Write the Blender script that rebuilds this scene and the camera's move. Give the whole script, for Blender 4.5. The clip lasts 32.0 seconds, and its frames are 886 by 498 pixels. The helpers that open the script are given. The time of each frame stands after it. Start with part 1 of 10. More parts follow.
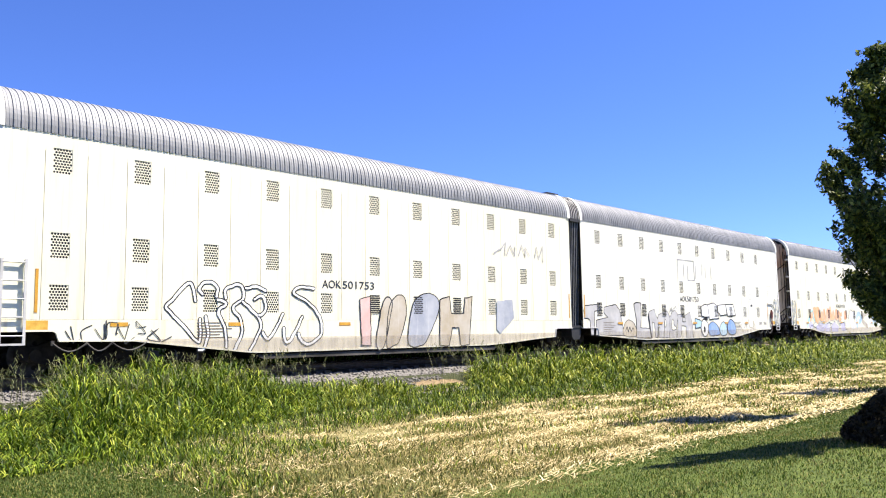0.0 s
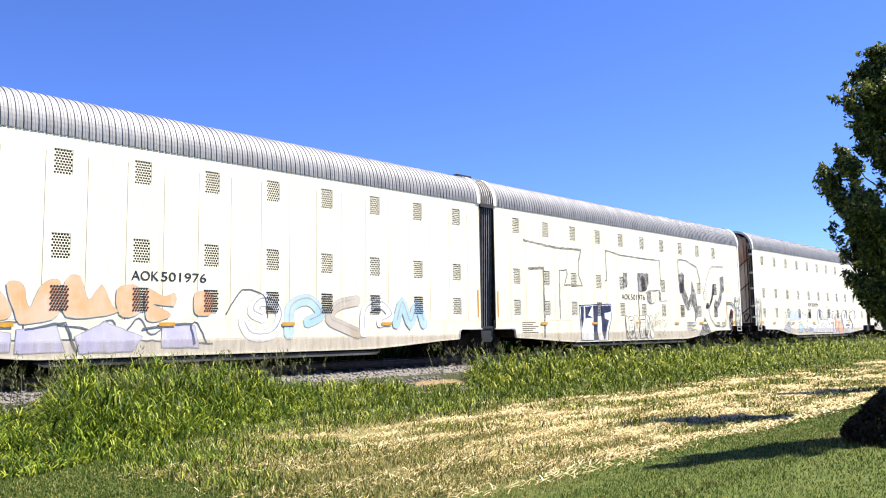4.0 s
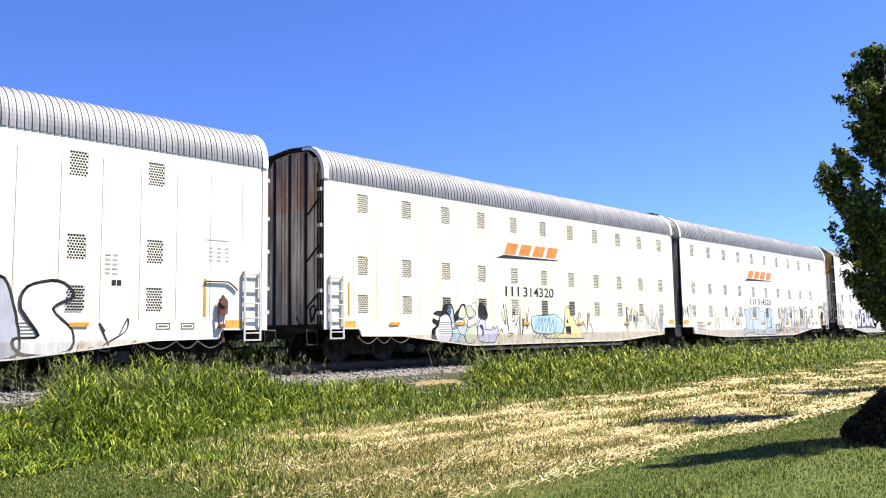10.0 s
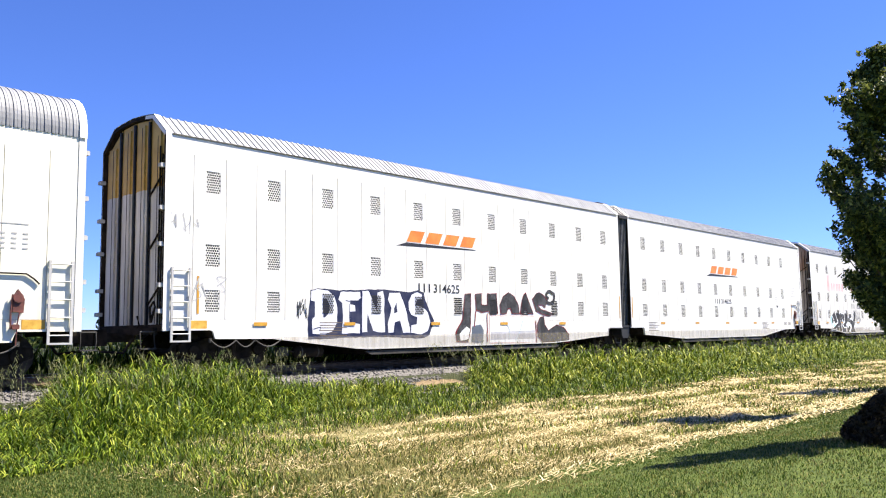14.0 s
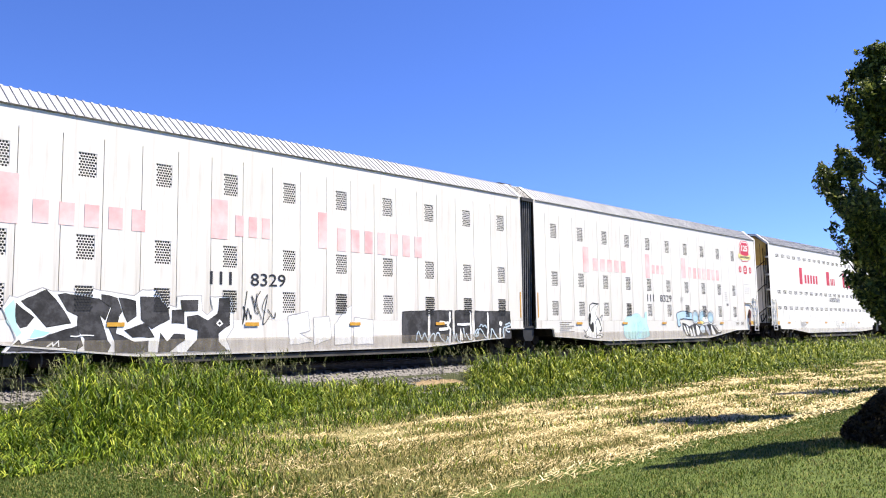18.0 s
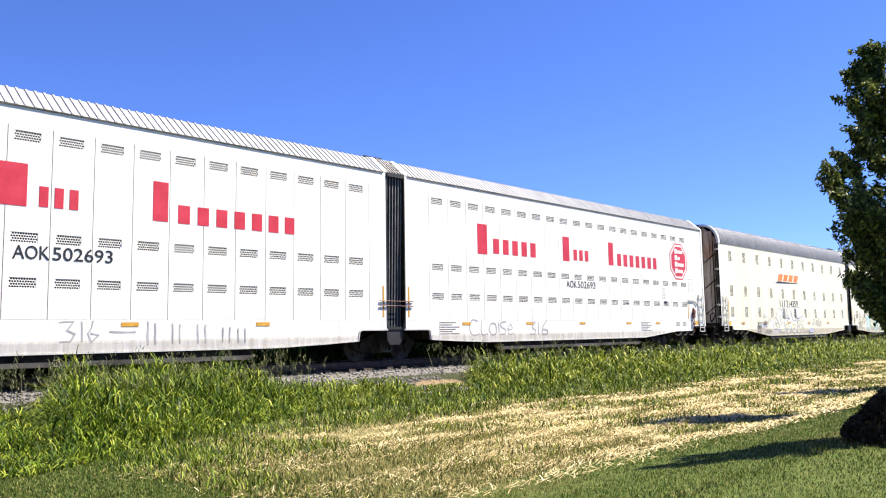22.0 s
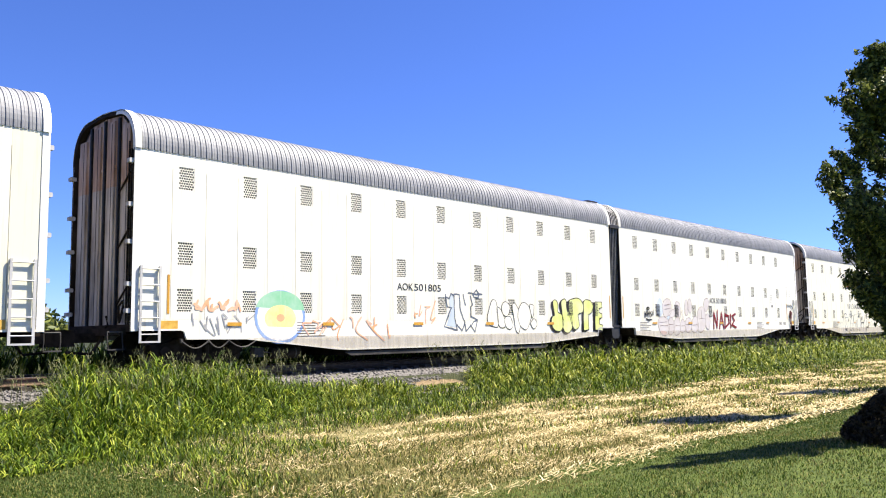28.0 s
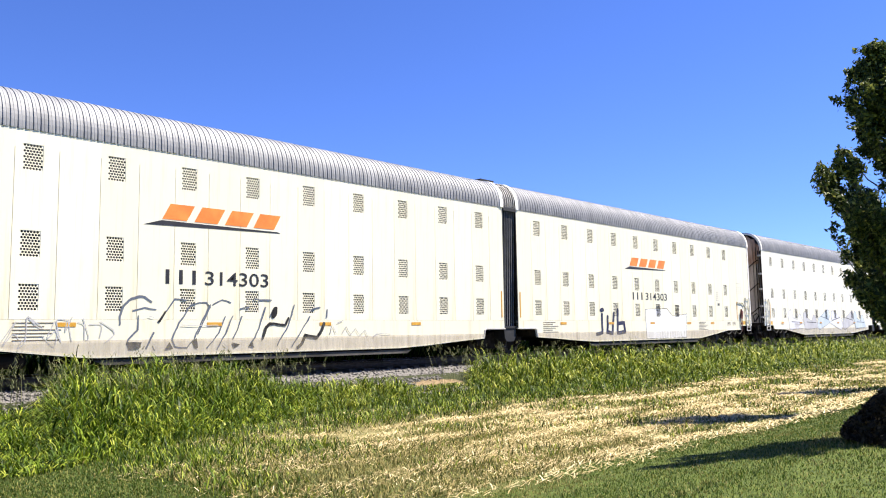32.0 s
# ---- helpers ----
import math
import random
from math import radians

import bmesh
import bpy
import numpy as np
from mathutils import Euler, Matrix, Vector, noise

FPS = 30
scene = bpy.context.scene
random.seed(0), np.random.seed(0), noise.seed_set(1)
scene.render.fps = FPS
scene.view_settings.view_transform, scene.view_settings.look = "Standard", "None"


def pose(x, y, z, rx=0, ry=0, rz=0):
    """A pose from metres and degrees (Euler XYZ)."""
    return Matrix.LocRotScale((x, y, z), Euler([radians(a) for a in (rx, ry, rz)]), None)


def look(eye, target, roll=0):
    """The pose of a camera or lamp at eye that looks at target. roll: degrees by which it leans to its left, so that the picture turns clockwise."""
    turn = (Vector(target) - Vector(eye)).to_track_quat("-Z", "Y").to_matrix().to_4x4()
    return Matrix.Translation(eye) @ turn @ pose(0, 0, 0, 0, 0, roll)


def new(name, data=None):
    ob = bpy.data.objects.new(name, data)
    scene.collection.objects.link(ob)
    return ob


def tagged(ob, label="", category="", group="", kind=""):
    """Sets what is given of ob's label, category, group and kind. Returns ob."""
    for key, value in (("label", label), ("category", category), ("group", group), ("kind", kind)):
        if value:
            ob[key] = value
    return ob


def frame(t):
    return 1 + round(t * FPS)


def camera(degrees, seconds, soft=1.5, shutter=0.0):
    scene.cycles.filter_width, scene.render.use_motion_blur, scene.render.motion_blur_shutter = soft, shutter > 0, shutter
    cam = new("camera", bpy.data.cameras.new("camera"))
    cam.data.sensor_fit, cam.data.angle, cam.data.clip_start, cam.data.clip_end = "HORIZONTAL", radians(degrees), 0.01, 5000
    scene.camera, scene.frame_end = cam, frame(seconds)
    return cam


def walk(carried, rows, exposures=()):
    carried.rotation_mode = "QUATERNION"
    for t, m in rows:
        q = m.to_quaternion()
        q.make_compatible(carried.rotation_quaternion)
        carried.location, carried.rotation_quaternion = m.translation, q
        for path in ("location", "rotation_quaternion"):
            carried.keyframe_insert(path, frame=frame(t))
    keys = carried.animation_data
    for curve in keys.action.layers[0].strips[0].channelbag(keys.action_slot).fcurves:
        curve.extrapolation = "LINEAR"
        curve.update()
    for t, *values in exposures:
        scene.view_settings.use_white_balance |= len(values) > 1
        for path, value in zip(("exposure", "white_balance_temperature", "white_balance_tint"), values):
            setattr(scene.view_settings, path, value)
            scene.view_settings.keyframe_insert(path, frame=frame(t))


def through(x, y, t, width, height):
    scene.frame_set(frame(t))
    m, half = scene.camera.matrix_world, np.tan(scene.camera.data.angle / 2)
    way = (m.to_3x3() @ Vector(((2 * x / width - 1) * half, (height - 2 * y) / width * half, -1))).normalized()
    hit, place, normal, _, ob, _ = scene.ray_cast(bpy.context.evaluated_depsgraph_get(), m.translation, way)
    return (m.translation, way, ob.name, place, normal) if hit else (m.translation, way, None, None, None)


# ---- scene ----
from collections import defaultdict

# ================= camera =================
EYE = Vector((0.0, 0.0, 0.779))
YAW, TILT = radians(47.397), radians(5.966)
AIM = EYE + Vector((math.sin(YAW) * math.cos(TILT), math.cos(YAW) * math.cos(TILT), math.sin(TILT)))
cam = camera(57.3, 32.0, soft=1.1)
walk(cam, [(0, look(EYE, AIM, -0.922)), (32, look(EYE, AIM, -0.922))], exposures=[(0, 1.48), (13, 1.48), (17, 1.41), (32, 1.40)])

# ================= sky and sun =================
SUN_WAY = Vector((0.477, -0.283, 0.832)).normalized()
world = bpy.data.worlds.new("sky")
scene.world = world
world.use_nodes = True
wn = world.node_tree
wn.nodes.clear()
sky = wn.nodes.new("ShaderNodeTexSky")
sky.sky_type = "NISHITA"
sky.sun_disc = False
sky.sun_elevation = math.asin(SUN_WAY.z)
sky.sun_rotation = math.atan2(SUN_WAY.x, SUN_WAY.y)
sky.altitude, sky.air_density, sky.dust_density, sky.ozone_density = 1500, 1.0, 0.0, 6.0
back = wn.nodes.new("ShaderNodeBackground")
back.inputs["Strength"].default_value = 0.042
wout = wn.nodes.new("ShaderNodeOutputWorld")
deep = wn.nodes.new("ShaderNodeMix")          # the deep blue of a very clear day
deep.data_type, deep.blend_type = "RGBA", "MULTIPLY"
deep.inputs[0].default_value, deep.inputs[7].default_value = 1.0, (1.0, 1.18, 1.92, 1)
wn.links.new(sky.outputs[0], deep.inputs[6])
wn.links.new(deep.outputs[2], back.inputs[0])
wn.links.new(back.outputs[0], wout.inputs[0])
sun = new("sun", bpy.data.lights.new("sun", "SUN"))
sun.data.energy, sun.data.angle, sun.data.color = 5.6, radians(0.53), (1.0, 0.92, 0.80)
sun.matrix_world = look(SUN_WAY * 60, (0, 0, 0))

# ================= plan =================
SIDE = 17.307            # near side of the train
WIDE = 3.25              # width of a car
GROUND = -0.9
PAIR = 43.221            # one two-unit car, coupling to coupling
UNIT = 20.34             # body of one unit
BELLOWS_AT = 26.342      # middle of the first bellows at the start
BELLOWS = 0.70
TRAVEL = [(0, 0.0), (1, 12.33), (2, 24.19), (3, 36.13), (3.5, 42.42), (5.5, 66.45), (6, 72.59), (7, 84.6), (8, 96.66),
          (9, 108.73), (10, 121.31), (11, 133.56), (12, 144.97), (13, 157.07), (14, 169.22), (14.5, 175.69),
          (16.5, 200.59), (17, 206.93), (18, 219.14), (19, 231.39), (20, 243.76), (21, 256.47), (22, 268.93),
          (23, 281.35), (24, 293.47), (25, 305.92), (25.5, 312.35), (28, 342.86), (29, 355.26), (30, 367.78),
          (31, 380.56), (32, 393.08)]


# ================= materials =================
def nodes_of(name):
    m = bpy.data.materials.new(name)
    m.use_nodes = True
    t = m.node_tree
    return m, t, t.nodes["Principled BSDF"]


def tex_noise(t, scale, detail=4, rough=0.6, coords="Object", stretch=None):
    tc = t.nodes.new("ShaderNodeTexCoord")
    src = tc.outputs[coords]
    if stretch:
        mp = t.nodes.new("ShaderNodeMapping")
        mp.inputs["Scale"].default_value = stretch
        t.links.new(src, mp.inputs[0])
        src = mp.outputs[0]
    n = t.nodes.new("ShaderNodeTexNoise")
    n.inputs["Scale"].default_value, n.inputs["Detail"].default_value, n.inputs["Roughness"].default_value = scale, detail, rough
    t.links.new(src, n.inputs["Vector"])
    return n.outputs["Fac"]


def ramp(t, fac, stops):
    r = t.nodes.new("ShaderNodeValToRGB")
    e = r.color_ramp.elements
    while len(e) < len(stops):
        e.new(0.5)
    for el, (pos, col) in zip(e, stops):
        el.position, el.color = pos, (*col, 1) if len(col) == 3 else col
    t.links.new(fac, r.inputs[0])
    return r.outputs[0]


def mix(t, fac, a, b, mode="MIX"):
    m = t.nodes.new("ShaderNodeMix")
    m.data_type, m.blend_type = "RGBA", mode
    for sock, v in ((m.inputs[0], fac), (m.inputs[6], a), (m.inputs[7], b)):
        if isinstance(v, (int, float)):
            sock.default_value = v
        elif isinstance(v, tuple):
            sock.default_value = (*v, 1)
        else:
            t.links.new(v, sock)
    return m.outputs[2]


def bump(t, bsdf, height, strength=0.3, dist=0.01):
    b = t.nodes.new("ShaderNodeBump")
    b.inputs["Strength"].default_value, b.inputs["Distance"].default_value = strength, dist
    t.links.new(height, b.inputs["Height"])
    t.links.new(b.outputs[0], bsdf.inputs["Normal"])


def varied(name, a, b, scale, rough=0.6, metal=0.0, detail=5, bumpy=0.0, stretch=None, lo=0.35, hi=0.65, gloss=0.5):
    m, t, s = nodes_of(name)
    f = tex_noise(t, scale, detail, stretch=stretch)
    t.links.new(ramp(t, f, [(lo, a), (hi, b)]), s.inputs["Base Color"])
    s.inputs["Specular IOR Level"].default_value = gloss
    s.inputs["Roughness"].default_value, s.inputs["Metallic"].default_value = rough, metal
    if bumpy:
        bump(t, s, tex_noise(t, scale * 6, 3), bumpy, 0.01)
    return m


def car_paint(name, base, dirt, amount):
    """Old car paint: clouded, with streaks running down and grime."""
    m, t, s = nodes_of(name)
    streak = tex_noise(t, 1.0, 6, 0.65, stretch=(5.0, 1.0, 0.28))
    cloud = tex_noise(t, 0.45, 4, 0.6)
    c = mix(t, cloud, base, tuple(0.93 * v for v in base))
    f = ramp(t, streak, [(0.52, (0, 0, 0)), (0.78, (amount,) * 3)])
    c = mix(t, f, c, dirt)
    info = t.nodes.new("ShaderNodeObjectInfo")
    tone = ramp(t, info.outputs["Random"], [(0.0, (0.93, 0.93, 0.91)), (1.0, (1, 1, 1))])
    c = mix(t, 1.0, c, tone, "MULTIPLY")
    t.links.new(c, s.inputs["Base Color"])
    s.inputs["Roughness"].default_value = 0.5
    bump(t, s, cloud, 0.12, 0.02)
    return m


def spray(name, col):
    """Sprayed paint, sun-bleached in patches and streaks, thin where the coat was light."""
    m, t, s = nodes_of(name)
    dark = max(col) < 0.2
    pale = tuple(lerp(v, 0.74, 0.05 if dark else 0.42) for v in col)
    full = tuple(lerp(v, 0.70, 0.0 if dark else 0.2) for v in col)
    cloud = tex_noise(t, 1.3, 5, 0.6)
    streak = tex_noise(t, 1.6, 6, 0.7, stretch=(4.0, 1.0, 0.5))
    c = mix(t, ramp(t, cloud, [(0.40, (0, 0, 0)), (0.62, (1, 1, 1))]), full, pale)
    c = mix(t, ramp(t, streak, [(0.56, (0, 0, 0)), (0.74, (0.12,) * 3 if dark else (0.55,) * 3)]), c, (0.74, 0.73, 0.69))
    t.links.new(c, s.inputs["Base Color"])
    s.inputs["Roughness"].default_value = 0.7
    s.inputs["Specular IOR Level"].default_value = 0.15
    return m


def lerp(a, b, f):
    return a + (b - a) * f


M = {}
M["white"] = car_paint("white_paint", (0.82, 0.795, 0.69), (0.54, 0.45, 0.28), 0.55)
M["cream"] = car_paint("cream_paint", (0.82, 0.785, 0.63), (0.58, 0.46, 0.24), 0.6)
M["fresh"] = car_paint("fresh_white_paint", (0.78, 0.765, 0.735), (0.52, 0.50, 0.46), 0.5)
M["aged"] = car_paint("aged_white_paint", (0.72, 0.70, 0.67), (0.36, 0.29, 0.23), 0.7)
for key in ("white", "cream", "fresh", "aged"):
    M["sill_" + key] = car_paint("sill_paint_" + key, dict(white=(0.70, 0.66, 0.58), cream=(0.72, 0.66, 0.54), fresh=(0.74, 0.73, 0.71), aged=(0.58, 0.55, 0.52))[key], (0.30, 0.24, 0.16), 0.85)
M["roof"] = varied("galvanised_roof", (0.16, 0.165, 0.18), (0.25, 0.255, 0.27), 0.9, 0.6, 0.0, stretch=(3, 1, 1))
M["roof_pale"] = varied("pale_roof", (0.20, 0.205, 0.22), (0.29, 0.295, 0.31), 0.9, 0.55, 0.0, stretch=(3, 1, 1))
M["endgrey"] = varied("weathered_end_paint", (0.21, 0.175, 0.14), (0.58, 0.53, 0.47), 1.3, 0.6, 0.1, stretch=(1, 2, 0.4))
M["endbrown"] = varied("rusty_end_paint", (0.27, 0.14, 0.075), (0.60, 0.46, 0.35), 1.3, 0.65, 0.1, stretch=(1, 2, 0.4))
M["ochre"] = varied("ochre_end_paint", (0.48, 0.29, 0.06), (0.62, 0.42, 0.12), 1.4, 0.6)
M["endwhite"] = varied("dirty_white_end_paint", (0.36, 0.35, 0.34), (0.58, 0.57, 0.55), 1.2, 0.6)
M["doorgrey"] = varied("grey_door_paint", (0.42, 0.40, 0.375), (0.70, 0.68, 0.64), 1.1, 0.6, stretch=(1, 2, 0.4))
M["black"] = varied("black_rubber_and_hole_shade", (0.006, 0.006, 0.007), (0.018, 0.018, 0.02), 3, 0.65)
M["pleat"] = varied("pleat_edge", (0.10, 0.10, 0.105), (0.2, 0.2, 0.2), 3, 0.5)
M["under"] = varied("dark_underframe", (0.010, 0.008, 0.006), (0.040, 0.030, 0.022), 3, 0.92, gloss=0.12)
M["flange"] = varied("dusty_grey_flange", (0.03, 0.028, 0.026), (0.10, 0.094, 0.085), 2.2, 0.8, stretch=(0.4, 1, 1), gloss=0.2)
M["steel"] = varied("worn_wheel_steel", (0.022, 0.018, 0.015), (0.060, 0.048, 0.040), 5, 0.75, gloss=0.2)
M["rail"] = varied("rusty_rail", (0.06, 0.035, 0.022), (0.14, 0.085, 0.055), 6, 0.7, 0.2)
M["railtop"] = varied("polished_rail_head", (0.42, 0.42, 0.42), (0.55, 0.55, 0.55), 5, 0.28, 0.9)
M["tie"] = varied("tarred_tie", (0.035, 0.026, 0.02), (0.10, 0.08, 0.06), 5, 0.9, stretch=(1, 0.2, 1))
M["yellow"] = varied("yellow_patch", (0.52, 0.27, 0.03), (0.68, 0.42, 0.07), 6, 0.5)
M["reflector"] = varied("amber_reflector", (0.48, 0.23, 0.02), (0.62, 0.34, 0.04), 7, 0.35)
M["brake"] = varied("rusty_brake_box", (0.075, 0.022, 0.016), (0.20, 0.06, 0.045), 6, 0.6)
M["ink"] = varied("black_lettering", (0.008, 0.008, 0.012), (0.02, 0.02, 0.026), 4, 0.5)
M["seam"] = varied("dark_seam", (0.10, 0.10, 0.10), (0.18, 0.175, 0.17), 3, 0.8)
M["stencil"] = varied("brown_stencil_paint", (0.09, 0.065, 0.04), (0.18, 0.13, 0.09), 9, 0.6)


def shade_grime_film():
    """A thin see-through coat: the belly's shade put into colour, with patchy road grime."""
    m, t, s = nodes_of("shade_and_road_grime")
    t.links.new(ramp(t, tex_noise(t, 2.5, 5), [(0.35, (0.30, 0.265, 0.21)), (0.65, (0.42, 0.365, 0.28))]), s.inputs["Base Color"])
    s.inputs["Roughness"].default_value = 0.9
    clear = t.nodes.new("ShaderNodeBsdfTransparent")
    m_ = t.nodes.new("ShaderNodeMixShader")
    streak = tex_noise(t, 1.4, 6, 0.7, stretch=(5.0, 1.0, 0.7))
    t.links.new(ramp(t, streak, [(0.3, (0.10,) * 3), (0.7, (0.42,) * 3)]), m_.inputs[0])
    t.links.new(clear.outputs[0], m_.inputs[1])
    t.links.new(s.outputs[0], m_.inputs[2])
    t.links.new(m_.outputs[0], t.nodes["Material Output"].inputs["Surface"])
    return m


M["film"] = shade_grime_film()
M["orange"] = varied("orange_emblem", (0.70, 0.17, 0.02), (0.80, 0.25, 0.04), 2, 0.5)
M["red"] = varied("red_emblem", (0.46, 0.012, 0.03), (0.56, 0.03, 0.06), 2, 0.5)
M["pink"] = varied("faded_red_emblem", (0.74, 0.36, 0.37), (0.80, 0.60, 0.59), 1.2, 0.6)
M["grey"] = varied("faint_grey_lettering", (0.36, 0.35, 0.34), (0.5, 0.49, 0.47), 4, 0.6)
for key, col in dict(g_black=(0.005, 0.005, 0.007), g_grey=(0.21, 0.21, 0.23), g_silver=(0.24, 0.27, 0.35), g_white=(0.82, 0.83, 0.84),
                     g_blue=(0.05, 0.22, 0.62), g_sky=(0.26, 0.50, 0.68), g_cyan=(0.30, 0.70, 0.72), g_navy=(0.012, 0.018, 0.06),
                     g_orange=(0.85, 0.30, 0.06), g_red=(0.19, 0.006, 0.018), g_pink=(0.62, 0.33, 0.28), g_violet=(0.42, 0.40, 0.66),
                     g_green=(0.12, 0.50, 0.22), g_lime=(0.58, 0.64, 0.08), g_yellow=(0.85, 0.72, 0.16), g_slate=(0.012, 0.014, 0.02), g_steel=(0.10, 0.12, 0.16), g_ash=(0.33, 0.32, 0.33), g_ice=(0.34, 0.46, 0.56),
                     g_tan=(0.38, 0.30, 0.18), g_lav=(0.36, 0.36, 0.41), g_mist=(0.66, 0.68, 0.71), g_butter=(0.76, 0.70, 0.40), g_teal=(0.11, 0.29, 0.42), g_blush=(0.52, 0.46, 0.44), g_umber=(0.16, 0.10, 0.085), g_pale=(0.62, 0.63, 0.72), g_frost=(0.40, 0.50, 0.60), g_olive=(0.45, 0.52, 0.30)).items():
    M[key] = spray("spray_" + key[2:], col)


def mottle(name, dark, pale, scale):
    """Half-scrubbed spray paint: ragged dark patches on the pale coat."""
    m, t, s = nodes_of(name)
    f = tex_noise(t, scale, 6, 0.7)
    t.links.new(ramp(t, f, [(0.40, dark), (0.50, tuple(lerp(a, b, 0.4) for a, b in zip(dark, pale))), (0.58, pale)]), s.inputs["Base Color"])
    s.inputs["Roughness"].default_value = 0.75
    return m


M["g_scuff"] = mottle("spray_scuffed_grey", (0.03, 0.03, 0.036), (0.34, 0.33, 0.31), 4.5)
M["g_thin"] = mottle("spray_thin_black", (0.015, 0.015, 0.02), (0.42, 0.41, 0.38), 11.0)
M["g_soot"] = mottle("spray_worn_black", (0.006, 0.006, 0.009), (0.05, 0.05, 0.058), 2.6)


# ================= mesh helpers =================
class Geo:
    """Collects vertices and faces for one mesh."""

    def __init__(self):
        self.v, self.f, self.m = [], [], []

    def face(self, pts, mat=0):
        i = len(self.v)
        self.v += [tuple(p) for p in pts]
        self.f.append(tuple(range(i, i + len(pts))))
        self.m.append(mat)

    def box(self, x0, x1, y0, y1, z0, z1, mat=0):
        i = len(self.v)
        self.v += [(x, y, z) for x in (x0, x1) for y in (y0, y1) for z in (z0, z1)]
        for q in ((0, 1, 3, 2), (4, 6, 7, 5), (0, 4, 5, 1), (2, 3, 7, 6), (0, 2, 6, 4), (1, 5, 7, 3)):
            self.f.append(tuple(i + k for k in q))
            self.m.append(mat)

    def bbox(self, x0, x1, y0, y1, z0, z1, c=0.01, mat=0):
        """A box with its long edges chamfered in the x-z outline."""
        o = [(x0 + c, z0), (x1 - c, z0), (x1, z0 + c), (x1, z1 - c), (x1 - c, z1), (x0 + c, z1), (x0, z1 - c), (x0, z0 + c)]
        self.prism_xz(o, y0, y1, mat)

    def prism_xz(self, outline, y0, y1, mat=0):
        i, n = len(self.v), len(outline)
        self.v += [(x, y0, z) for x, z in outline] + [(x, y1, z) for x, z in outline]
        self.f.append(tuple(range(i, i + n)))
        self.f.append(tuple(range(i + 2 * n - 1, i + n - 1, -1)))
        self.m += [mat, mat]
        for k in range(n):
            a, b = k, (k + 1) % n
            self.f.append((i + b, i + a, i + n + a, i + n + b))
            self.m.append(mat)

    def tube(self, pts, r, n=6, mat=0):
        pts = [Vector(p) for p in pts]
        base = len(self.v)
        for k, p in enumerate(pts):
            d = (pts[min(k + 1, len(pts) - 1)] - pts[max(k - 1, 0)]).normalized()
            a = d.cross(Vector((0, 0, 1)) if abs(d.z) < 0.9 else Vector((0, 1, 0))).normalized()
            b = d.cross(a)
            rr = r[k] if isinstance(r, (list, tuple)) else r
            for j in range(n):
                w = 2 * math.pi * j / n
                self.v.append(tuple(p + a * rr * math.cos(w) + b * rr * math.sin(w)))
        for k in range(len(pts) - 1):
            for j in range(n):
                j2 = (j + 1) % n
                self.f.append((base + k * n + j, base + k * n + j2, base + (k + 1) * n + j2, base + (k + 1) * n + j))
                self.m.append(mat)
        self.f.append(tuple(base + j for j in range(n)))
        self.f.append(tuple(base + (len(pts) - 1) * n + j for j in reversed(range(n))))
        self.m += [mat, mat]

    def disc(self, c, axis, r, depth, n=24, mat=0):
        c, axis = Vector(c), Vector(axis)
        self.tube([c, c + axis * depth], r, n, mat)

    def mesh(self, name, mats, smooth=False, weld=False):
        me = bpy.data.meshes.new(name)
        me.from_pydata(self.v, [], self.f)
        for m in mats:
            me.materials.append(M[m] if isinstance(m, str) else m)
        me.polygons.foreach_set("material_index", self.m)
        if smooth:
            me.polygons.foreach_set("use_smooth", [True] * len(self.f))
        bm = bmesh.new()
        bm.from_mesh(me)
        if weld:
            bmesh.ops.remove_doubles(bm, verts=bm.verts, dist=0.0005)
        bmesh.ops.recalc_face_normals(bm, faces=bm.faces)
        bm.to_mesh(me)
        bm.free()
        me.update()
        return me


def part(name, me, parent, x=0.0, y=0.0, z=0.0, label=""):
    ob = new(name, me)
    ob.parent = parent
    ob.location = (x, y, z)
    if label:
        ob["label"] = label
    return ob


def islands(me):
    """The separate pieces of a mesh, each as a mesh of its own."""
    root = {}

    def find(a):
        while root[a] != a:
            root[a] = root[root[a]]
            a = root[a]
        return a
    keys = [tuple(round(c, 4) for c in v.co) for v in me.vertices]
    for k in keys:
        root.setdefault(k, k)
    for p in me.polygons:
        a = find(keys[p.vertices[0]])
        for i in p.vertices[1:]:
            root[find(keys[i])] = a
    groups = defaultdict(list)
    for p in me.polygons:
        groups[find(keys[p.vertices[0]])].append(p)
    if len(groups) == 1:
        return [me]
    out = []
    for polys in groups.values():
        index, v, f = {}, [], []
        for p in polys:
            row = []
            for i in p.vertices:
                if i not in index:
                    index[i] = len(v)
                    v.append(tuple(me.vertices[i].co))
                row.append(index[i])
            f.append(row)
        piece_me = bpy.data.meshes.new(me.name)
        piece_me.from_pydata(v, [], f)
        for m in me.materials:
            piece_me.materials.append(m)
        piece_me.polygons.foreach_set("material_index", [p.material_index for p in polys])
        piece_me.update()
        out.append(piece_me)
    return out


def split_part(name, me, parent, x=0.0, y=0.0, z=0.0, label=""):
    """Each separate piece of the mesh becomes a part."""
    for q in me if isinstance(me, list) else islands(me):
        part(name, q, parent, x, y, z, label)


# ================= train: shared meshes =================
POST = 0.89
SILL = 1.2
VENT_Z = (4.533, 2.744, 1.651)
SLOT_Z = (4.95, 2.86, 1.94)
SHARED = {}


def shared(key, make):
    if key not in SHARED:
        SHARED[key] = make()
    return SHARED[key]


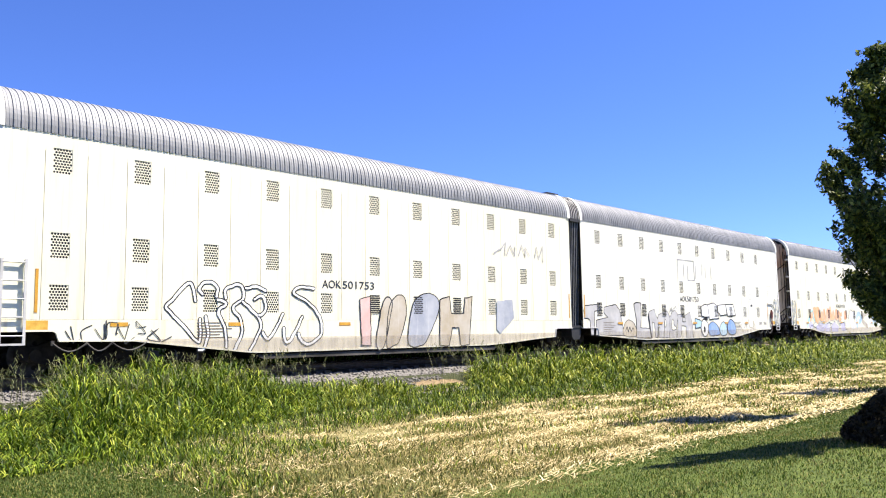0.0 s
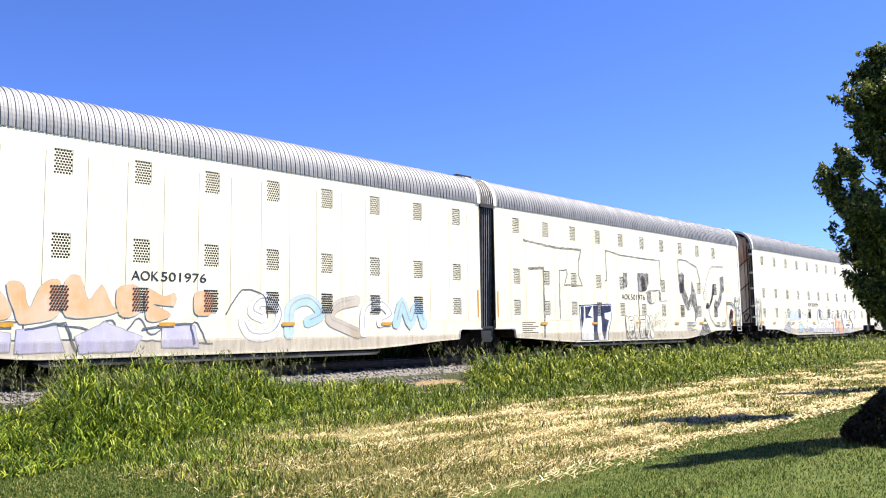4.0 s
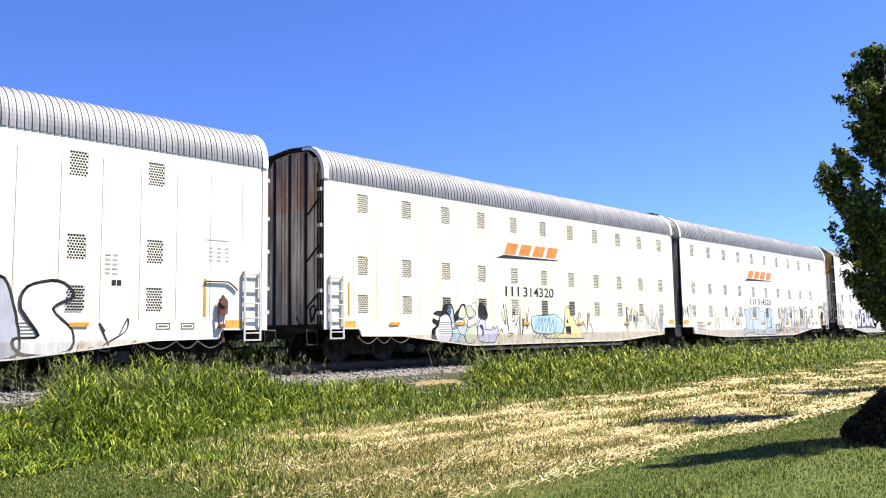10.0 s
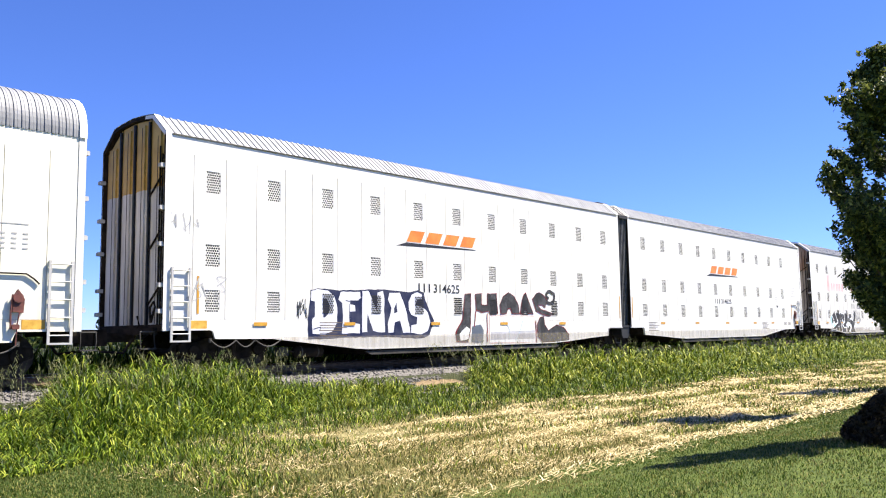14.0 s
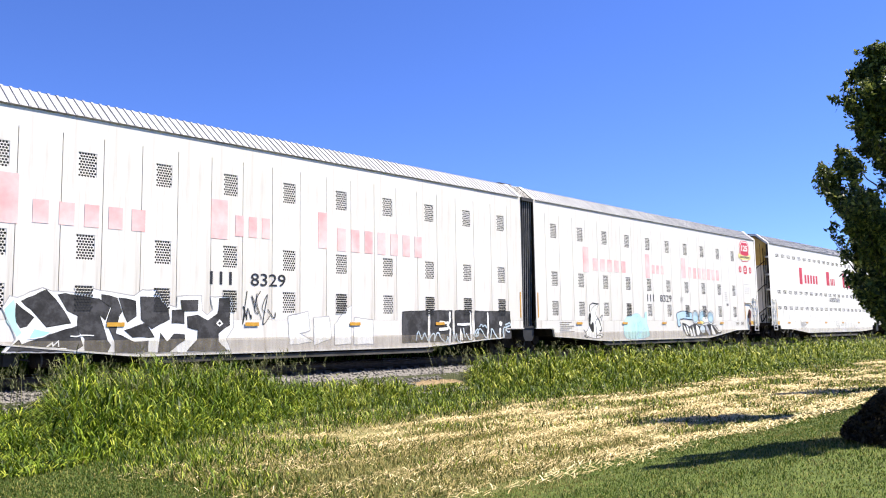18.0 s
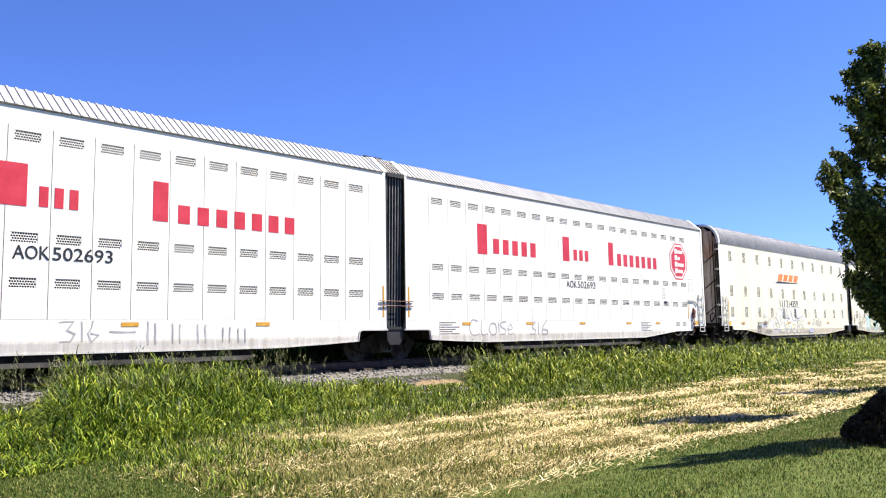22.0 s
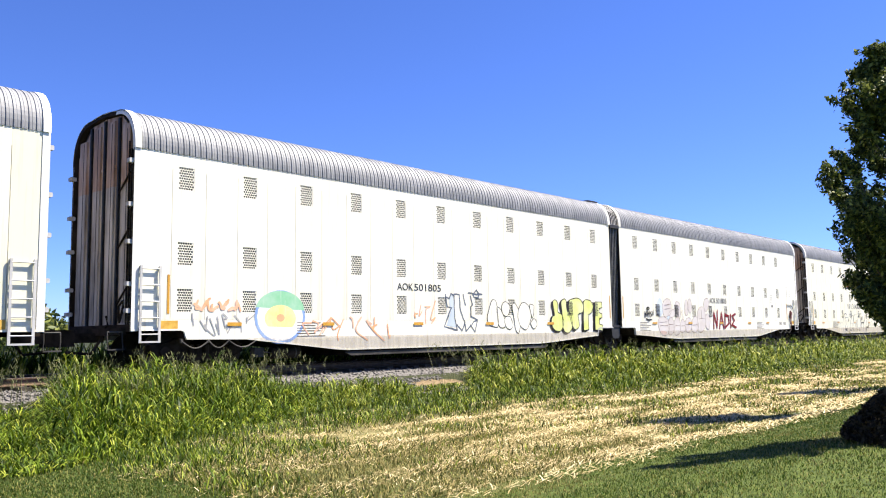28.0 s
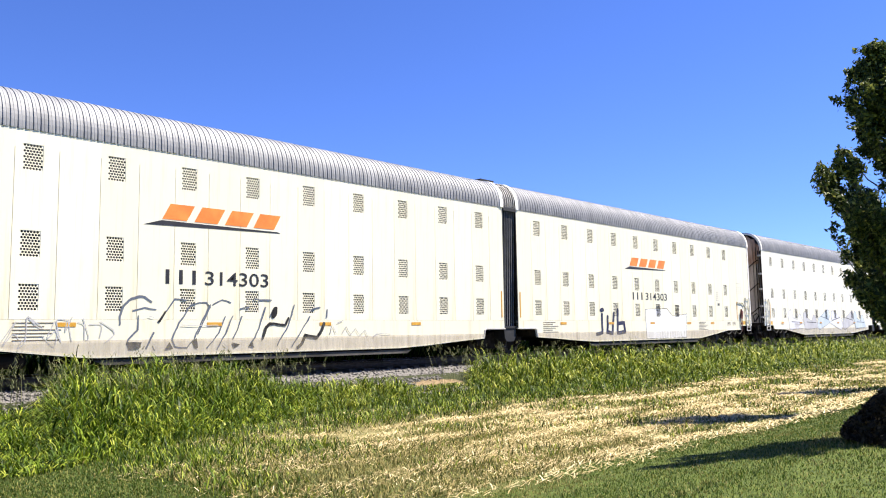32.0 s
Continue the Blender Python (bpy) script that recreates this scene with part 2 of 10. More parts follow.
def perforated(w, h, cols, rows, mats):
    """A vent plate with staggered round holes through it and a dark box behind."""
    g = Geo()
    cw, ch = w / (cols + 0.5), h / rows
    for r in range(rows):
        z = -h / 2 + ch * r
        off = 0.5 * cw if r % 2 else 0.0
        pad0, pad1 = (-w / 2, -w / 2 + off) if off else (w / 2 - 0.5 * cw, w / 2)
        g.face([(pad0, 0, z), (pad1, 0, z), (pad1, 0, z + ch), (pad0, 0, z + ch)])
        for c in range(cols):
            x = -w / 2 + off + c * cw
            cx, cz = x + cw / 2, z + ch / 2
            outer = [(x, z), (cx, z), (x + cw, z), (x + cw, cz), (x + cw, z + ch), (cx, z + ch), (x, z + ch), (x, cz)]
            rad = 0.44 * min(cw, ch)
            inner = [(cx + rad * a, cz + rad * b) for a, b in ((-0.7, -0.7), (0, -1), (0.7, -0.7), (1, 0), (0.7, 0.7), (0, 1), (-0.7, 0.7), (-1, 0))]
            for k in range(8):
                j = (k + 1) % 8
                g.face([(outer[k][0], 0, outer[k][1]), (outer[j][0], 0, outer[j][1]), (inner[j][0], 0, inner[j][1]), (inner[k][0], 0, inner[k][1])])
    # black backing: the shade inside the car is put into its colour
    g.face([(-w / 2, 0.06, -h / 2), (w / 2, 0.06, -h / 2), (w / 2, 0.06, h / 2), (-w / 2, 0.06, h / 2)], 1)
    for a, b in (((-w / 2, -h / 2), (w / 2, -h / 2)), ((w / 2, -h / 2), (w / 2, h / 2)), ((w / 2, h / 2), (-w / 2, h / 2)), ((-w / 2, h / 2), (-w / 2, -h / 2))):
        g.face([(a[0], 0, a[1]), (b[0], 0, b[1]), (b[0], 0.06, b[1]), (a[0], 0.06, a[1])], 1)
    return g.mesh("vent", mats)


def panel_mesh(width, top, paint, openings, off=0.0):
    """One side sheet, with openings (z, w, h) cut through it, folded edges and a proud top hem."""
    g = Geo()
    gap = 0.008 if paint in ("fresh", "aged") else 0.0055
    w0, w1 = -width / 2 + gap, width / 2 - gap
    T = 0.045
    if not openings:
        g.bbox(w0, w1, 0, T, SILL, top, 0.006)
    else:
        ow = openings[0][1] / 2
        g.box(w0, off - ow, 0, T, SILL, top)
        g.box(off + ow, w1, 0, T, SILL, top)
        z = SILL
        for zc, _, h in sorted(openings):
            g.box(off - ow, off + ow, 0, T, z, zc - h / 2)
            z = zc + h / 2
        g.box(off - ow, off + ow, 0, T, z, top)
    # the seam is closed by a cover strip near the eave
    g.box(-width / 2, w0, 0.0005, T, top - 0.42, top)
    g.box(w1, width / 2, 0.0005, T, top - 0.42, top)
    return g.mesh("side_panel", [paint], weld=True)


def roof_section(kind):
    """The roof's outline from the near eave over the top to the far eave, as (y, z)."""
    if kind == "round":
        near = []
        for k in range(15):
            a = radians(90 * k / 14)
            near.append((0.95 - 0.95 * math.cos(a) ** 0.85, 5.14 + 0.96 * math.sin(a) ** 0.92))
        near = [(0.0, 5.10)] + near
        mid = [(1.3, 6.135), (1.625, 6.15)]
    else:
        near = [(0.0, 5.57), (0.02, 5.60), (0.62, 6.10)]
        mid = [(1.0, 6.15), (1.625, 6.19)]
    half = near + mid
    return half + [(WIDE - y, z) for y, z in reversed(half[:-1])]


def roof_mesh(kind, length, mat):
    """Ribbed sheet roof: raised ribs across, with a plain cap strip at each end."""
    g = Geo()
    sec = roof_section(kind)
    pitch, high = (0.1483, 0.017) if kind == "round" else (0.19, 0.021)
    cap = 0.16
    n = int((length - 2 * cap) / pitch)
    pitch = (length - 2 * cap) / n
    xs = [(0.0, 0.035), (cap, 0.035), (cap + 0.004, 0.0)]
    for k in range(n):
        x = cap + k * pitch
        shape = ((0.10, 0.0), (0.17, 1.0), (0.46, 1.0), (0.54, 0.45), (0.60, 0.75), (0.90, 0.75), (0.99, 0.0)) if kind == "round" else ((0.3, 0.0), (0.34, 1.0), (0.62, 1.0), (0.66, 0.0))
        xs += [(x + f * pitch, h * high) for f, h in shape]
    xs += [(length - cap - 0.004, 0.0), (length - cap, 0.035), (length, 0.035)]
    nor = []
    for k in range(len(sec)):
        a, b = sec[max(k - 1, 0)], sec[min(k + 1, len(sec) - 1)]
        d = Vector((b[0] - a[0], b[1] - a[1])).normalized()
        nor.append((-d.y, d.x))
    if kind != "round":
        nor[0] = nor[-1] = (0.0, 0.4)
    m = len(sec)
    for x, h in xs:
        for (y, z), (ny, nz) in zip(sec, nor):
            g.v.append((x, y + ny * h, z + nz * h))
    for i in range(len(xs) - 1):
        capped = i < 2 or i > len(xs) - 4
        for k in range(m - 1):
            g.f.append((i * m + k, i * m + k + 1, (i + 1) * m + k + 1, (i + 1) * m + k))
            g.m.append(1 if capped else 0)
    if kind != "round":      # a thin dark strip along the eave
        g.box(0.16, length - 0.16, -0.022, -0.001, sec[0][1] - 0.02, sec[0][1] + 0.012, 2)
    return g.mesh("roof", [mat, "fresh", "flange"])


def sill_outline(kind, low=0.377):
    """Lower edge of the side: (s, z) from the left end of the unit."""
    coupler = [(0.0, 0.95), (1.25, 0.95), (1.31, 0.92), (1.37, 0.74), (3.0, 0.72), (5.9, 0.40), (6.3, 0.377)]
    joint = [(0.0, 0.90), (1.0, 0.90), (1.08, 0.86), (1.13, 0.60), (2.2, 0.545), (3.9, 0.43), (5.0, 0.377)]
    coupler, joint = [(s, max(z, low)) for s, z in coupler], [(s, max(z, low)) for s, z in joint]
    if kind == "a":
        return coupler + [(UNIT - s, z) for s, z in reversed(joint)]
    return joint + [(UNIT - s, z) for s, z in reversed(coupler)]


def sill_mesh(kind, paint, bottom):
    g = Geo()
    low = sill_outline(kind, bottom)
    g.prism_xz(low + [(UNIT, SILL - 0.004), (0.0, SILL - 0.004)], -0.001, 0.05)
    # the lip along the lower edge and a chord strip
    for (s0, z0), (s1, z1) in zip(low, low[1:]):
        if s1 - s0 > 0.3:
            g.prism_xz([(s0, z0), (s1, z1), (s1, z1 + 0.035), (s0, z0 + 0.035)], -0.014, -0.0011)
    return g.mesh("side_sill", [paint])


def grime_band(kind, paint, bottom):
    """The lower chord of the sill: a separate, dirtier plate along the belly."""
    low = [(s, z) for s, z in sill_outline(kind, bottom) if z < 0.73]
    g = Geo()
    g.prism_xz(low + [(low[-1][0], 0.76), (low[0][0], 0.76)], -0.0025, -0.0011)
    return g.mesh("sill_chord", ["sill_" + paint])


def film_mesh(kind, bottom):
    """Coat over paint and graffiti along the belly: painted shade with some settled grime."""
    low = [(s, z + 0.012) for s, z in sill_outline(kind, bottom) if z < 0.73]
    g = Geo()
    g.face([(s, -0.020, z) for s, z in low] + [(low[-1][0], -0.020, 0.758), (low[0][0], -0.020, 0.758)])
    return g.mesh("grime_coat", ["film"])


def floor_mesh(kind):
    g = Geo()
    low = sill_outline(kind)
    g.prism_xz([(s, z + 0.05) for s, z in low] + [(UNIT, SILL - 0.1), (0, SILL - 0.1)], 0.06, WIDE - 0.06)
    # lower side girder seen as a dark band under the belly
    s0, s1 = (6.3, UNIT - 4.6) if kind == "a" else (4.6, UNIT - 6.3)
    g.prism_xz([(s0, 0.29), (s1, 0.29), (s1, 0.50), (s0, 0.50)], 0.055, 0.10, 1)
    g.box(s0 + 0.2, s1 - 0.2, 0.16, WIDE - 0.16, 0.22, 0.42)
    g.prism_xz([(s0 - 0.1, 0.325), (s1 + 0.1, 0.325), (s1 - 0.1, 0.235), (s0 + 0.1, 0.235)], 0.02, 0.06, 2)
    g.box(s0 + 0.1, s1 - 0.1, -0.01, 0.06, 0.222, 0.234, 2)
    for k in range(9):
        x = lerp(s0 + 0.6, s1 - 0.6, k / 8)
        g.box(x - 0.05, x + 0.05, 0.11, 0.16, 0.20, 0.37)
    return g.mesh("underframe", ["under", "under", "flange"])


def far_wall(top, paint):
    g = Geo()
    g.box(0, UNIT, WIDE - 0.05, WIDE, 0.75, top)
    return g.mesh("far_side", [paint])


def lining_mesh(top, paint):
    """Inner lining behind the side sheets."""
    g = Geo()
    g.box(0.02, UNIT - 0.02, 0.075, 0.09, SILL, top)
    return g.mesh("lining", ["seam"])


def end_outline(kind, inset):
    sec = roof_section(kind)
    cx, cz = WIDE / 2, 3.5
    pts = [(0.0, 0.95)] + [(y, z) for y, z in sec] + [(WIDE, 0.95)]
    out = []
    for y, z in pts:
        fy = (WIDE / 2 - inset) / (WIDE / 2)
        fz = (2.62 - inset) / 2.62
        out.append((cx + (y - cx) * fy, cz + (z - cz) * fz))
    return out


def ring_mesh(kind, x0, x1, inset, mat):
    """The end frame: a hoop round the end opening."""
    g = Geo()
    o, i = end_outline(kind, -0.01), end_outline(kind, inset)
    n = len(o)
    for k in range(n):
        j = (k + 1) % n
        for x in (x0, x1):
            g.face([(x, *o[k]), (x, *o[j]), (x, *i[j]), (x, *i[k])])
        g.face([(x0, *i[k]), (x0, *i[j]), (x1, *i[j]), (x1, *i[k])], 1)
        g.face([(x0, *o[k]), (x0, *o[j]), (x1, *o[j]), (x1, *o[k])], 1 if o[k][0] > 1.3 else 0)
        for q in range(2):
            g.m[-4 + q] = 1 if o[k][0] > 0.9 or o[k][1] < 5 else 0
    return g.mesh("end_frame", [mat, "under"])


def top_at(kind, y, inset):
    o = end_outline(kind, inset)[1:-1]
    for (y0, z0), (y1, z1) in zip(o, o[1:]):
        if y0 <= y <= y1:
            return lerp(z0, z1, (y - y0) / max(1e-6, y1 - y0))
    return 5.2


def zt_of(kind, y0, y1):
    return top_at(kind, lerp(y0, y1, 0.5), 0.25)


def door_leaf(kind, y0, y1, x, mats, split):
    """One leaf of the folding end door with vertical ribs, cut to the roof's shape; above split in the first colour."""
    g = Geo()
    za, zb = top_at(kind, y0, 0.08), top_at(kind, y1, 0.08)

    def slab(ya, yb, xa, xb, z0, z1a, z1b, mat):
        i = len(g.v)
        g.v += [(xa, ya, z0), (xa, yb, z0), (xa, yb, z1b), (xa, ya, z1a), (xb, ya, z0), (xb, yb, z0), (xb, yb, z1b), (xb, ya, z1a)]
        for q in ((0, 1, 2, 3), (7, 6, 5, 4), (0, 4, 5, 1), (1, 5, 6, 2), (2, 6, 7, 3), (3, 7, 4, 0)):
            g.f.append(tuple(i + k for k in q))
            g.m.append(mat)
    if split:
        slab(y0, y1, x, x + 0.05, 1.05, split, split, 1)
        slab(y0, y1, x, x + 0.05, split, za, zb, 0)
    else:
        slab(y0, y1, x, x + 0.05, 1.05, za, zb, 0)
    n = 1
    for k in range(n):
        yc = lerp(y0, y1, 0.56)
        w = (y1 - y0) * 0.24
        zt = top_at(kind, yc, 0.2)
        if split:
            slab(yc - w, yc + w, x - 0.045, x, 1.1, split, split, 1)
            slab(yc - w, yc + w, x - 0.045, x, split, zt, zt, 0)
        else:
            slab(yc - w, yc + w, x - 0.045, x, 1.1, zt, zt, 0)
    slab(y0 - 0.035, y0 + 0.03, x - 0.055, x, 1.08, za - 0.05, za - 0.05, len(mats) - 1)
    slab(lerp(y0, y1, 0.5) - 0.012, lerp(y0, y1, 0.5) + 0.012, x - 0.05, x - 0.0451, 1.12, zt_of(kind, y0, y1), zt_of(kind, y0, y1), len(mats) - 1)
    for z in (1.5, 2.6, 3.7, 4.8):
        slab(y0 + 0.05, y1 - 0.05, x - 0.02, x, z, z + 0.06, z + 0.06, 0 if not split or z > split else 1)
    return g.mesh("door_leaf", mats)


def ladder_mesh():
    """Side ladder: two stiles, five rungs, feet below the sill."""
    g = Geo()
    for x in (0.0, 0.46):
        g.box(x - 0.028, x + 0.028, -0.062, -0.034, 0.68, 2.42)
        for z in (0.98, 1.7, 2.36):
            g.box(x - 0.02, x + 0.02, -0.034, 0.0, z, z + 0.05)
    for k in range(5):
        z = 0.87 + 0.37 * k
        g.tube([(0.0, -0.048, z), (0.46, -0.048, z)], 0.017, 6)
    g.box(-0.03, 0.49, -0.062, -0.034, 0.68, 0.72)
    return g.mesh("ladder", ["endwhite"])


def rounded_bars(rects, mat, y=-0.006):
    g = Geo()
    for x0, z0, x1, z1 in rects:
        g.prism_xz([(x0, z0), (x1, z0), (x1, z1), (x0, z1)], y - 0.003, y)
    return g.mesh("marking", [mat])


def truck_frame_mesh():
    g = Geo()
    for y in (0.54, 2.55):
        g.prism_xz([(-1.25, 0.42), (-0.95, 0.30), (-0.45, 0.24), (0.45, 0.24), (0.95, 0.30), (1.25, 0.42), (1.25, 0.62), (0.85, 0.66), (0.45, 0.80), (-0.45, 0.80), (-0.85, 0.66), (-1.25, 0.62)], y, y + 0.16)
        for k in (-0.2, 0.0, 0.2):
            g.tube([(k, y - 0.03, 0.32), (k, y - 0.03, 0.62)], 0.07, 8)
        for x in (-0.9, 0.9):
            g.disc((x, y - 0.08, 0.46), (0, 1, 0), 0.13, 0.09, 10)
    g.box(-0.22, 0.22, 0.54, 2.71, 0.5, 0.86)
    return g.mesh("side_frame", ["under"])


def wheelset_mesh():
    g = Geo()
    for y in (0.78, 2.32):
        for r, a, b in ((0.455, 0.0, 0.03), (0.42, 0.03, 0.13), (0.16, -0.06, 0.15)):
            g.disc((0, y + a, 0), (0, 1, 0), r, b - a if r != 0.16 else 0.2, 28, 0)
        for k in range(5):
            w = 2 * math.pi * k / 5
            g.disc((0.27 * math.cos(w), y - 0.012, 0.27 * math.sin(w)), (0, 1, 0), 0.05, 0.012, 8, 1)
    g.disc((0, 0.62, 0), (0, 1, 0), 0.08, 2.0, 12)
    return g.mesh("wheelset", ["steel", "under"])


def bellows_mesh(kind):
    """Pleated rubber curtain round the joint, from the sill up to the roof and over it."""
    g = Geo()
    sec = [(0.10, 0.9)] + [(y, z) for y, z in roof_section(kind)] + [(WIDE - 0.10, 0.9)]
    inner = []
    for y, z in sec:
        inner.append((WIDE / 2 + (y - WIDE / 2) * 0.945, z - (0.06 if z > 1 else 0)))
    n = 6
    xs = []
    for k in range(n):
        x = BELLOWS * k / n
        w = BELLOWS / n
        xs += [(x + 0.05 * w, 0.0, 0), (x + 0.38 * w, 1.0, 0), (x + 0.62 * w, 1.0, 1), (x + 0.95 * w, 0.0, 0)]
    m = len(inner)
    for x, h, _ in xs:
        for y, z in inner:
            d = Vector((y - WIDE / 2, (z - 3.4) * 0.8)).normalized() * 0.075 * h
            g.v.append((x, y + d.x, z + (d.y if z > 1 else 0)))
    for i in range(len(xs) - 1):
        for k in range(m - 1):
            g.f.append((i * m + k, i * m + k + 1, (i + 1) * m + k + 1, (i + 1) * m + k))
            g.m.append(1 if xs[i][1] == 1.0 and xs[i + 1][1] == 1.0 else 0)
    return g.mesh("bellows", ["black", "pleat"])


def bellows_hood(kind):
    """Sloping hood strips over the pleats at the eave."""
    g = Geo()
    sec = roof_section(kind)
    stop = 15 if kind == "round" else 3
    for k in range(6):
        x0 = BELLOWS * (k + 0.30) / 6
        x1 = BELLOWS * (k + 0.52) / 6
        for (ya, za), (yb, zb) in zip(sec[:stop], sec[1:stop]):
            g.face([(x0, ya - 0.02, za + 0.03), (x1, ya - 0.02, za + 0.03), (x1, yb - 0.02, zb + 0.03), (x0, yb - 0.02, zb + 0.03)], 0)
    g.box(-0.02, BELLOWS + 0.02, 0.95, 1.2, 6.14 if kind == "round" else 6.2, 6.26, 1)
    ya, za = sec[0]
    g.box(0.0, BELLOWS, ya - 0.04, ya + 0.03, za - 0.1, za + 0.02, 1)
    return g.mesh("bellows_hood", ["endwhite", "black"])


def joint_skirt():
    """The dark foot of the bellows, narrowing down to the shared truck."""
    g = Geo()
    w = BELLOWS
    g.prism_xz([(0.02, 1.0), (w - 0.02, 1.0), (w - 0.05, 0.62), (w - 0.15, 0.48), (0.15, 0.48), (0.05, 0.62)], 0.07, WIDE - 0.07)
    g.bbox(-0.03, w + 0.03, 0.045, 0.07, 0.93, 1.01, 0.01)
    return g.mesh("joint_skirt", ["black"])


def joint_lip():
    """The folded edge of the sill over the shared truck, as a thin proud strip."""
    g = Geo()
    for o in ([(0.03, 0.90), (1.0, 0.90), (1.0, 0.935), (0.03, 0.935)], [(1.0, 0.90), (1.08, 0.86), (1.13, 0.60), (1.165, 0.60), (1.115, 0.885), (1.0, 0.935)]):
        g.prism_xz(o, -0.022, -0.0005)
    return g.mesh("joint_lip", ["endwhite"])


def stirrup_mesh():
    """A step hung under the end sill: two bent straps and a tread."""
    g = Geo()
    for x in (-0.42, -0.08):
        g.tube([(x, 0.22, 0.94), (x, 0.20, 0.72), (x + 0.02, 0.20, 0.55)], 0.014, 6)
    g.tube([(-0.42, 0.22, 0.93), (-0.08, 0.22, 0.93)], 0.018, 6)
    g.bbox(-0.43, -0.05, 0.14, 0.26, 0.53, 0.56, 0.008)
    return g.mesh("stirrup_step", ["flange"])


def pipe_mesh():
    """Brake hoses that hang in loops from the sill's end, with their brackets."""
    g = Geo()
    for x0, x1 in ((-3.3, -2.5), (-2.5, -1.95), (-1.95, -1.25)):
        n = 7
        g.tube([(lerp(x0, x1, k / n), 0.0, 0.70 - 0.17 * math.sin(math.pi * k / n)) for k in range(n + 1)], 0.019, 6)
        g.bbox(x1 - 0.03, x1 + 0.03, -0.01, 0.05, 0.66, 0.76, 0.008)
    return g.mesh("brake_hose", ["flange"])


def tank_mesh():
    """Air reservoir slung across under the floor, with its straps and a valve."""
    g = Geo()
    g.tube([(-4.95, 0.42, 0.36), (-4.90, 0.42, 0.36), (-4.05, 0.42, 0.36), (-4.0, 0.42, 0.36)], [0.10, 0.16, 0.16, 0.10], 14)
    for x in (-4.75, -4.2):
        g.disc((x, 0.42, 0.36), (1, 0, 0), 0.168, 0.04, 14, 1)
    g.bbox(-3.75, -3.45, 0.30, 0.50, 0.26, 0.50, 0.02, 1)
    g.tube([(-4.0, 0.42, 0.36), (-3.75, 0.40, 0.40)], 0.02, 6, 1)
    return g.mesh("air_tank", ["under", "flange"])


def bearing_plate():
    """The cast side frame of the shared truck: an open trapezoid with the springs in it."""
    g = Geo()
    for o in ([(-0.30, 0.78), (-0.25, 0.78), (-0.17, 0.30), (-0.21, 0.30)], [(0.30, 0.78), (0.25, 0.78), (0.17, 0.30), (0.21, 0.30)], [(-0.17, 0.27), (0.17, 0.27), (0.17, 0.31), (-0.17, 0.31)]):
        g.prism_xz(o, 0.42, 0.47)
    for x in (-0.09, 0.02):
        g.tube([(x, 0.46, 0.32), (x + 0.03, 0.46, 0.46), (x, 0.46, 0.58)], 0.028, 8)
    g.bbox(-0.12, 0.13, 0.43, 0.47, 0.60, 0.66, 0.01)
    return g.mesh("bearing_frame", ["flange"])


def tie_rods():
    """Two dark red links across the side of the bellows."""
    g = Geo()
    for z in (1.62, 1.76):
        for c in (-0.16, BELLOWS + 0.16):
            g.tube([(c - 0.17, -0.03, z), (c + 0.17, -0.03, z)], 0.017, 6)
        g.tube([(0.0, 0.0, z), (BELLOWS, 0.0, z)], 0.012, 6)
    return g.mesh("tie_rod", ["brake"])


# ================= train: one unit =================
def text_mesh(body, width, height, mat, fat=0.0, deep=0.004):
    """Lettering as a mesh, its lower left corner at the origin, in the x-z plane facing the camera's side."""
    cu = bpy.data.curves.new("lettering", "FONT")
    cu.body, cu.size, cu.offset, cu.extrude, cu.resolution_u = body, 1.0, fat, deep, 3
    ob = new("lettering", cu)
    dg = bpy.context.evaluated_depsgraph_get()
    me = bpy.data.meshes.new_from_object(ob.evaluated_get(dg))
    bpy.data.objects.remove(ob)
    co = np.empty(len(me.vertices) * 3)
    me.vertices.foreach_get("co", co)
    co = co.reshape(-1, 3)
    lo, hi = co.min(0), co.max(0)
    x = (co[:, 0] - lo[0]) / (hi[0] - lo[0]) * width
    z = (co[:, 1] - lo[1]) / (hi[1] - lo[1]) * height
    y = -co[:, 2] - deep
    me.vertices.foreach_set("co", np.stack([x, y, z], 1).ravel())
    me.materials.clear()
    me.materials.append(M[mat])
    me.flip_normals()
    me.update()
    return me


UNITS = []
PLAIN = (1, 10, 13, 14, 16, 19, 20)      # cars with little paint over the sill


SHIFT = {7: (0.09, -0.09), 15: (0.04, -0.05), 19: (-0.06, -0.10), 9: (-0.06, -0.06), 17: (-0.03, -0.08), 18: (0.08, 0.0), 14: (0.22, 0.06)}


def vent_columns(kind, style, index):
    """Vent columns of a unit; some cars are built to a slightly other pitch."""
    cols = base_columns(kind, style)
    first, last = SHIFT.get(index, (0.0, 0.0))
    return [c + lerp(first, last, k / (len(cols) - 1)) for k, c in enumerate(cols)]


def base_columns(kind, style):
    if style == "slots":
        return [1.32 + POST * k for k in range(21)] if kind == "a" else [1.25 + POST * k for k in range(20)]
    return [1.335 + 2 * POST * k for k in range(11)] if kind == "a" else [1.26 + 2 * POST * k for k in range(10)]


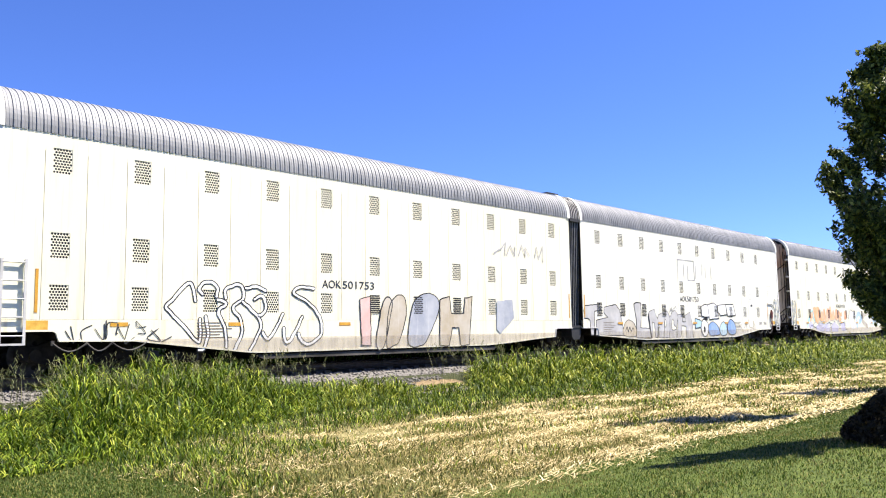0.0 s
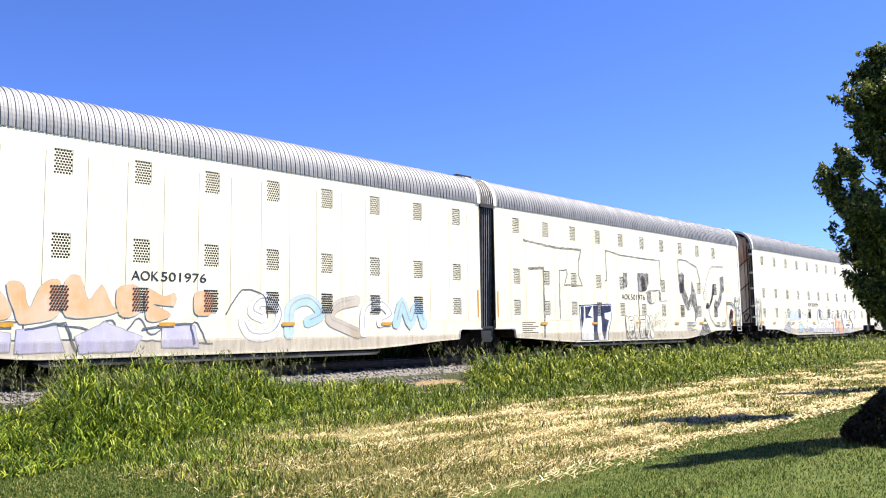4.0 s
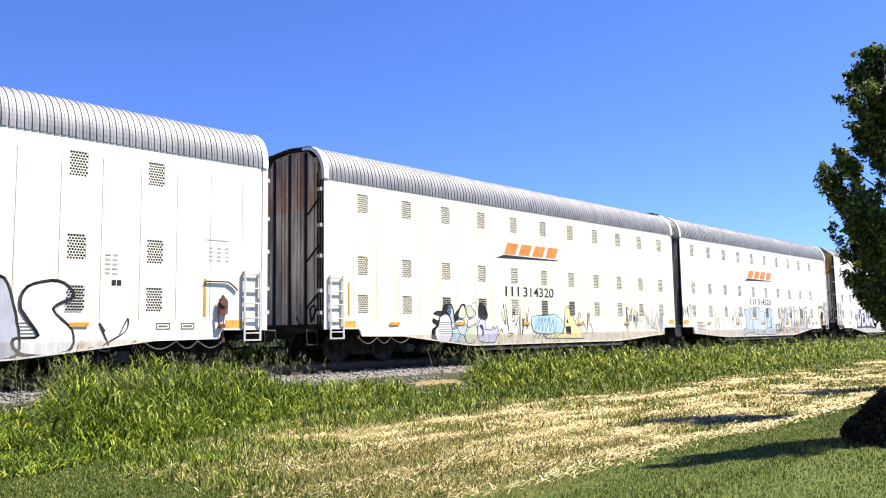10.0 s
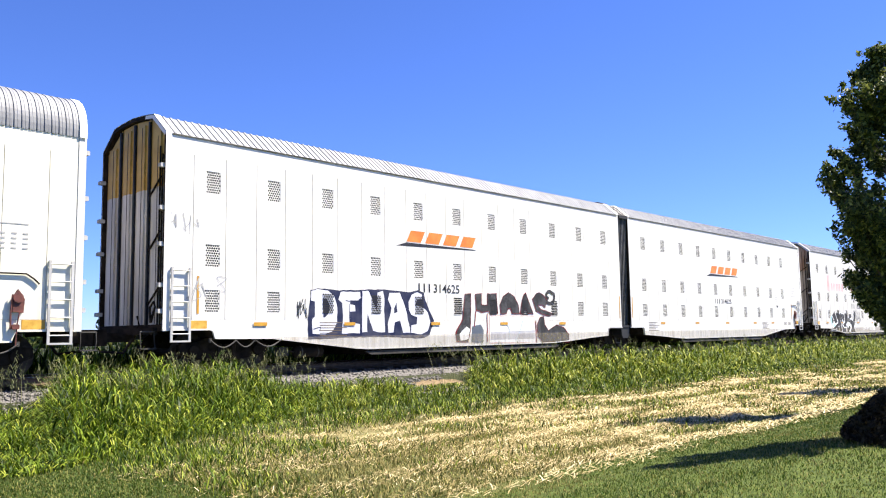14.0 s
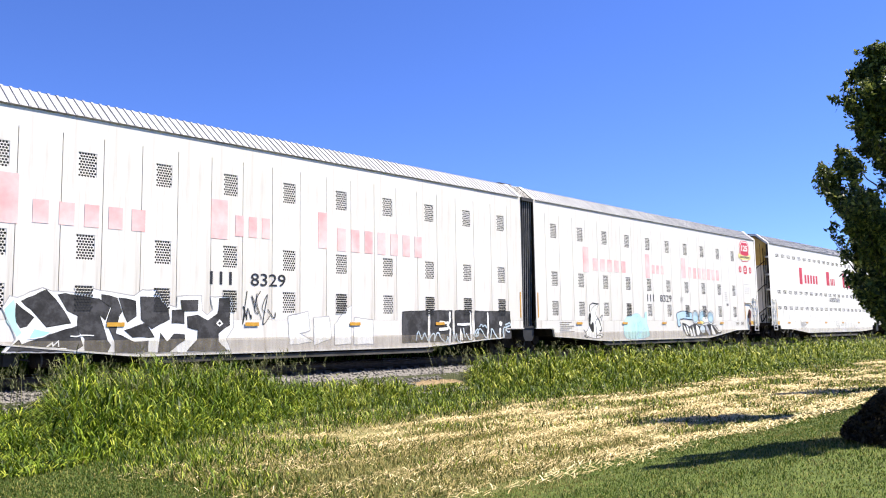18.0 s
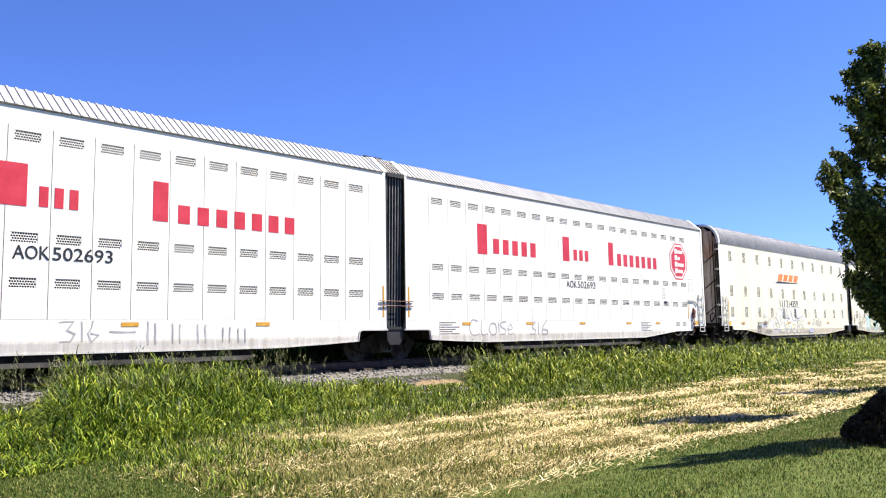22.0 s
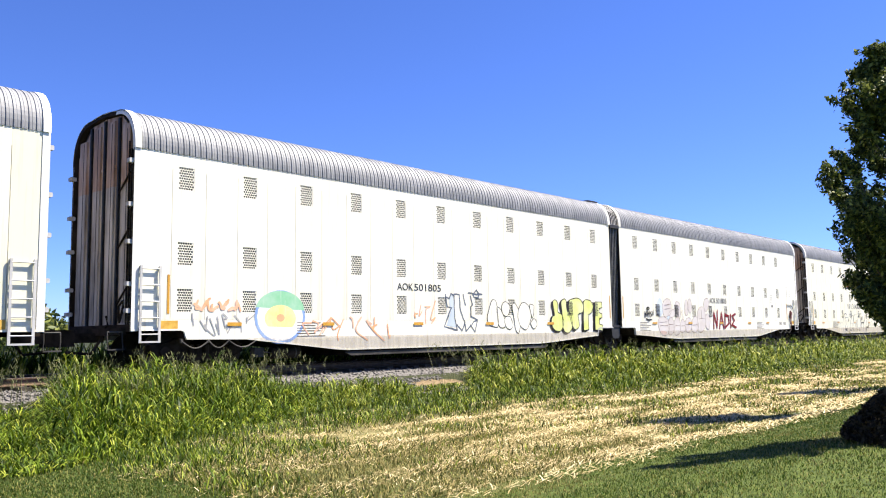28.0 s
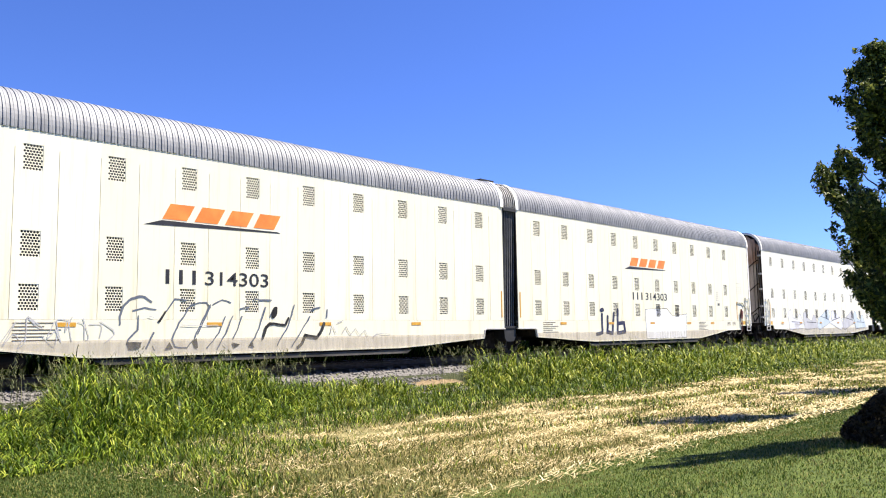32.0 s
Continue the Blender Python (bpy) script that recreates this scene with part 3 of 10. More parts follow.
def make_unit(index, kind, roof, paint, style="vents", label="", doors="endgrey", split=0, reflectors=True):
    """One autorack unit; kind a leads with its coupler end, kind b follows behind the bellows."""
    top = 5.14 if roof == "round" else 5.57
    unit = new("autorack_car")
    tagged(unit, label, "freight car", "cars of the train")
    cols = vent_columns(kind, style, index)
    shift = 0.06 if style == "slots" else 0.085 if roof == "round" else -0.09
    pitch = (cols[-1] - cols[0]) / (len(cols) - 1) / (1 if style == "slots" else 2)
    first = cols[0] - pitch / 2 + shift
    edges = [0.012]
    if first > 0.2:
        edges.append(first)
    s = first
    while s + pitch < UNIT - 0.3:
        s += pitch
        edges.append(s)
    edges.append(UNIT - 0.012)
    zs, w, h = (SLOT_Z, 0.53, 0.21) if style == "slots" else (VENT_Z, 0.40, 0.54)
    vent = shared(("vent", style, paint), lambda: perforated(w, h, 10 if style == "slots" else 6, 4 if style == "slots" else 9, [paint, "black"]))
    for e0, e1 in zip(edges, edges[1:]):
        mid, width = (e0 + e1) / 2, e1 - e0
        has = [c for c in cols if abs(c - mid) < 0.2]
        ops = [(z, w, h) for z in zs] if has else []
        off = has[0] - mid if has else 0.0
        key = ("panel", round(width, 2), top, paint, style if has else "", round(off, 3))
        me = shared(key, lambda: panel_mesh(width, top, paint, ops, off))
        part("side_panel", me, unit, mid)
        for z in (zs if has else ()):
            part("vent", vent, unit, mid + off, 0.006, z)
    bottom = 0.48 if style == "slots" else 0.377
    part("side_sill", shared(("sill", kind, paint, bottom), lambda: sill_mesh(kind, paint, bottom)), unit)
    part("sill_chord", shared(("chord", kind, paint, bottom), lambda: grime_band(kind, paint, bottom)), unit)
    part("grime_coat", shared(("film", kind, bottom), lambda: film_mesh(kind, bottom)), unit)
    part("underframe", shared(("floor", kind), lambda: floor_mesh(kind)), unit)
    part("far_side", shared(("far", top, paint), lambda: far_wall(top, paint)), unit)
    part("lining", shared(("lining", top, paint), lambda: lining_mesh(top, paint)), unit)
    rmat = "roof" if roof == "round" else "roof_pale"
    part("roof", shared(("roof", roof), lambda: roof_mesh(roof, UNIT, rmat)), unit, label="ribbed galvanised steel roof")
    # both ends: hoop, folding door leaves, hinges and lock bars at the coupler end
    cx = 0.0 if kind == "a" else UNIT
    part("end_frame", shared(("ring", roof), lambda: ring_mesh(roof, 0.0, 0.16, 0.07, "fresh")), unit, 0.0 if kind == "a" else UNIT - 0.16)
    part("end_frame", shared(("ring2", roof), lambda: ring_mesh(roof, 0.0, 0.035, 0.10, "black")), unit, UNIT - 0.035 if kind == "a" else 0.0)
    mats = ["ochre", "doorgrey"] if split else ["endbrown", "endgrey"]
    split = split or 4.35
    leaves = [(0.10, 0.84), (0.91, 1.60), (1.65, 2.33), (2.39, 3.15)]
    for k, (y0, y1) in enumerate(leaves):
        if kind == "a":
            me = shared(("leaf", roof, k, doors, split), lambda: door_leaf(roof, y0, y1, 0.10, mats + ["black"], split))
            part("door_leaf", me, unit)
        elif k == 0:
            g = Geo()
            g.prism_xz([(UNIT - 0.12, 1.05), (UNIT - 0.06, 1.05), (UNIT - 0.06, 5.2), (UNIT - 0.12, 5.2)], 0.14, 3.11)
            part("door_leaf", shared("backdoor", lambda: g.mesh("door_leaf", ["endgrey"])), unit)
    def hinge():
        g = Geo()
        g.bbox(-0.10, 0.05, -0.07, 0.07, 0.0, 0.10, 0.015)
        return g.mesh("hinge", ["endwhite"])
    if kind == "b":
        for z in (1.35, 1.95, 2.9, 3.75, 4.75):
            part("hinge", shared("hinge", hinge), unit, UNIT + 0.04, 0.09, z)
    if kind == "a":

        def bars():
            g = Geo()
            g.tube([(0.03, 0.3, 1.1), (0.03, 0.3, 5.3)], 0.022, 6)
            g.tube([(0.03, 0.18, 1.1), (0.03, 0.18, 5.1)], 0.022, 6)
            for z in (1.9, 3.2, 4.5):
                g.tube([(0.03, 0.78, z - 0.35), (0.03, 0.34, z), (0.0, 0.2, z + 0.06)], 0.024, 6)
            g.tube([(0.0, 0.55, 1.15), (-0.03, 0.4, 1.3), (-0.03, 0.3, 1.5), (0.0, 0.42, 1.62), (0.0, 0.6, 1.5), (0.0, 0.55, 1.15)], 0.03, 6)
            g.tube([(0.0, 1.2, 1.3), (-0.05, 1.0, 1.1), (-0.1, 1.3, 0.9)], 0.03, 6)
            return g.mesh("lock_bar", ["under"])
        for z in (1.35, 1.95, 2.9, 3.75, 4.75):
            for y in (0.09, WIDE - 0.03):
                part("hinge", shared("hinge", hinge), unit, 0, y, z)
        part("lock_bar", shared("bars", bars), unit)
    # coupler, platform and steps
    def coupler():
        g = Geo()
        g.box(-0.93, 0.1, 1.50, 1.75, 0.70, 0.92)
        g.box(-0.93, -0.6, 1.45, 1.80, 0.62, 1.0)
        g.tube([(-0.1, 1.1, 0.85), (-0.4, 1.05, 0.45), (-0.92, 1.15, 0.5)], 0.035, 6)
        g.box(-0.12, 0.02, 0.25, 2.75, 0.86, 1.02)
        g.box(-0.30, -0.1, 0.35, 1.1, 0.86, 0.90)
        return g.mesh("coupler", ["under"])
    c = part("coupler", shared("coupler", coupler), unit, cx)
    if kind == "b":
        c.rotation_euler = (0, 0, math.pi)
        c.location = (UNIT, WIDE, 0)
    step = part("stirrup_step", shared("stirrup", stirrup_mesh), unit, cx)
    pipe_ = part("brake_hose", shared("bpipe", pipe_mesh), unit, cx)
    tank = part("air_tank", shared("tank", tank_mesh), unit, cx)
    if kind == "a":
        pipe_.scale = tank.scale = (-1, 1, 1)
    else:
        step.scale = (-1, 1, 1)
    lad = shared("ladder", ladder_mesh)
    part("ladder", lad, unit, 0.2 if kind == "a" else UNIT - 0.69, label="white tubular steel side ladder")
    if kind == "a":
        part("yellow_patch", shared("patch", lambda: rounded_bars([(0, 0, 0.46, 0.19)], "yellow", -0.003)), unit, 0.68, 0, 0.99)
        part("warning_strip", shared("strip", lambda: rounded_bars([(0, 0, 0.06, 0.9)], "reflector", -0.004)), unit, 0.86, 0, 1.34)
    else:
        part("yellow_patch", shared("patch", lambda: rounded_bars([(0, 0, 0.46, 0.19)], "yellow", -0.003)), unit, UNIT - 1.20, 0, 1.0)
        part("warning_strip", shared("strip", lambda: rounded_bars([(0, 0, 0.06, 0.9)], "reflector", -0.004)), unit, UNIT - 1.80, 0, 1.28)

        def brake():
            g = Geo()
            g.disc((0, -0.10, 0.33), (0, 1, 0), 0.10, 0.02, 14)
            g.prism_xz([(-0.10, 0.05), (0.11, 0.03), (0.13, 0.30), (0.06, 0.42), (0.0, 0.50), (-0.08, 0.36)], -0.07, 0.0)
            g.tube([(-0.10, -0.06, 0.40), (-0.13, -0.06, 0.05), (-0.12, -0.05, -0.30)], 0.018, 6)
            g.tube([(0.04, -0.06, 0.05), (0.0, -0.06, -0.2), (-0.02, -0.06, -0.62)], 0.014, 6)
            g.bbox(-0.10, 0.04, -0.09, -0.02, -0.30, -0.20, 0.02)
            return g.mesh("hand_brake", ["brake"])

        def pipe():
            g = Geo()
            g.tube([(-0.62, -0.03, 0.0), (0.0, -0.03, 0.0), (0.16, -0.03, -0.1), (0.26, -0.03, -0.2)], 0.018, 6)
            return g.mesh("grab_iron", ["under"])
        part("hand_brake", shared("brake", brake), unit, UNIT - 1.30, 0, 1.30, "rust-red hand brake with its chain")
        part("grab_iron", shared("pipe", pipe), unit, UNIT - 1.15, 0, 2.12, "dark bent grab iron")
        split_part("data_panel", shared("panel2", lambda: islands(rounded_bars([(0.0, 0, 0.09, 0.12), (0.12, 0, 0.21, 0.12)], "ink", -0.003))), unit, UNIT - 4.05, 0, 1.95)
        split_part("data_table", shared("table", lambda: islands(rounded_bars([(0, 0.50, 0.62, 0.52)] + [(0.08 + 0.22 * i, 0.1 * j, 0.18 + 0.22 * i, 0.1 * j + 0.03) for i in range(3) for j in range(4)], "grey", -0.003))), unit, UNIT - 1.75, 0, 2.62)
        split_part("data_table", shared("table2", lambda: islands(rounded_bars([(0.16 * i, 0.1 * j, 0.11 + 0.16 * i, 0.1 * j + 0.035) for i in range(2) for j in range(5)], "grey", -0.003))), unit, UNIT - 4.2, 0, 2.2)
        split_part("data_plate", shared("plates", lambda: islands(rounded_bars([(x + a, z, x + b, z + h) for x in (0.0, 0.62) for a, b, z, h in ((0, 0.34, 0, 0.02), (0, 0.34, 0.13, 0.02), (0, 0.02, 0.02, 0.11), (0.32, 0.34, 0.02, 0.11), (0.06, 0.28, 0.06, 0.03))], "stencil", -0.003))), unit, UNIT - 3.0, 0, 0.98)
    lines = shared("lines", lambda: islands(rounded_bars([(0, 0.07 * j, 0.95 - 0.17 * ((j * 2) % 3), 0.07 * j + 0.019) for j in range(6)], "stencil", -0.004)))
    for at in ((1.5, 14.1) if kind == "b" else (4.55,)):
        split_part("stencil_line", lines, unit, at, 0, 0.77)
    # joint end details
    js = UNIT if kind == "a" else 0.0
    if index in (7, 8):
        part("yellow_patch", shared("patch", lambda: None), unit, js + (-0.62 if kind == "a" else 0.14), 0, 1.06)
    else:
        part("warning_strip", shared("strip", lambda: None), unit, js + (-0.2 if kind == "a" else 0.14), 0, 1.30)
    spots = [2.45, 5.4, 8.9, 12.3, 15.8] if kind == "a" else [2.6, 6.0, 9.4, 12.9, 15.4]
    for s in spots:
        part("reflector", shared("refl", lambda: rounded_bars([(0, 0, 0.40, 0.09)], "reflector", -0.0185)), unit, s, 0.0135 if index in PLAIN else 0, 1.05)
    if kind == "a":
        part("bellows", shared(("bellows", roof), lambda: bellows_mesh(roof)), unit, UNIT, label="black pleated rubber bellows between the units")
        split_part("bellows_hood", shared(("hood", roof), lambda: islands(bellows_hood(roof))), unit, UNIT)
        part("joint_skirt", shared("skirt", joint_skirt), unit, UNIT)
        if style == "slots":
            split_part("tie_rod", shared("rods", lambda: islands(tie_rods())), unit, UNIT)
        part("bearing_frame", shared("plate", bearing_plate), unit, UNIT + BELLOWS / 2)
    lip = part("joint_lip", shared("lip", joint_lip), unit, js)
    if kind == "a":
        lip.scale = (-1, 1, 1)
    # trucks
    frame_me, wheel_me = shared("tframe", truck_frame_mesh), shared("wheels", wheelset_mesh)
    wheels = []
    for s in ((2.0, UNIT + BELLOWS / 2) if kind == "a" else (UNIT - 2.0,)):
        tr = part("truck", frame_me, unit, s, 0, 0)
        for dx in (-0.9, 0.9):
            wheels.append(part("wheelset", wheel_me, tr, dx, 0, 0.455))
    UNITS.append((index, kind, unit, wheels))
    unit.location = (unit_start(index), SIDE, 0)
    return unit


def unit_start(i):
    """Left end of unit i at the start of the clip; odd units lead a pair."""
    k = (i - 1) // 2
    middle = BELLOWS_AT + PAIR * k
    return middle - BELLOWS / 2 - UNIT if i % 2 else middle + BELLOWS / 2


# ================= ground and track =================
GP_Y = np.array([-3000, -6.0, 1.5, 3.2, 4.0, 4.8, 5.5, 6.2, 13.0, 14.6, 15.6, 16.4, 17.0, 20.8, 21.8, 23, 3000])
GP_Z = np.array([-0.5, -0.5, -0.52, -0.58, -0.68, -0.81, -0.885, -0.9, -0.9, -0.86, -0.72, -0.55, -0.42, -0.42, -0.7, -0.9, -0.9])


def ground_profile(y):
    """Height of the ground across the track: the lawn's low bank, the flat field, the track bank."""
    return float(np.interp(y, GP_Y, GP_Z))


def ground_material():
    m, t, s = nodes_of("mown_grass_and_straw")
    geo = t.nodes.new("ShaderNodeNewGeometry")
    sep = t.nodes.new("ShaderNodeSeparateXYZ")
    t.links.new(geo.outputs["Position"], sep.inputs[0])
    wob = tex_noise(t, 0.6, 5, 0.65)
    add = t.nodes.new("ShaderNodeMath")
    add.operation = "MULTIPLY_ADD"
    t.links.new(wob, add.inputs[0])
    add.inputs[1].default_value = 3.2
    t.links.new(sep.outputs["Y"], add.inputs[2])
    y = add.outputs[0]

    def band(a, b):
        r = t.nodes.new("ShaderNodeMapRange")
        r.inputs[1].default_value, r.inputs[2].default_value = a, b
        t.links.new(y, r.inputs[0])
        return r.outputs[0]
    fine = tex_noise(t, 9, 6, 0.7)
    lawn = ramp(t, fine, [(0.3, (0.032, 0.052, 0.006)), (0.7, (0.092, 0.120, 0.017))])
    straw = ramp(t, tex_noise(t, 5, 6, 0.75, stretch=(1.2, 2.6, 1)), [(0.35, (0.085, 0.082, 0.026)), (0.52, (0.22, 0.19, 0.08)), (0.75, (0.42, 0.35, 0.18))])
    # dark soil, made darker still to hold the shade between the weed blades
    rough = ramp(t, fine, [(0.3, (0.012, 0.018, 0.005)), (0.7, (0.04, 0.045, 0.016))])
    side = t.nodes.new("ShaderNodeMapRange")
    side.inputs[1].default_value, side.inputs[2].default_value = 5.2, 8.6
    t.links.new(sep.outputs["X"], side.inputs[0])
    both = t.nodes.new("ShaderNodeMath")
    both.operation = "MULTIPLY"
    t.links.new(side.outputs[0], both.inputs[0])
    t.links.new(band(7.2, 7.9), both.inputs[1])
    c = mix(t, both.outputs[0], lawn, straw)
    left = t.nodes.new("ShaderNodeMapRange")
    left.inputs[1].default_value, left.inputs[2].default_value = 6.6, 5.0
    t.links.new(sep.outputs["X"], left.inputs[0])
    shade = t.nodes.new("ShaderNodeMath")
    shade.operation = "MULTIPLY"
    t.links.new(left.outputs[0], shade.inputs[0])
    t.links.new(band(6.6, 8.2), shade.inputs[1])
    turf = ramp(t, fine, [(0.3, (0.024, 0.036, 0.006)), (0.7, (0.075, 0.092, 0.018))])
    c = mix(t, shade.outputs[0], c, turf)       # thin turf between the rough grass
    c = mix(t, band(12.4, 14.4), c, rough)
    # a bare patch of sandy dirt at the foot of the ballast
    at = t.nodes.new("ShaderNodeVectorMath")
    at.operation = "MULTIPLY_ADD"
    t.links.new(geo.outputs["Position"], at.inputs[0])
    at.inputs[1].default_value = (0.95, 2.0, 0.0)
    at.inputs[2].default_value = (-17.15 * 0.95, -15.95 * 2.0, 0.0)
    gap = t.nodes.new("ShaderNodeVectorMath")
    gap.operation = "LENGTH"
    t.links.new(at.outputs["Vector"], gap.inputs[0])
    worn = t.nodes.new("ShaderNodeMath")
    worn.operation = "MULTIPLY_ADD"
    t.links.new(tex_noise(t, 2.5, 5, 0.7), worn.inputs[0])
    worn.inputs[1].default_value = 1.2
    t.links.new(gap.outputs["Value"], worn.inputs[2])
    soil = t.nodes.new("ShaderNodeMapRange")
    soil.inputs[1].default_value, soil.inputs[2].default_value = 1.75, 1.45
    t.links.new(worn.outputs[0], soil.inputs[0])
    c = mix(t, soil.outputs[0], c, ramp(t, fine, [(0.3, (0.13, 0.09, 0.05)), (0.7, (0.27, 0.20, 0.115))]))
    t.links.new(c, s.inputs["Base Color"])
    s.inputs["Roughness"].default_value = 0.9
    s.inputs["Specular IOR Level"].default_value = 0.2
    bump(t, s, fine, 0.8, 0.05)
    return m


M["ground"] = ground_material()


def build_ground():
    ys = [-1500, -300, -60, -20, -8] + [y * 0.5 for y in range(-6, 52)] + [27, 30, 40, 80, 300, 2500]
    xs = [-2500, -500, -120, -40, -15] + [x * 0.75 for x in range(-6, 90)] + [75, 90, 130, 250, 700, 3000]
    g = Geo()
    for x in xs:
        for y in ys:
            z = ground_profile(y)
            if -10 < x < 80 and -4 < y < 16.4:
                z += 0.005 * noise.noise((x * 0.5, y * 0.5, 0))
            g.v.append((x, y, z))
    n = len(ys)
    for i in range(len(xs) - 1):
        for j in range(n - 1):
            g.f.append((i * n + j, (i + 1) * n + j, (i + 1) * n + j + 1, i * n + j + 1))
            g.m.append(0)
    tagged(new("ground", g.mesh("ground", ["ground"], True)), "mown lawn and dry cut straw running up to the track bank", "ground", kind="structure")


build_ground()

TRACK = SIDE + WIDE / 2
M["ballast"] = varied("ballast_gravel", (0.058, 0.054, 0.05), (0.175, 0.162, 0.152), 14, 0.9, bumpy=0.8, detail=6)
M["stone"] = varied("crushed_stone", (0.05, 0.047, 0.044), (0.185, 0.172, 0.163), 6, 0.9)


def build_track():
    g = Geo()
    sec = [(TRACK - 2.5, -0.62), (TRACK - 1.5, -0.27), (TRACK + 1.5, -0.27), (TRACK + 2.5, -0.62)]
    x0, x1 = -450, 700
    step = 25
    for x in range(x0, x1, step):
        for (ya, za), (yb, zb) in zip(sec, sec[1:]):
            g.face([(x, ya, za), (x + step, ya, za), (x + step, yb, zb), (x, yb, zb)])
    tagged(new("ballast_bed", g.mesh("ballast_bed", ["ballast"])), "grey crushed stone ballast bed under the track", "ballast", kind="structure")
    prof = [(-0.07, -0.17), (0.07, -0.17), (0.07, -0.155), (0.012, -0.13), (0.012, -0.045), (0.036, -0.035), (0.036, -0.004), (0.03, 0.0),
            (-0.03, 0.0), (-0.036, -0.004), (-0.036, -0.035), (-0.012, -0.045), (-0.012, -0.13), (-0.07, -0.155)]
    for y in (TRACK - 0.755, TRACK + 0.755):
        g = Geo()
        n = len(prof)
        for x in (x0, x1):
            g.v += [(x, y + a, b) for a, b in prof]
        for k in range(n):
            j = (k + 1) % n
            g.f.append((k, j, n + j, n + k))
            g.m.append(1 if prof[k][1] == 0 and prof[j][1] == 0 else 0)
        tagged(new("rail", g.mesh("rail", ["rail", "railtop"])), "rusty steel rail with a polished head on ties", "rail", "rails of the track", "structure")
    g = Geo()
    g.bbox(-0.115, 0.115, TRACK - 1.3, TRACK + 1.3, -0.36, -0.172, 0.012)
    tie = g.mesh("tie", ["tie"])
    ties = tagged(new("track_ties"), "dark tarred wooden ties under the rails", "railway ties", kind="structure")
    for k in range(150):
        ob = part("tie", tie, ties, 2 + 0.53 * k + random.uniform(-0.03, 0.03))
        ob.rotation_euler = (0, 0, radians(random.uniform(-1, 1)))


build_track()


# ================= plants =================
def plant_material(name, stops, rough=0.6, through=0.25):
    """Leaf or blade: colour varies from piece to piece, some light comes through."""
    m, t, s = nodes_of(name)
    geo = t.nodes.new("ShaderNodeNewGeometry")
    c = ramp(t, geo.outputs["Random Per Island"], stops)
    c = mix(t, 0.35, c, mix(t, tex_noise(t, 0.7, 3), (0.5, 0.5, 0.5), (1.3, 1.3, 1.2)), "MULTIPLY")
    t.links.new(c, s.inputs["Base Color"])
    s.inputs["Roughness"].default_value = rough
    s.inputs["Specular IOR Level"].default_value = 0.16
    tr = t.nodes.new("ShaderNodeBsdfTranslucent")
    t.links.new(c, tr.inputs["Color"])
    mx = t.nodes.new("ShaderNodeMixShader")
    mx.inputs[0].default_value = through
    t.links.new(s.outputs[0], mx.inputs[1])
    t.links.new(tr.outputs[0], mx.inputs[2])
    t.links.new(mx.outputs[0], t.nodes["Material Output"].inputs["Surface"])
    return m


M["weed"] = plant_material("weed_blade", [(0.0, (0.009, 0.022, 0.002)), (0.44, (0.042, 0.084, 0.005)), (0.76, (0.155, 0.222, 0.014)), (1.0, (0.37, 0.40, 0.05))], 0.5, 0.15)
M["weed_far"] = plant_material("bank_weed_blade", [(0.0, (0.014, 0.030, 0.003)), (0.4, (0.070, 0.112, 0.008)), (0.72, (0.19, 0.245, 0.02)), (1.0, (0.40, 0.40, 0.07))], 0.5, 0.15)
M["seed"] = plant_material("seed_head", [(0.0, (0.085, 0.10, 0.042)), (1.0, (0.24, 0.24, 0.12))], 0.8)
M["lawn"] = plant_material("lawn_blade", [(0.0, (0.028, 0.055, 0.007)), (0.6, (0.076, 0.128, 0.020)), (1.0, (0.27, 0.25, 0.072))])
M["straw"] = plant_material("dry_straw", [(0.0, (0.25, 0.19, 0.075)), (0.45, (0.54, 0.43, 0.215)), (1.0, (0.80, 0.69, 0.43))], 0.7, 0.15)
M["stubble"] = plant_material("stubble_blade", [(0.0, (0.05, 0.066, 0.013)), (0.5, (0.155, 0.15, 0.042)), (1.0, (0.38, 0.315, 0.13))], 0.7, 0.2)
M["leaf"] = plant_material("tree_leaf", [(0.0, (0.014, 0.028, 0.009)), (0.5, (0.058, 0.088, 0.023)), (1.0, (0.28, 0.295, 0.075))], 0.5, 0.25)
M["shrub_leaf"] = plant_material("shrub_leaf", [(0.0, (0.012, 0.010, 0.006)), (0.5, (0.036, 0.028, 0.014)), (1.0, (0.10, 0.072, 0.036))], 0.6, 0.12)
M["bark"] = varied("grey_bark", (0.05, 0.04, 0.03), (0.14, 0.115, 0.09), 7, 0.9, bumpy=0.6, stretch=(1, 1, 0.3))

RNG = np.random.default_rng(7)


def mesh_from(name, v, quads, tris, mat):
    """A mesh from arrays, quickly."""
    me = bpy.data.meshes.new(name)
    loops = np.concatenate([quads.ravel(), tris.ravel()]).astype(np.int32)
    starts = np.concatenate([np.arange(len(quads)) * 4, len(quads) * 4 + np.arange(len(tris)) * 3]).astype(np.int32)
    me.vertices.add(len(v))
    me.vertices.foreach_set("co", v.astype(np.float32).ravel())
    me.loops.add(len(loops))
    me.loops.foreach_set("vertex_index", loops)
    me.polygons.add(len(starts))
    me.polygons.foreach_set("loop_start", starts)
    me.materials.append(M[mat])
    me.update(calc_edges=True)
    return me


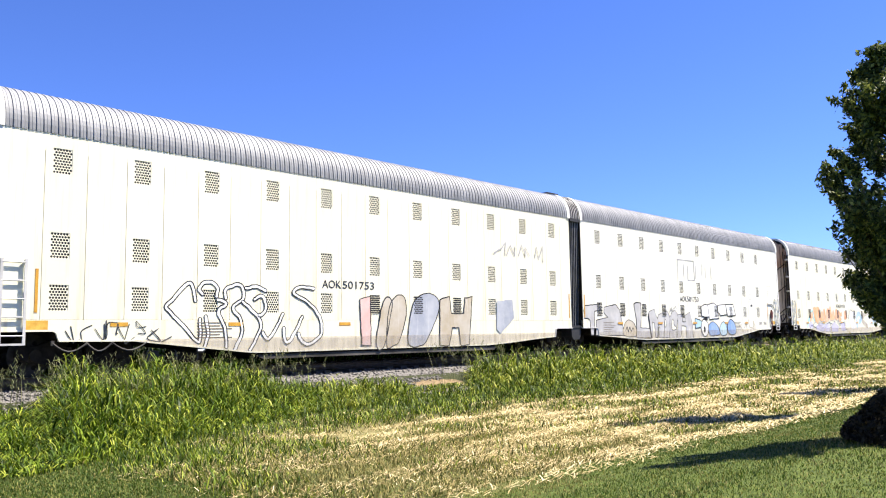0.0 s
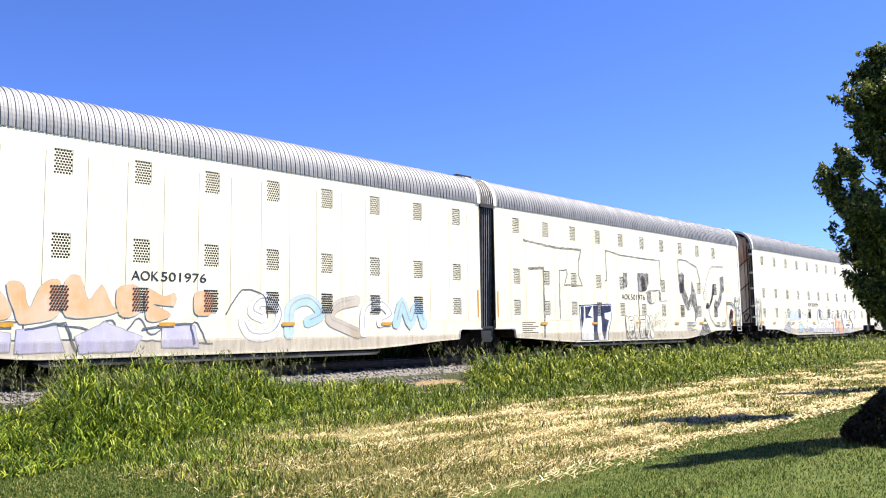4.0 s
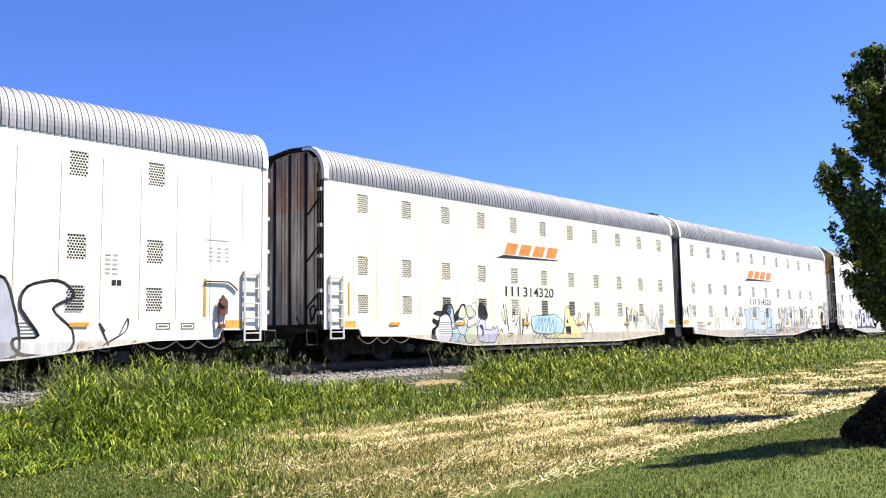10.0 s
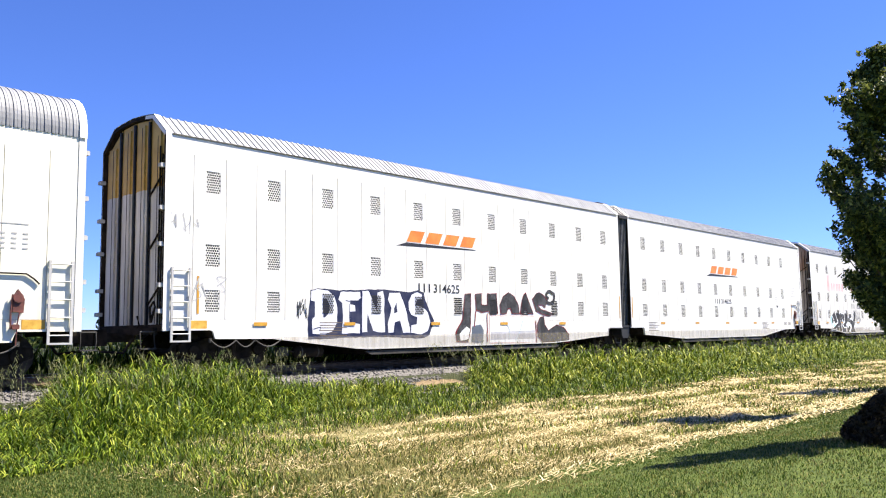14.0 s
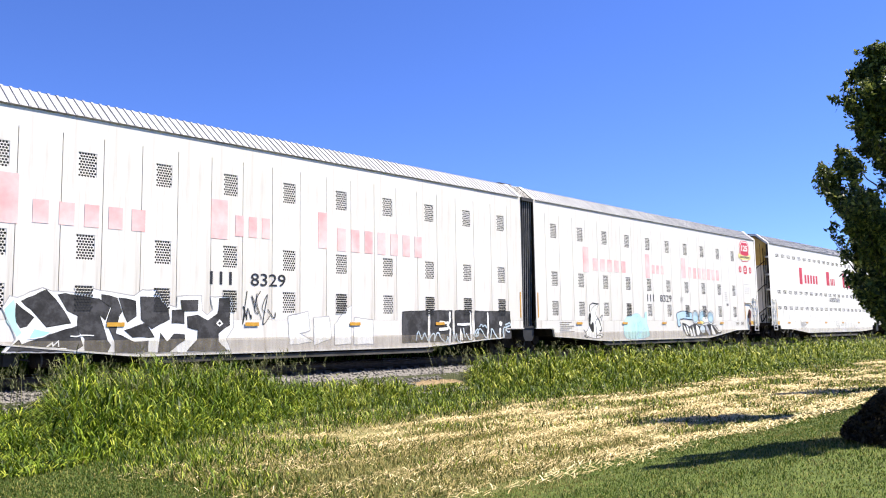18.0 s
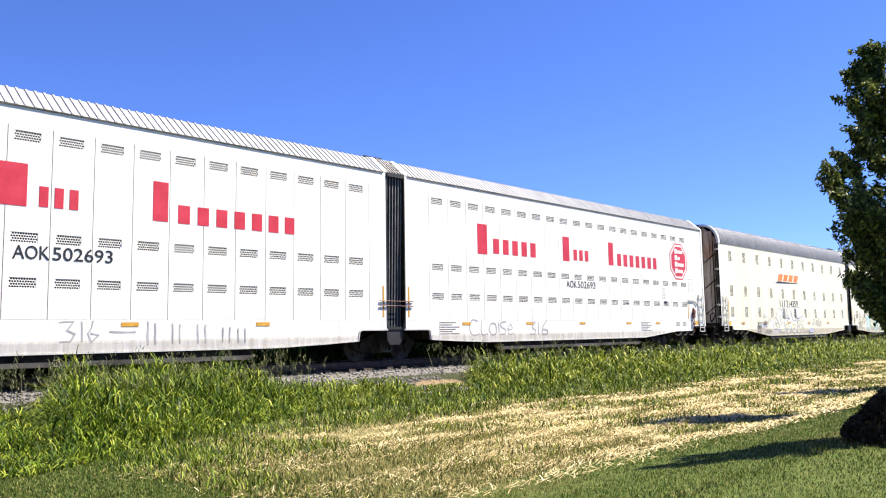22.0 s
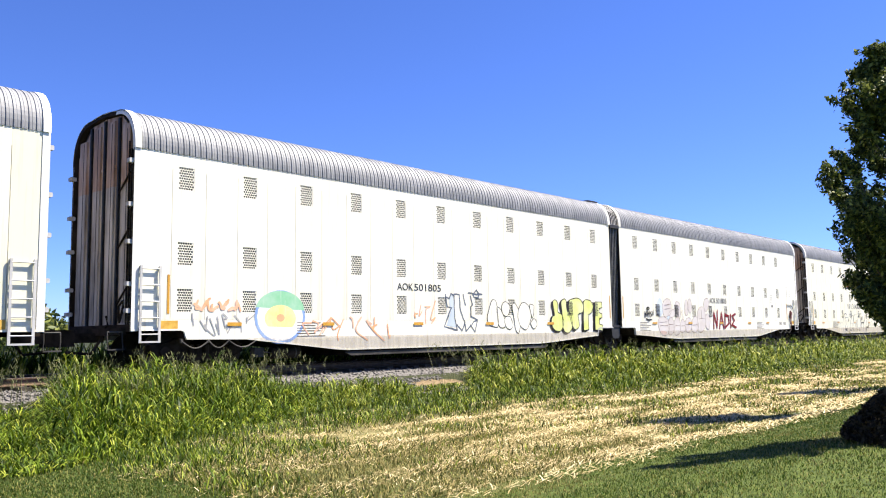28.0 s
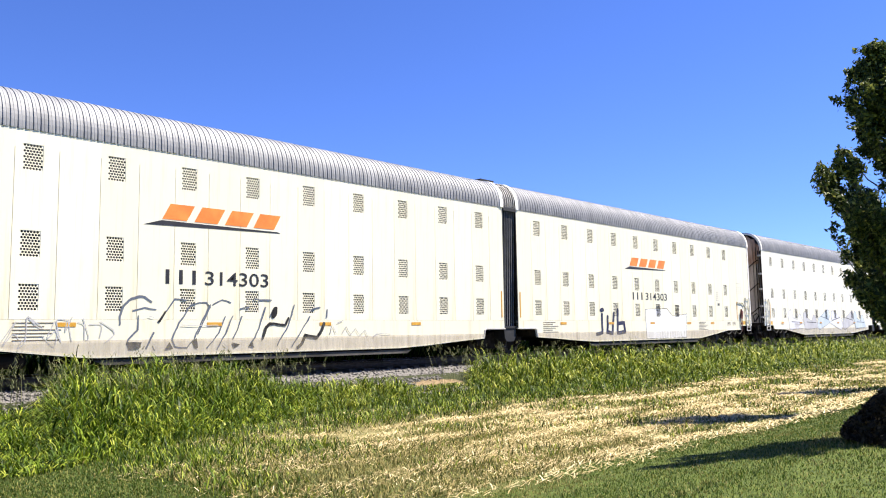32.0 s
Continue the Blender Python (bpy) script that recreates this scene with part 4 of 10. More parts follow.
def blades(x, y, h, w, lean, mat, name, label, category, curl=0.5, sink=0.02, lift=None, flat=1.0, along=None, arch=None):
    """Many bent grass blades in one mesh; h, w, lean are arrays."""
    n = len(x)
    z = np.interp(y, GP_Y, GP_Z) - sink
    if lift is not None:
        z = z + lift
    a = RNG.uniform(0, 2 * np.pi, n)
    if along is not None:
        a = RNG.normal(0, along, n) + np.pi * RNG.integers(0, 2, n)
    d = np.stack([np.cos(a), np.sin(a)], 1)
    face = a + np.pi / 2 + RNG.normal(0, 0.5, n)
    side = np.stack([np.cos(face), np.sin(face)], 1)
    v = np.zeros((n, 7, 3))
    k = 0
    for f, wf in ((0.0, 1.0), (0.4, 0.9), (0.75, 0.6)):
        out = lean * h * (f * (1 - curl) + curl * f * f)
        up = h * f * np.sqrt(np.clip(1 - (lean * f * 0.8) ** 2, 0.05, 1)) * flat
        if arch is not None:
            up = up * (1 - 0.5 * arch * f)
        for s in (-0.5, 0.5):
            v[:, k, 0] = x + d[:, 0] * out + side[:, 0] * w * wf * s
            v[:, k, 1] = y + d[:, 1] * out + side[:, 1] * w * wf * s
            v[:, k, 2] = z + up
            k += 1
    v[:, 6, 0] = x + d[:, 0] * lean * h
    v[:, 6, 1] = y + d[:, 1] * lean * h
    v[:, 6, 2] = z + h * flat * np.sqrt(np.clip(1 - (lean * 0.92) ** 2, 0.03, 1))
    if arch is not None:
        v[:, 6, 2] = z + h * flat * np.sqrt(np.clip(1 - (lean * 0.92) ** 2, 0.03, 1)) * (1 - 0.75 * arch)
    base = (np.arange(n) * 7)[:, None]
    quads = np.concatenate([base + np.array([0, 1, 3, 2]), base + np.array([2, 3, 5, 4])])
    tris = base + np.array([4, 5, 6])
    ob = new(name, mesh_from(name, v.reshape(-1, 3), quads, tris, mat))
    return tagged(ob, label, category, kind="stuff")


def scatter(n, x0, x1, y0, y1, power=1.0):
    """Points that thin out with distance along the track."""
    u = RNG.uniform(0, 1, n) ** power
    return x0 + (x1 - x0) * u, RNG.uniform(y0, y1, n)


def clumpy(x, y, scale, seed):
    return np.array([noise.noise((a * scale, b * scale, seed)) for a, b in zip(x, y)])


def weed_height(x, y):
    """How tall the weeds stand along the bank, in metres."""
    left = np.clip((11.2 - x) / 0.7, 0, 1) * np.clip((x - 5.95 + 0.35 * (15.5 - y)) / 0.5, 0, 1)
    right = np.clip((x - 17.5 - 1.1 * (y - 15.3)) / 0.5, 0, 1)
    front = np.interp(x, [4, 7, 11, 17, 22, 30, 60], [10.6, 12.2, 13.9, 14.4, 13.6, 13.2, 13.0])
    rise = np.clip((y - front) / 1.6, 0, 1)
    tall = np.maximum(left, right)
    far = np.interp(x, [4, 30, 60], [1.0, 0.88, 0.85])
    low = np.interp(x - 1.0 * (y - 15.3), [4, 5, 6.5, 11, 14.9, 15.7, 17.5], [0.05, 0.06, 0.3, 0.5, 0.48, 0.11, 0.13])
    low = np.where((x < 6.3) & (y > 15.9), 0.10, np.where((x < 6.3) & (y > 14.7), 0.36, np.where(x < 6.3, 0.35, low)))
    return low * (0.6 + 0.6 * rise) * (1 - tall) * np.clip((16.2 - y) / 0.5, 0.0, 1) + tall * far * (0.28 + 0.80 * rise), rise


def build_weeds():
    for n, x0, x1, power, tag in ((66000, 3.5, 12, 1.0, 1), (17000, 10.8, 17.6, 1.0, 2), (48000, 16.4, 75, 1.9, 3)):
        x, y = scatter(n, x0, x1, 10.5, 16.55, power)
        hh, rise = weed_height(x, y)
        c = clumpy(x, y, 0.9, tag)
        keep = (rise > 0.02) & (RNG.uniform(0, 1, n) < 0.35 + 0.65 * np.clip(rise + c, 0, 1)) & (hh > 0.05)
        x, y, hh, c = x[keep], y[keep], hh[keep], c[keep]
        m = len(x)
        h = hh * RNG.uniform(0.55, 1.02, m) * (1 + (0.75 if tag == 2 else 0.35) * c)
        w = RNG.uniform(0.013, 0.038, m) * np.clip(x / 14, 0.85, 1.9)
        # most are short drooping leaves along the stems
        short = RNG.uniform(0, 1, m) < 0.52
        lift = np.where(short, np.clip(h - 0.22, 0, 2) * RNG.uniform(0, 1, m) ** 0.55, 0)
        h = np.where(short, np.minimum(h, RNG.uniform(0.18, 0.46, m)), h)
        blades(x, y, h, w, RNG.uniform(0.3, 1.05, m), "weed" if tag == 1 else "weed_far", "tall_weeds", "tall green weeds growing along the track bank", "weeds", curl=0.75, arch=RNG.uniform(0.1, 1.0, m), lift=lift)
    # seed stalks standing above the weeds
    x, y = scatter(190, 4.2, 11.8, 14.3, 16.4)
    x2, y2 = scatter(200, 17, 60, 14.8, 16.3, 1.6)
    x, y = np.concatenate([x, x2]), np.concatenate([y, y2])
    h = RNG.uniform(0.8, 1.25, len(x))
    blades(x, y, h, np.full(len(x), 0.009), RNG.uniform(0.05, 0.35, len(x)), "seed", "seed_stalks", "thin dry seed stalks standing over the weeds", "weeds")
    hx, hy, hz = [], [], []
    for a, b, c in zip(x, y, h):
        for k in range(9):
            hx.append(a + RNG.normal(0, 0.035))
            hy.append(b + RNG.normal(0, 0.035))
            hz.append(c * (0.80 + 0.02 * k))
    m = len(hx)
    blades(np.array(hx), np.array(hy), RNG.uniform(0.05, 0.12, m), np.full(m, 0.013), RNG.uniform(0.5, 0.9, m), "seed", "seed_heads", "brown grass seed heads over the weeds", "weeds", lift=np.array(hz))


def build_meadow():
    # rough stubble between weeds and straw, and the green patch beside the weeds
    x, y = scatter(165000, 2.5, 60, 6.0, 15.6, 2.0)
    fine = (x < 5.2 + RNG.normal(0, 0.3, len(x))) & (y < 11.2)
    x, y = x[~fine], y[~fine]
    c = clumpy(x, y, 0.7, 11)
    green = 0.22 + 0.5 * c + 0.8 * np.clip((y - 11.0) / 2.0, 0, 1) + np.clip((8.5 - x) / 3.0, 0, 1) * np.clip((y - 7.2) / 1.4, 0, 1)
    m = len(x)
    h = RNG.uniform(0.05, 0.18, m) * (1 + 0.5 * c) * (0.7 + 0.6 * np.clip(green, 0, 1)) * np.where((x < 7.5) & (y < 9.3), 0.75, 1.0)
    w = RNG.uniform(0.010, 0.022, m) * np.clip(x / 10, 0.9, 2.6)
    pick = RNG.uniform(0, 1, m) < np.clip(green, 0.05, 0.85)
    blades(x[pick], y[pick], h[pick], w[pick], RNG.uniform(0.3, 0.9, pick.sum()), "weed", "rough_grass", "short rough green grass before the weeds", "grass")
    rest = ~pick
    blades(x[rest], y[rest], h[rest] * 0.75, w[rest], RNG.uniform(0.4, 0.95, rest.sum()), "stubble", "stubble_grass", "short yellow-green mown stubble", "grass")
    x, y = scatter(24000, 5.0, 11.5, 5.8, 9.6)
    m = len(x)
    blades(x, y, RNG.uniform(0.04, 0.12, m), RNG.uniform(0.008, 0.017, m), RNG.uniform(0.3, 0.98, m), "stubble", "stubble_grass", "short yellow-green mown stubble", "grass")
    # loose straw lying in swaths along the track
    x, y = scatter(285000, 3.5, 70, 5.0, 13.4, 2.0)
    sw = np.array([noise.noise((a * 0.22, b * 1.5, 3.3)) + 0.6 * noise.noise((a * 0.9, b * 2.6, 8.1)) for a, b in zip(x, y)])
    mid = np.interp(y, [5.1, 6.2, 10.0, 13.4], [0.0, 1.0, 0.8, 0.1]) * np.interp(x, [4.6, 6.0, 8.0, 10, 12], [0.0, 0.16, 0.48, 0.9, 1.1])
    keep = RNG.uniform(0, 1, len(x)) < np.clip(0.42 + 1.9 * sw, 0.05, 1) * mid
    x, y, sw = x[keep], y[keep], sw[keep]
    m = len(x)
    blades(x, y, RNG.uniform(0.08, 0.24, m), RNG.uniform(0.008, 0.018, m) * np.clip(x / 9, 0.9, 3.0), RNG.uniform(0.90, 1.0, m), "straw",
           "cut_straw", "pale dry cut straw lying in swaths on the ground", "straw", curl=0.3, flat=0.3, along=0.7, lift=0.02 + 0.07 * np.clip(sw, 0, 1) * RNG.uniform(0, 1, m))
    # lawn
    x, y = scatter(170000, 4.5, 30, 0.6, 7.2, 1.5)
    x, y = x + RNG.normal(0, 0.45, len(x)), y + RNG.normal(0, 0.3, len(y))
    edge = 5.9 + 0.5 * clumpy(x, y, 0.8, 21)
    keep = (RNG.uniform(0, 1, len(x)) < np.clip((edge + 0.5 - y) / 1.0, 0, 1))
    near_x, near_y = scatter(60000, 2.4, 6.4, 6.4, 11.8)
    near = RNG.uniform(0, 1, len(near_x)) < np.clip((6.2 - near_x) / 1.4, 0, 1)
    # the lawn goes on round and behind the camera
    wide_x, wide_y = scatter(60000, -9.0, 13.0, -9.0, 8.0)
    far = np.hypot(wide_x - 3.0, wide_y + 0.5) + RNG.normal(0, 1.3, len(wide_x))
    wide = (far < 7.5) & ~((wide_x > 4.5) & (wide_y > 0.6))
    k = near.sum()
    blades(near_x[near], near_y[near], RNG.uniform(0.025, 0.06, k), RNG.uniform(0.007, 0.013, k), RNG.uniform(0.2, 0.9, k), "lawn",
           "lawn_grass", "short mown green lawn grass", "grass", sink=0.01)
    x = np.concatenate([x[keep], wide_x[wide]])
    y = np.concatenate([y[keep], wide_y[wide]])
    m = len(x)
    w = RNG.uniform(0.006, 0.011, m) * np.clip(x / 8, 0.9, 2.4)
    dry = clumpy(x * 0.35, y * 1.3, 1.0, 31) + 0.5 * clumpy(x, y, 2.6, 37) + RNG.normal(0, 0.16, m) > 0.36
    for some, mat, name, label in ((~dry, "lawn", "lawn_grass", "short mown green lawn grass"), (dry, "stubble", "dry_lawn_grass", "pale dry streaks in the mown lawn")):
        k = some.sum()
        blades(x[some], y[some], RNG.uniform(0.022, 0.05, k), w[some], RNG.uniform(0.2, 0.8, k), mat, name, label, "grass", sink=0.01)


build_weeds()
build_meadow()


def leaf_cloud(pts, size, mat, name):
    """Leaves as folded pairs of triangles round given points."""
    n = len(pts)
    a = RNG.normal(size=(n, 3))
    a /= np.linalg.norm(a, axis=1)[:, None]
    b = np.cross(a, RNG.normal(size=(n, 3)))
    b /= np.linalg.norm(b, axis=1)[:, None]
    c = np.cross(a, b)
    s = RNG.uniform(0.7, 1.3, n)[:, None] * size
    v = np.zeros((n, 4, 3))
    v[:, 0] = pts - a * s
    v[:, 1] = pts + b * s * 0.45 + c * s * 0.12
    v[:, 2] = pts + a * s
    v[:, 3] = pts - b * s * 0.45 + c * s * 0.12
    base = (np.arange(n) * 4)[:, None]
    tris = np.concatenate([base + np.array([0, 1, 2]), base + np.array([0, 2, 3])])
    return mesh_from(name, v.reshape(-1, 3), np.zeros((0, 4), int), tris, mat)


SWAYING = []


def make_tree(x, y, height, width, leaves, seed, label, low=0.29, leaf=0.042, shoots=6):
    """A young shade tree: tapered trunk, steep limbs, long leafy shoots that give it a ragged pointed crown."""
    rng = np.random.default_rng(seed)
    tree = tagged(new("tree"), label, "tree")
    tree.location = (x, y, ground_profile(y))
    fat = height / 8.0
    g = Geo()
    g.tube([(0, 0, -0.1), (0.02, 0.01, 0.3), (0.03, -0.02, 0.3 * height), (-0.02, 0.02, 0.6 * height), (0.0, 0, 0.97 * height)], [0.16 * fat, 0.11 * fat, 0.085 * fat, 0.05 * fat, 0.008], 9)
    part("trunk", g.mesh("trunk", ["bark"], True), tree)
    boughs, each = 12, 9
    per = max(3, leaves // (boughs * each * (shoots + 1)))
    for k in range(boughs):
        cloud = []
        gl = Geo()
        for j in range(each):
            az = k * 2.4 + rng.uniform(-0.9, 0.9)
            fz = min(1.0, (k + rng.uniform(0, 1)) / boughs)
            zt = height * lerp(low, 1.0, fz)
            reach = width / 2 * np.interp(fz, [0, 0.08, 0.18, 0.3, 0.48, 0.6, 0.7, 0.8, 0.92, 1.0], [0.18, 0.44, 0.66, 0.88, 1.0, 0.95, 0.80, 0.60, 0.34, 0.04]) * rng.uniform(0.6, 1.02)
            out = Vector((math.cos(az), math.sin(az), 0))
            tip = out * reach + Vector((0, 0, zt))
            root = Vector((0, 0, max(0.7 * low * height, zt - reach * rng.uniform(0.9, 1.5))))
            bend = root.lerp(tip, 0.5) + out * 0.10 * reach - Vector((0, 0, 0.05 * reach))
            gl.tube([root, bend, tip], [0.026 * fat, 0.014 * fat, 0.004], 5)
            for q in range(shoots + 1):
                f = 1.0 if q == 0 else rng.uniform(0.12, 0.95)
                start = root.lerp(bend, f * 2) if f < 0.5 else bend.lerp(tip, f * 2 - 1)
                way = (out * rng.uniform(0.1, 0.9) + Vector((rng.normal(0, 0.45), rng.normal(0, 0.45), rng.uniform(0.35, 1.2)))).normalized()
                span = width * rng.uniform(0.07, 0.17) * (1.25 if q == 0 else 1.0) * lerp(1.05, 0.75, fz)
                end = start + way * span
                gl.tube([start, end], [0.006 * fat, 0.003], 3)
                along = rng.uniform(0.05, 1.05, per)[:, None]
                cloud.append(np.array(start) + np.array(way * span) * along + rng.normal(0, 0.023 * width, (per, 3)) * (1.15 - 0.6 * along))
        limb = part("limb", gl.mesh("limb", ["bark"]), tree)
        crown = part("crown", leaf_cloud(np.concatenate(cloud), leaf, "leaf", "crown"), tree)
        SWAYING.append((crown, k * 1.7 + seed, 0.3 + 0.5 * k / boughs))
        SWAYING.append((limb, k * 1.7 + seed, 0.3 + 0.5 * k / boughs))
    return tree


make_tree(11.60, 2.72, 4.95, 1.84, 62000, 3, "leafy green young shade tree with a ragged pointed crown", 0.27, 0.036, 9)
make_tree(20.1, 3.45, 11.8, 1.35, 16000, 6, "slender leafy young tree on the lawn", 0.56, 0.09)
make_tree(27.5, 3.85, 11.2, 1.8, 14000, 9, "leafy green young tree in the row on the lawn", 0.4, 0.09)


def make_shrub(x, y, r, h):
    shrub = tagged(new("shrub"), "dense low mounded shrub with dark brownish leaves under the tree", "shrub")
    shrub.location = (x, y, ground_profile(y))
    n = 15000
    az = RNG.uniform(0, 2 * np.pi, n)
    f = RNG.uniform(0, 1, n) ** 0.6
    lump = np.array([1 + 0.22 * noise.noise((math.cos(a) * 1.6, math.sin(a) * 1.6, 2.2 * b)) for a, b in zip(az, f)])
    rad = r * np.interp(f, [0, 0.15, 0.5, 0.8, 1.0], [0.06, 0.36, 0.72, 0.92, 1.0]) * lump * RNG.uniform(0.9, 1.03, n)
    top = h * np.interp(f, [0, 0.15, 0.5, 0.8, 1.0], [1.0, 0.94, 0.62, 0.27, 0.02]) * RNG.uniform(0.9, 1.06, n)
    pts = np.stack([rad * np.cos(az), rad * np.sin(az), top + 0.02], 1)
    part("foliage", leaf_cloud(pts, 0.05, "shrub_leaf", "foliage"), shrub)
    g = Geo()
    for k in range(7):
        a = k * 0.9
        g.tube([(0.05 * math.cos(a), 0.05 * math.sin(a), -0.05), (0.3 * r * math.cos(a), 0.3 * r * math.sin(a), 0.4 * h), (0.6 * r * math.cos(a), 0.6 * r * math.sin(a), 0.85 * h)], [0.02, 0.014, 0.006], 5)
    part("stem", g.mesh("stem", ["bark"]), shrub)


make_shrub(10.86, 2.45, 0.76, 0.60)


# low green growth on the far side of the track and a far line of trees
def build_far_growth():
    n = 26000
    x = RNG.uniform(2, 90, n)
    y = RNG.uniform(21.1, 22.0, n)
    blades(x, y, RNG.uniform(0.9, 1.7, n), RNG.uniform(0.03, 0.07, n), RNG.uniform(0.2, 0.8, n), "weed", "far_weeds", "green weeds on the far side of the track", "weeds")
    pts = []
    for k in range(90):
        cx, cy = RNG.uniform(-40, 420), RNG.uniform(150, 210)
        r = RNG.uniform(3, 6.5)
        d = RNG.normal(size=(420, 3))
        d /= np.linalg.norm(d, axis=1)[:, None]
        pts.append(d * (RNG.uniform(0.6, 1, 420) * r)[:, None] * np.array([1.3, 1, 0.8]) + np.array([cx, cy, GROUND + r * 0.75]))
    tagged(new("far_trees", leaf_cloud(np.concatenate(pts), 0.8, "leaf", "far_trees")), "far line of low green trees on the horizon", "trees", kind="stuff")


build_far_growth()


def build_stones():
    """Loose crushed stones on the near shoulder of the ballast."""
    n = 9200
    x = 3.5 + 34 * RNG.uniform(0, 1, n) ** 1.4
    y = RNG.uniform(TRACK - 2.6, TRACK - 0.8, n)
    z = np.interp(y, [TRACK - 2.5, TRACK - 1.5, TRACK], [-0.62, -0.27, -0.27]) + 0.005
    # spilled over the foot of the bed where nothing grows
    k = 1300
    x[:k] = RNG.uniform(3.0, 6.6, k)
    y[:k] = RNG.uniform(14.9, 16.6, k)
    z[:k] = np.interp(y[:k], GP_Y, GP_Z) + 0.012
    j = k + 1700
    x[k:j] = RNG.uniform(12.3, 17.8, 1700)
    y[k:j] = RNG.uniform(15.0, 16.7, 1700)
    z[k:j] = np.interp(y[k:j], GP_Y, GP_Z) + 0.008
    bare = np.hypot((x[k:j] - 17.15) / 1.05, (y[k:j] - 15.95) / 0.5) < RNG.uniform(0.7, 1.2, 1700)      # the dirt patch stays clear
    z[k:j] -= 0.3 * bare
    base = np.array([(1, 0, 0), (-1, 0, 0), (0, 1, 0), (0, -1, 0), (0, 0, 1), (0, 0, -1)], float)
    v = base[None] * RNG.uniform(0.02, 0.055, (n, 1, 1)) * RNG.uniform(0.6, 1.3, (n, 6, 1)) + RNG.normal(0, 0.006, (n, 6, 3))
    a = RNG.uniform(0, 6.28, n)
    c, s = np.cos(a)[:, None], np.sin(a)[:, None]
    v = np.stack([v[..., 0] * c - v[..., 1] * s + x[:, None], v[..., 0] * s + v[..., 1] * c + y[:, None], v[..., 2] * 0.8 + z[:, None]], 2)
    t8 = np.array([(0, 2, 4), (2, 1, 4), (1, 3, 4), (3, 0, 4), (2, 0, 5), (1, 2, 5), (3, 1, 5), (0, 3, 5)])
    tris = ((np.arange(n) * 6)[:, None, None] + t8[None]).reshape(-1, 3)
    tagged(new("ballast_stones", mesh_from("ballast_stones", v.reshape(-1, 3), np.zeros((0, 4), int), tris, "stone")), "loose grey crushed ballast stones beside the rail", "gravel", kind="stuff")


build_stones()


# ================= spray paint and lettering =================
FORMS = {
    "bubble": [[(0.5, 0.5), (0.75, 0.65), (0.6, 0.92), (0.25, 0.85), (0.1, 0.5), (0.3, 0.1), (0.75, 0.08), (0.95, 0.4)],
               [(0.05, 0.3), (0.25, 0.85), (0.5, 0.35), (0.72, 0.9), (0.95, 0.3)],
               [(0.1, 0.1), (0.15, 0.75), (0.6, 0.95), (0.9, 0.6), (0.55, 0.4)],
               [(0.9, 0.95), (0.35, 0.8), (0.15, 0.45), (0.5, 0.25), (0.95, 0.05)],
               [(0.05, 0.95), (0.4, 0.6), (0.12, 0.25), (0.6, 0.08), (0.92, 0.45), (0.7, 0.85)]],
    "block": [[(0.05, 0.15), (0.35, 0.9), (0.6, 0.25), (0.95, 0.8)],
              [(0.1, 0.9), (0.2, 0.15), (0.9, 0.1), (0.75, 0.55)],
              [(0.05, 0.5), (0.5, 0.95), (0.95, 0.55), (0.55, 0.08)],
              [(0.1, 0.1), (0.9, 0.35), (0.25, 0.6), (0.85, 0.95)]],
}
COVER = defaultdict(list)


def smooth_line(pts, steps=5):
    out = []
    n = len(pts)
    for i in range(n - 1):
        p0, p1, p2, p3 = pts[max(i - 1, 0)], pts[i], pts[i + 1], pts[min(i + 2, n - 1)]
        for k in range(steps):
            t = k / steps
            out.append(tuple(0.5 * (2 * b + (c - a) * t + (2 * a - 5 * b + 4 * c - d) * t * t + (3 * b - a - 3 * c + d) * t ** 3) for a, b, c, d in zip(p0, p1, p2, p3)))
    out.append(pts[-1])
    return out


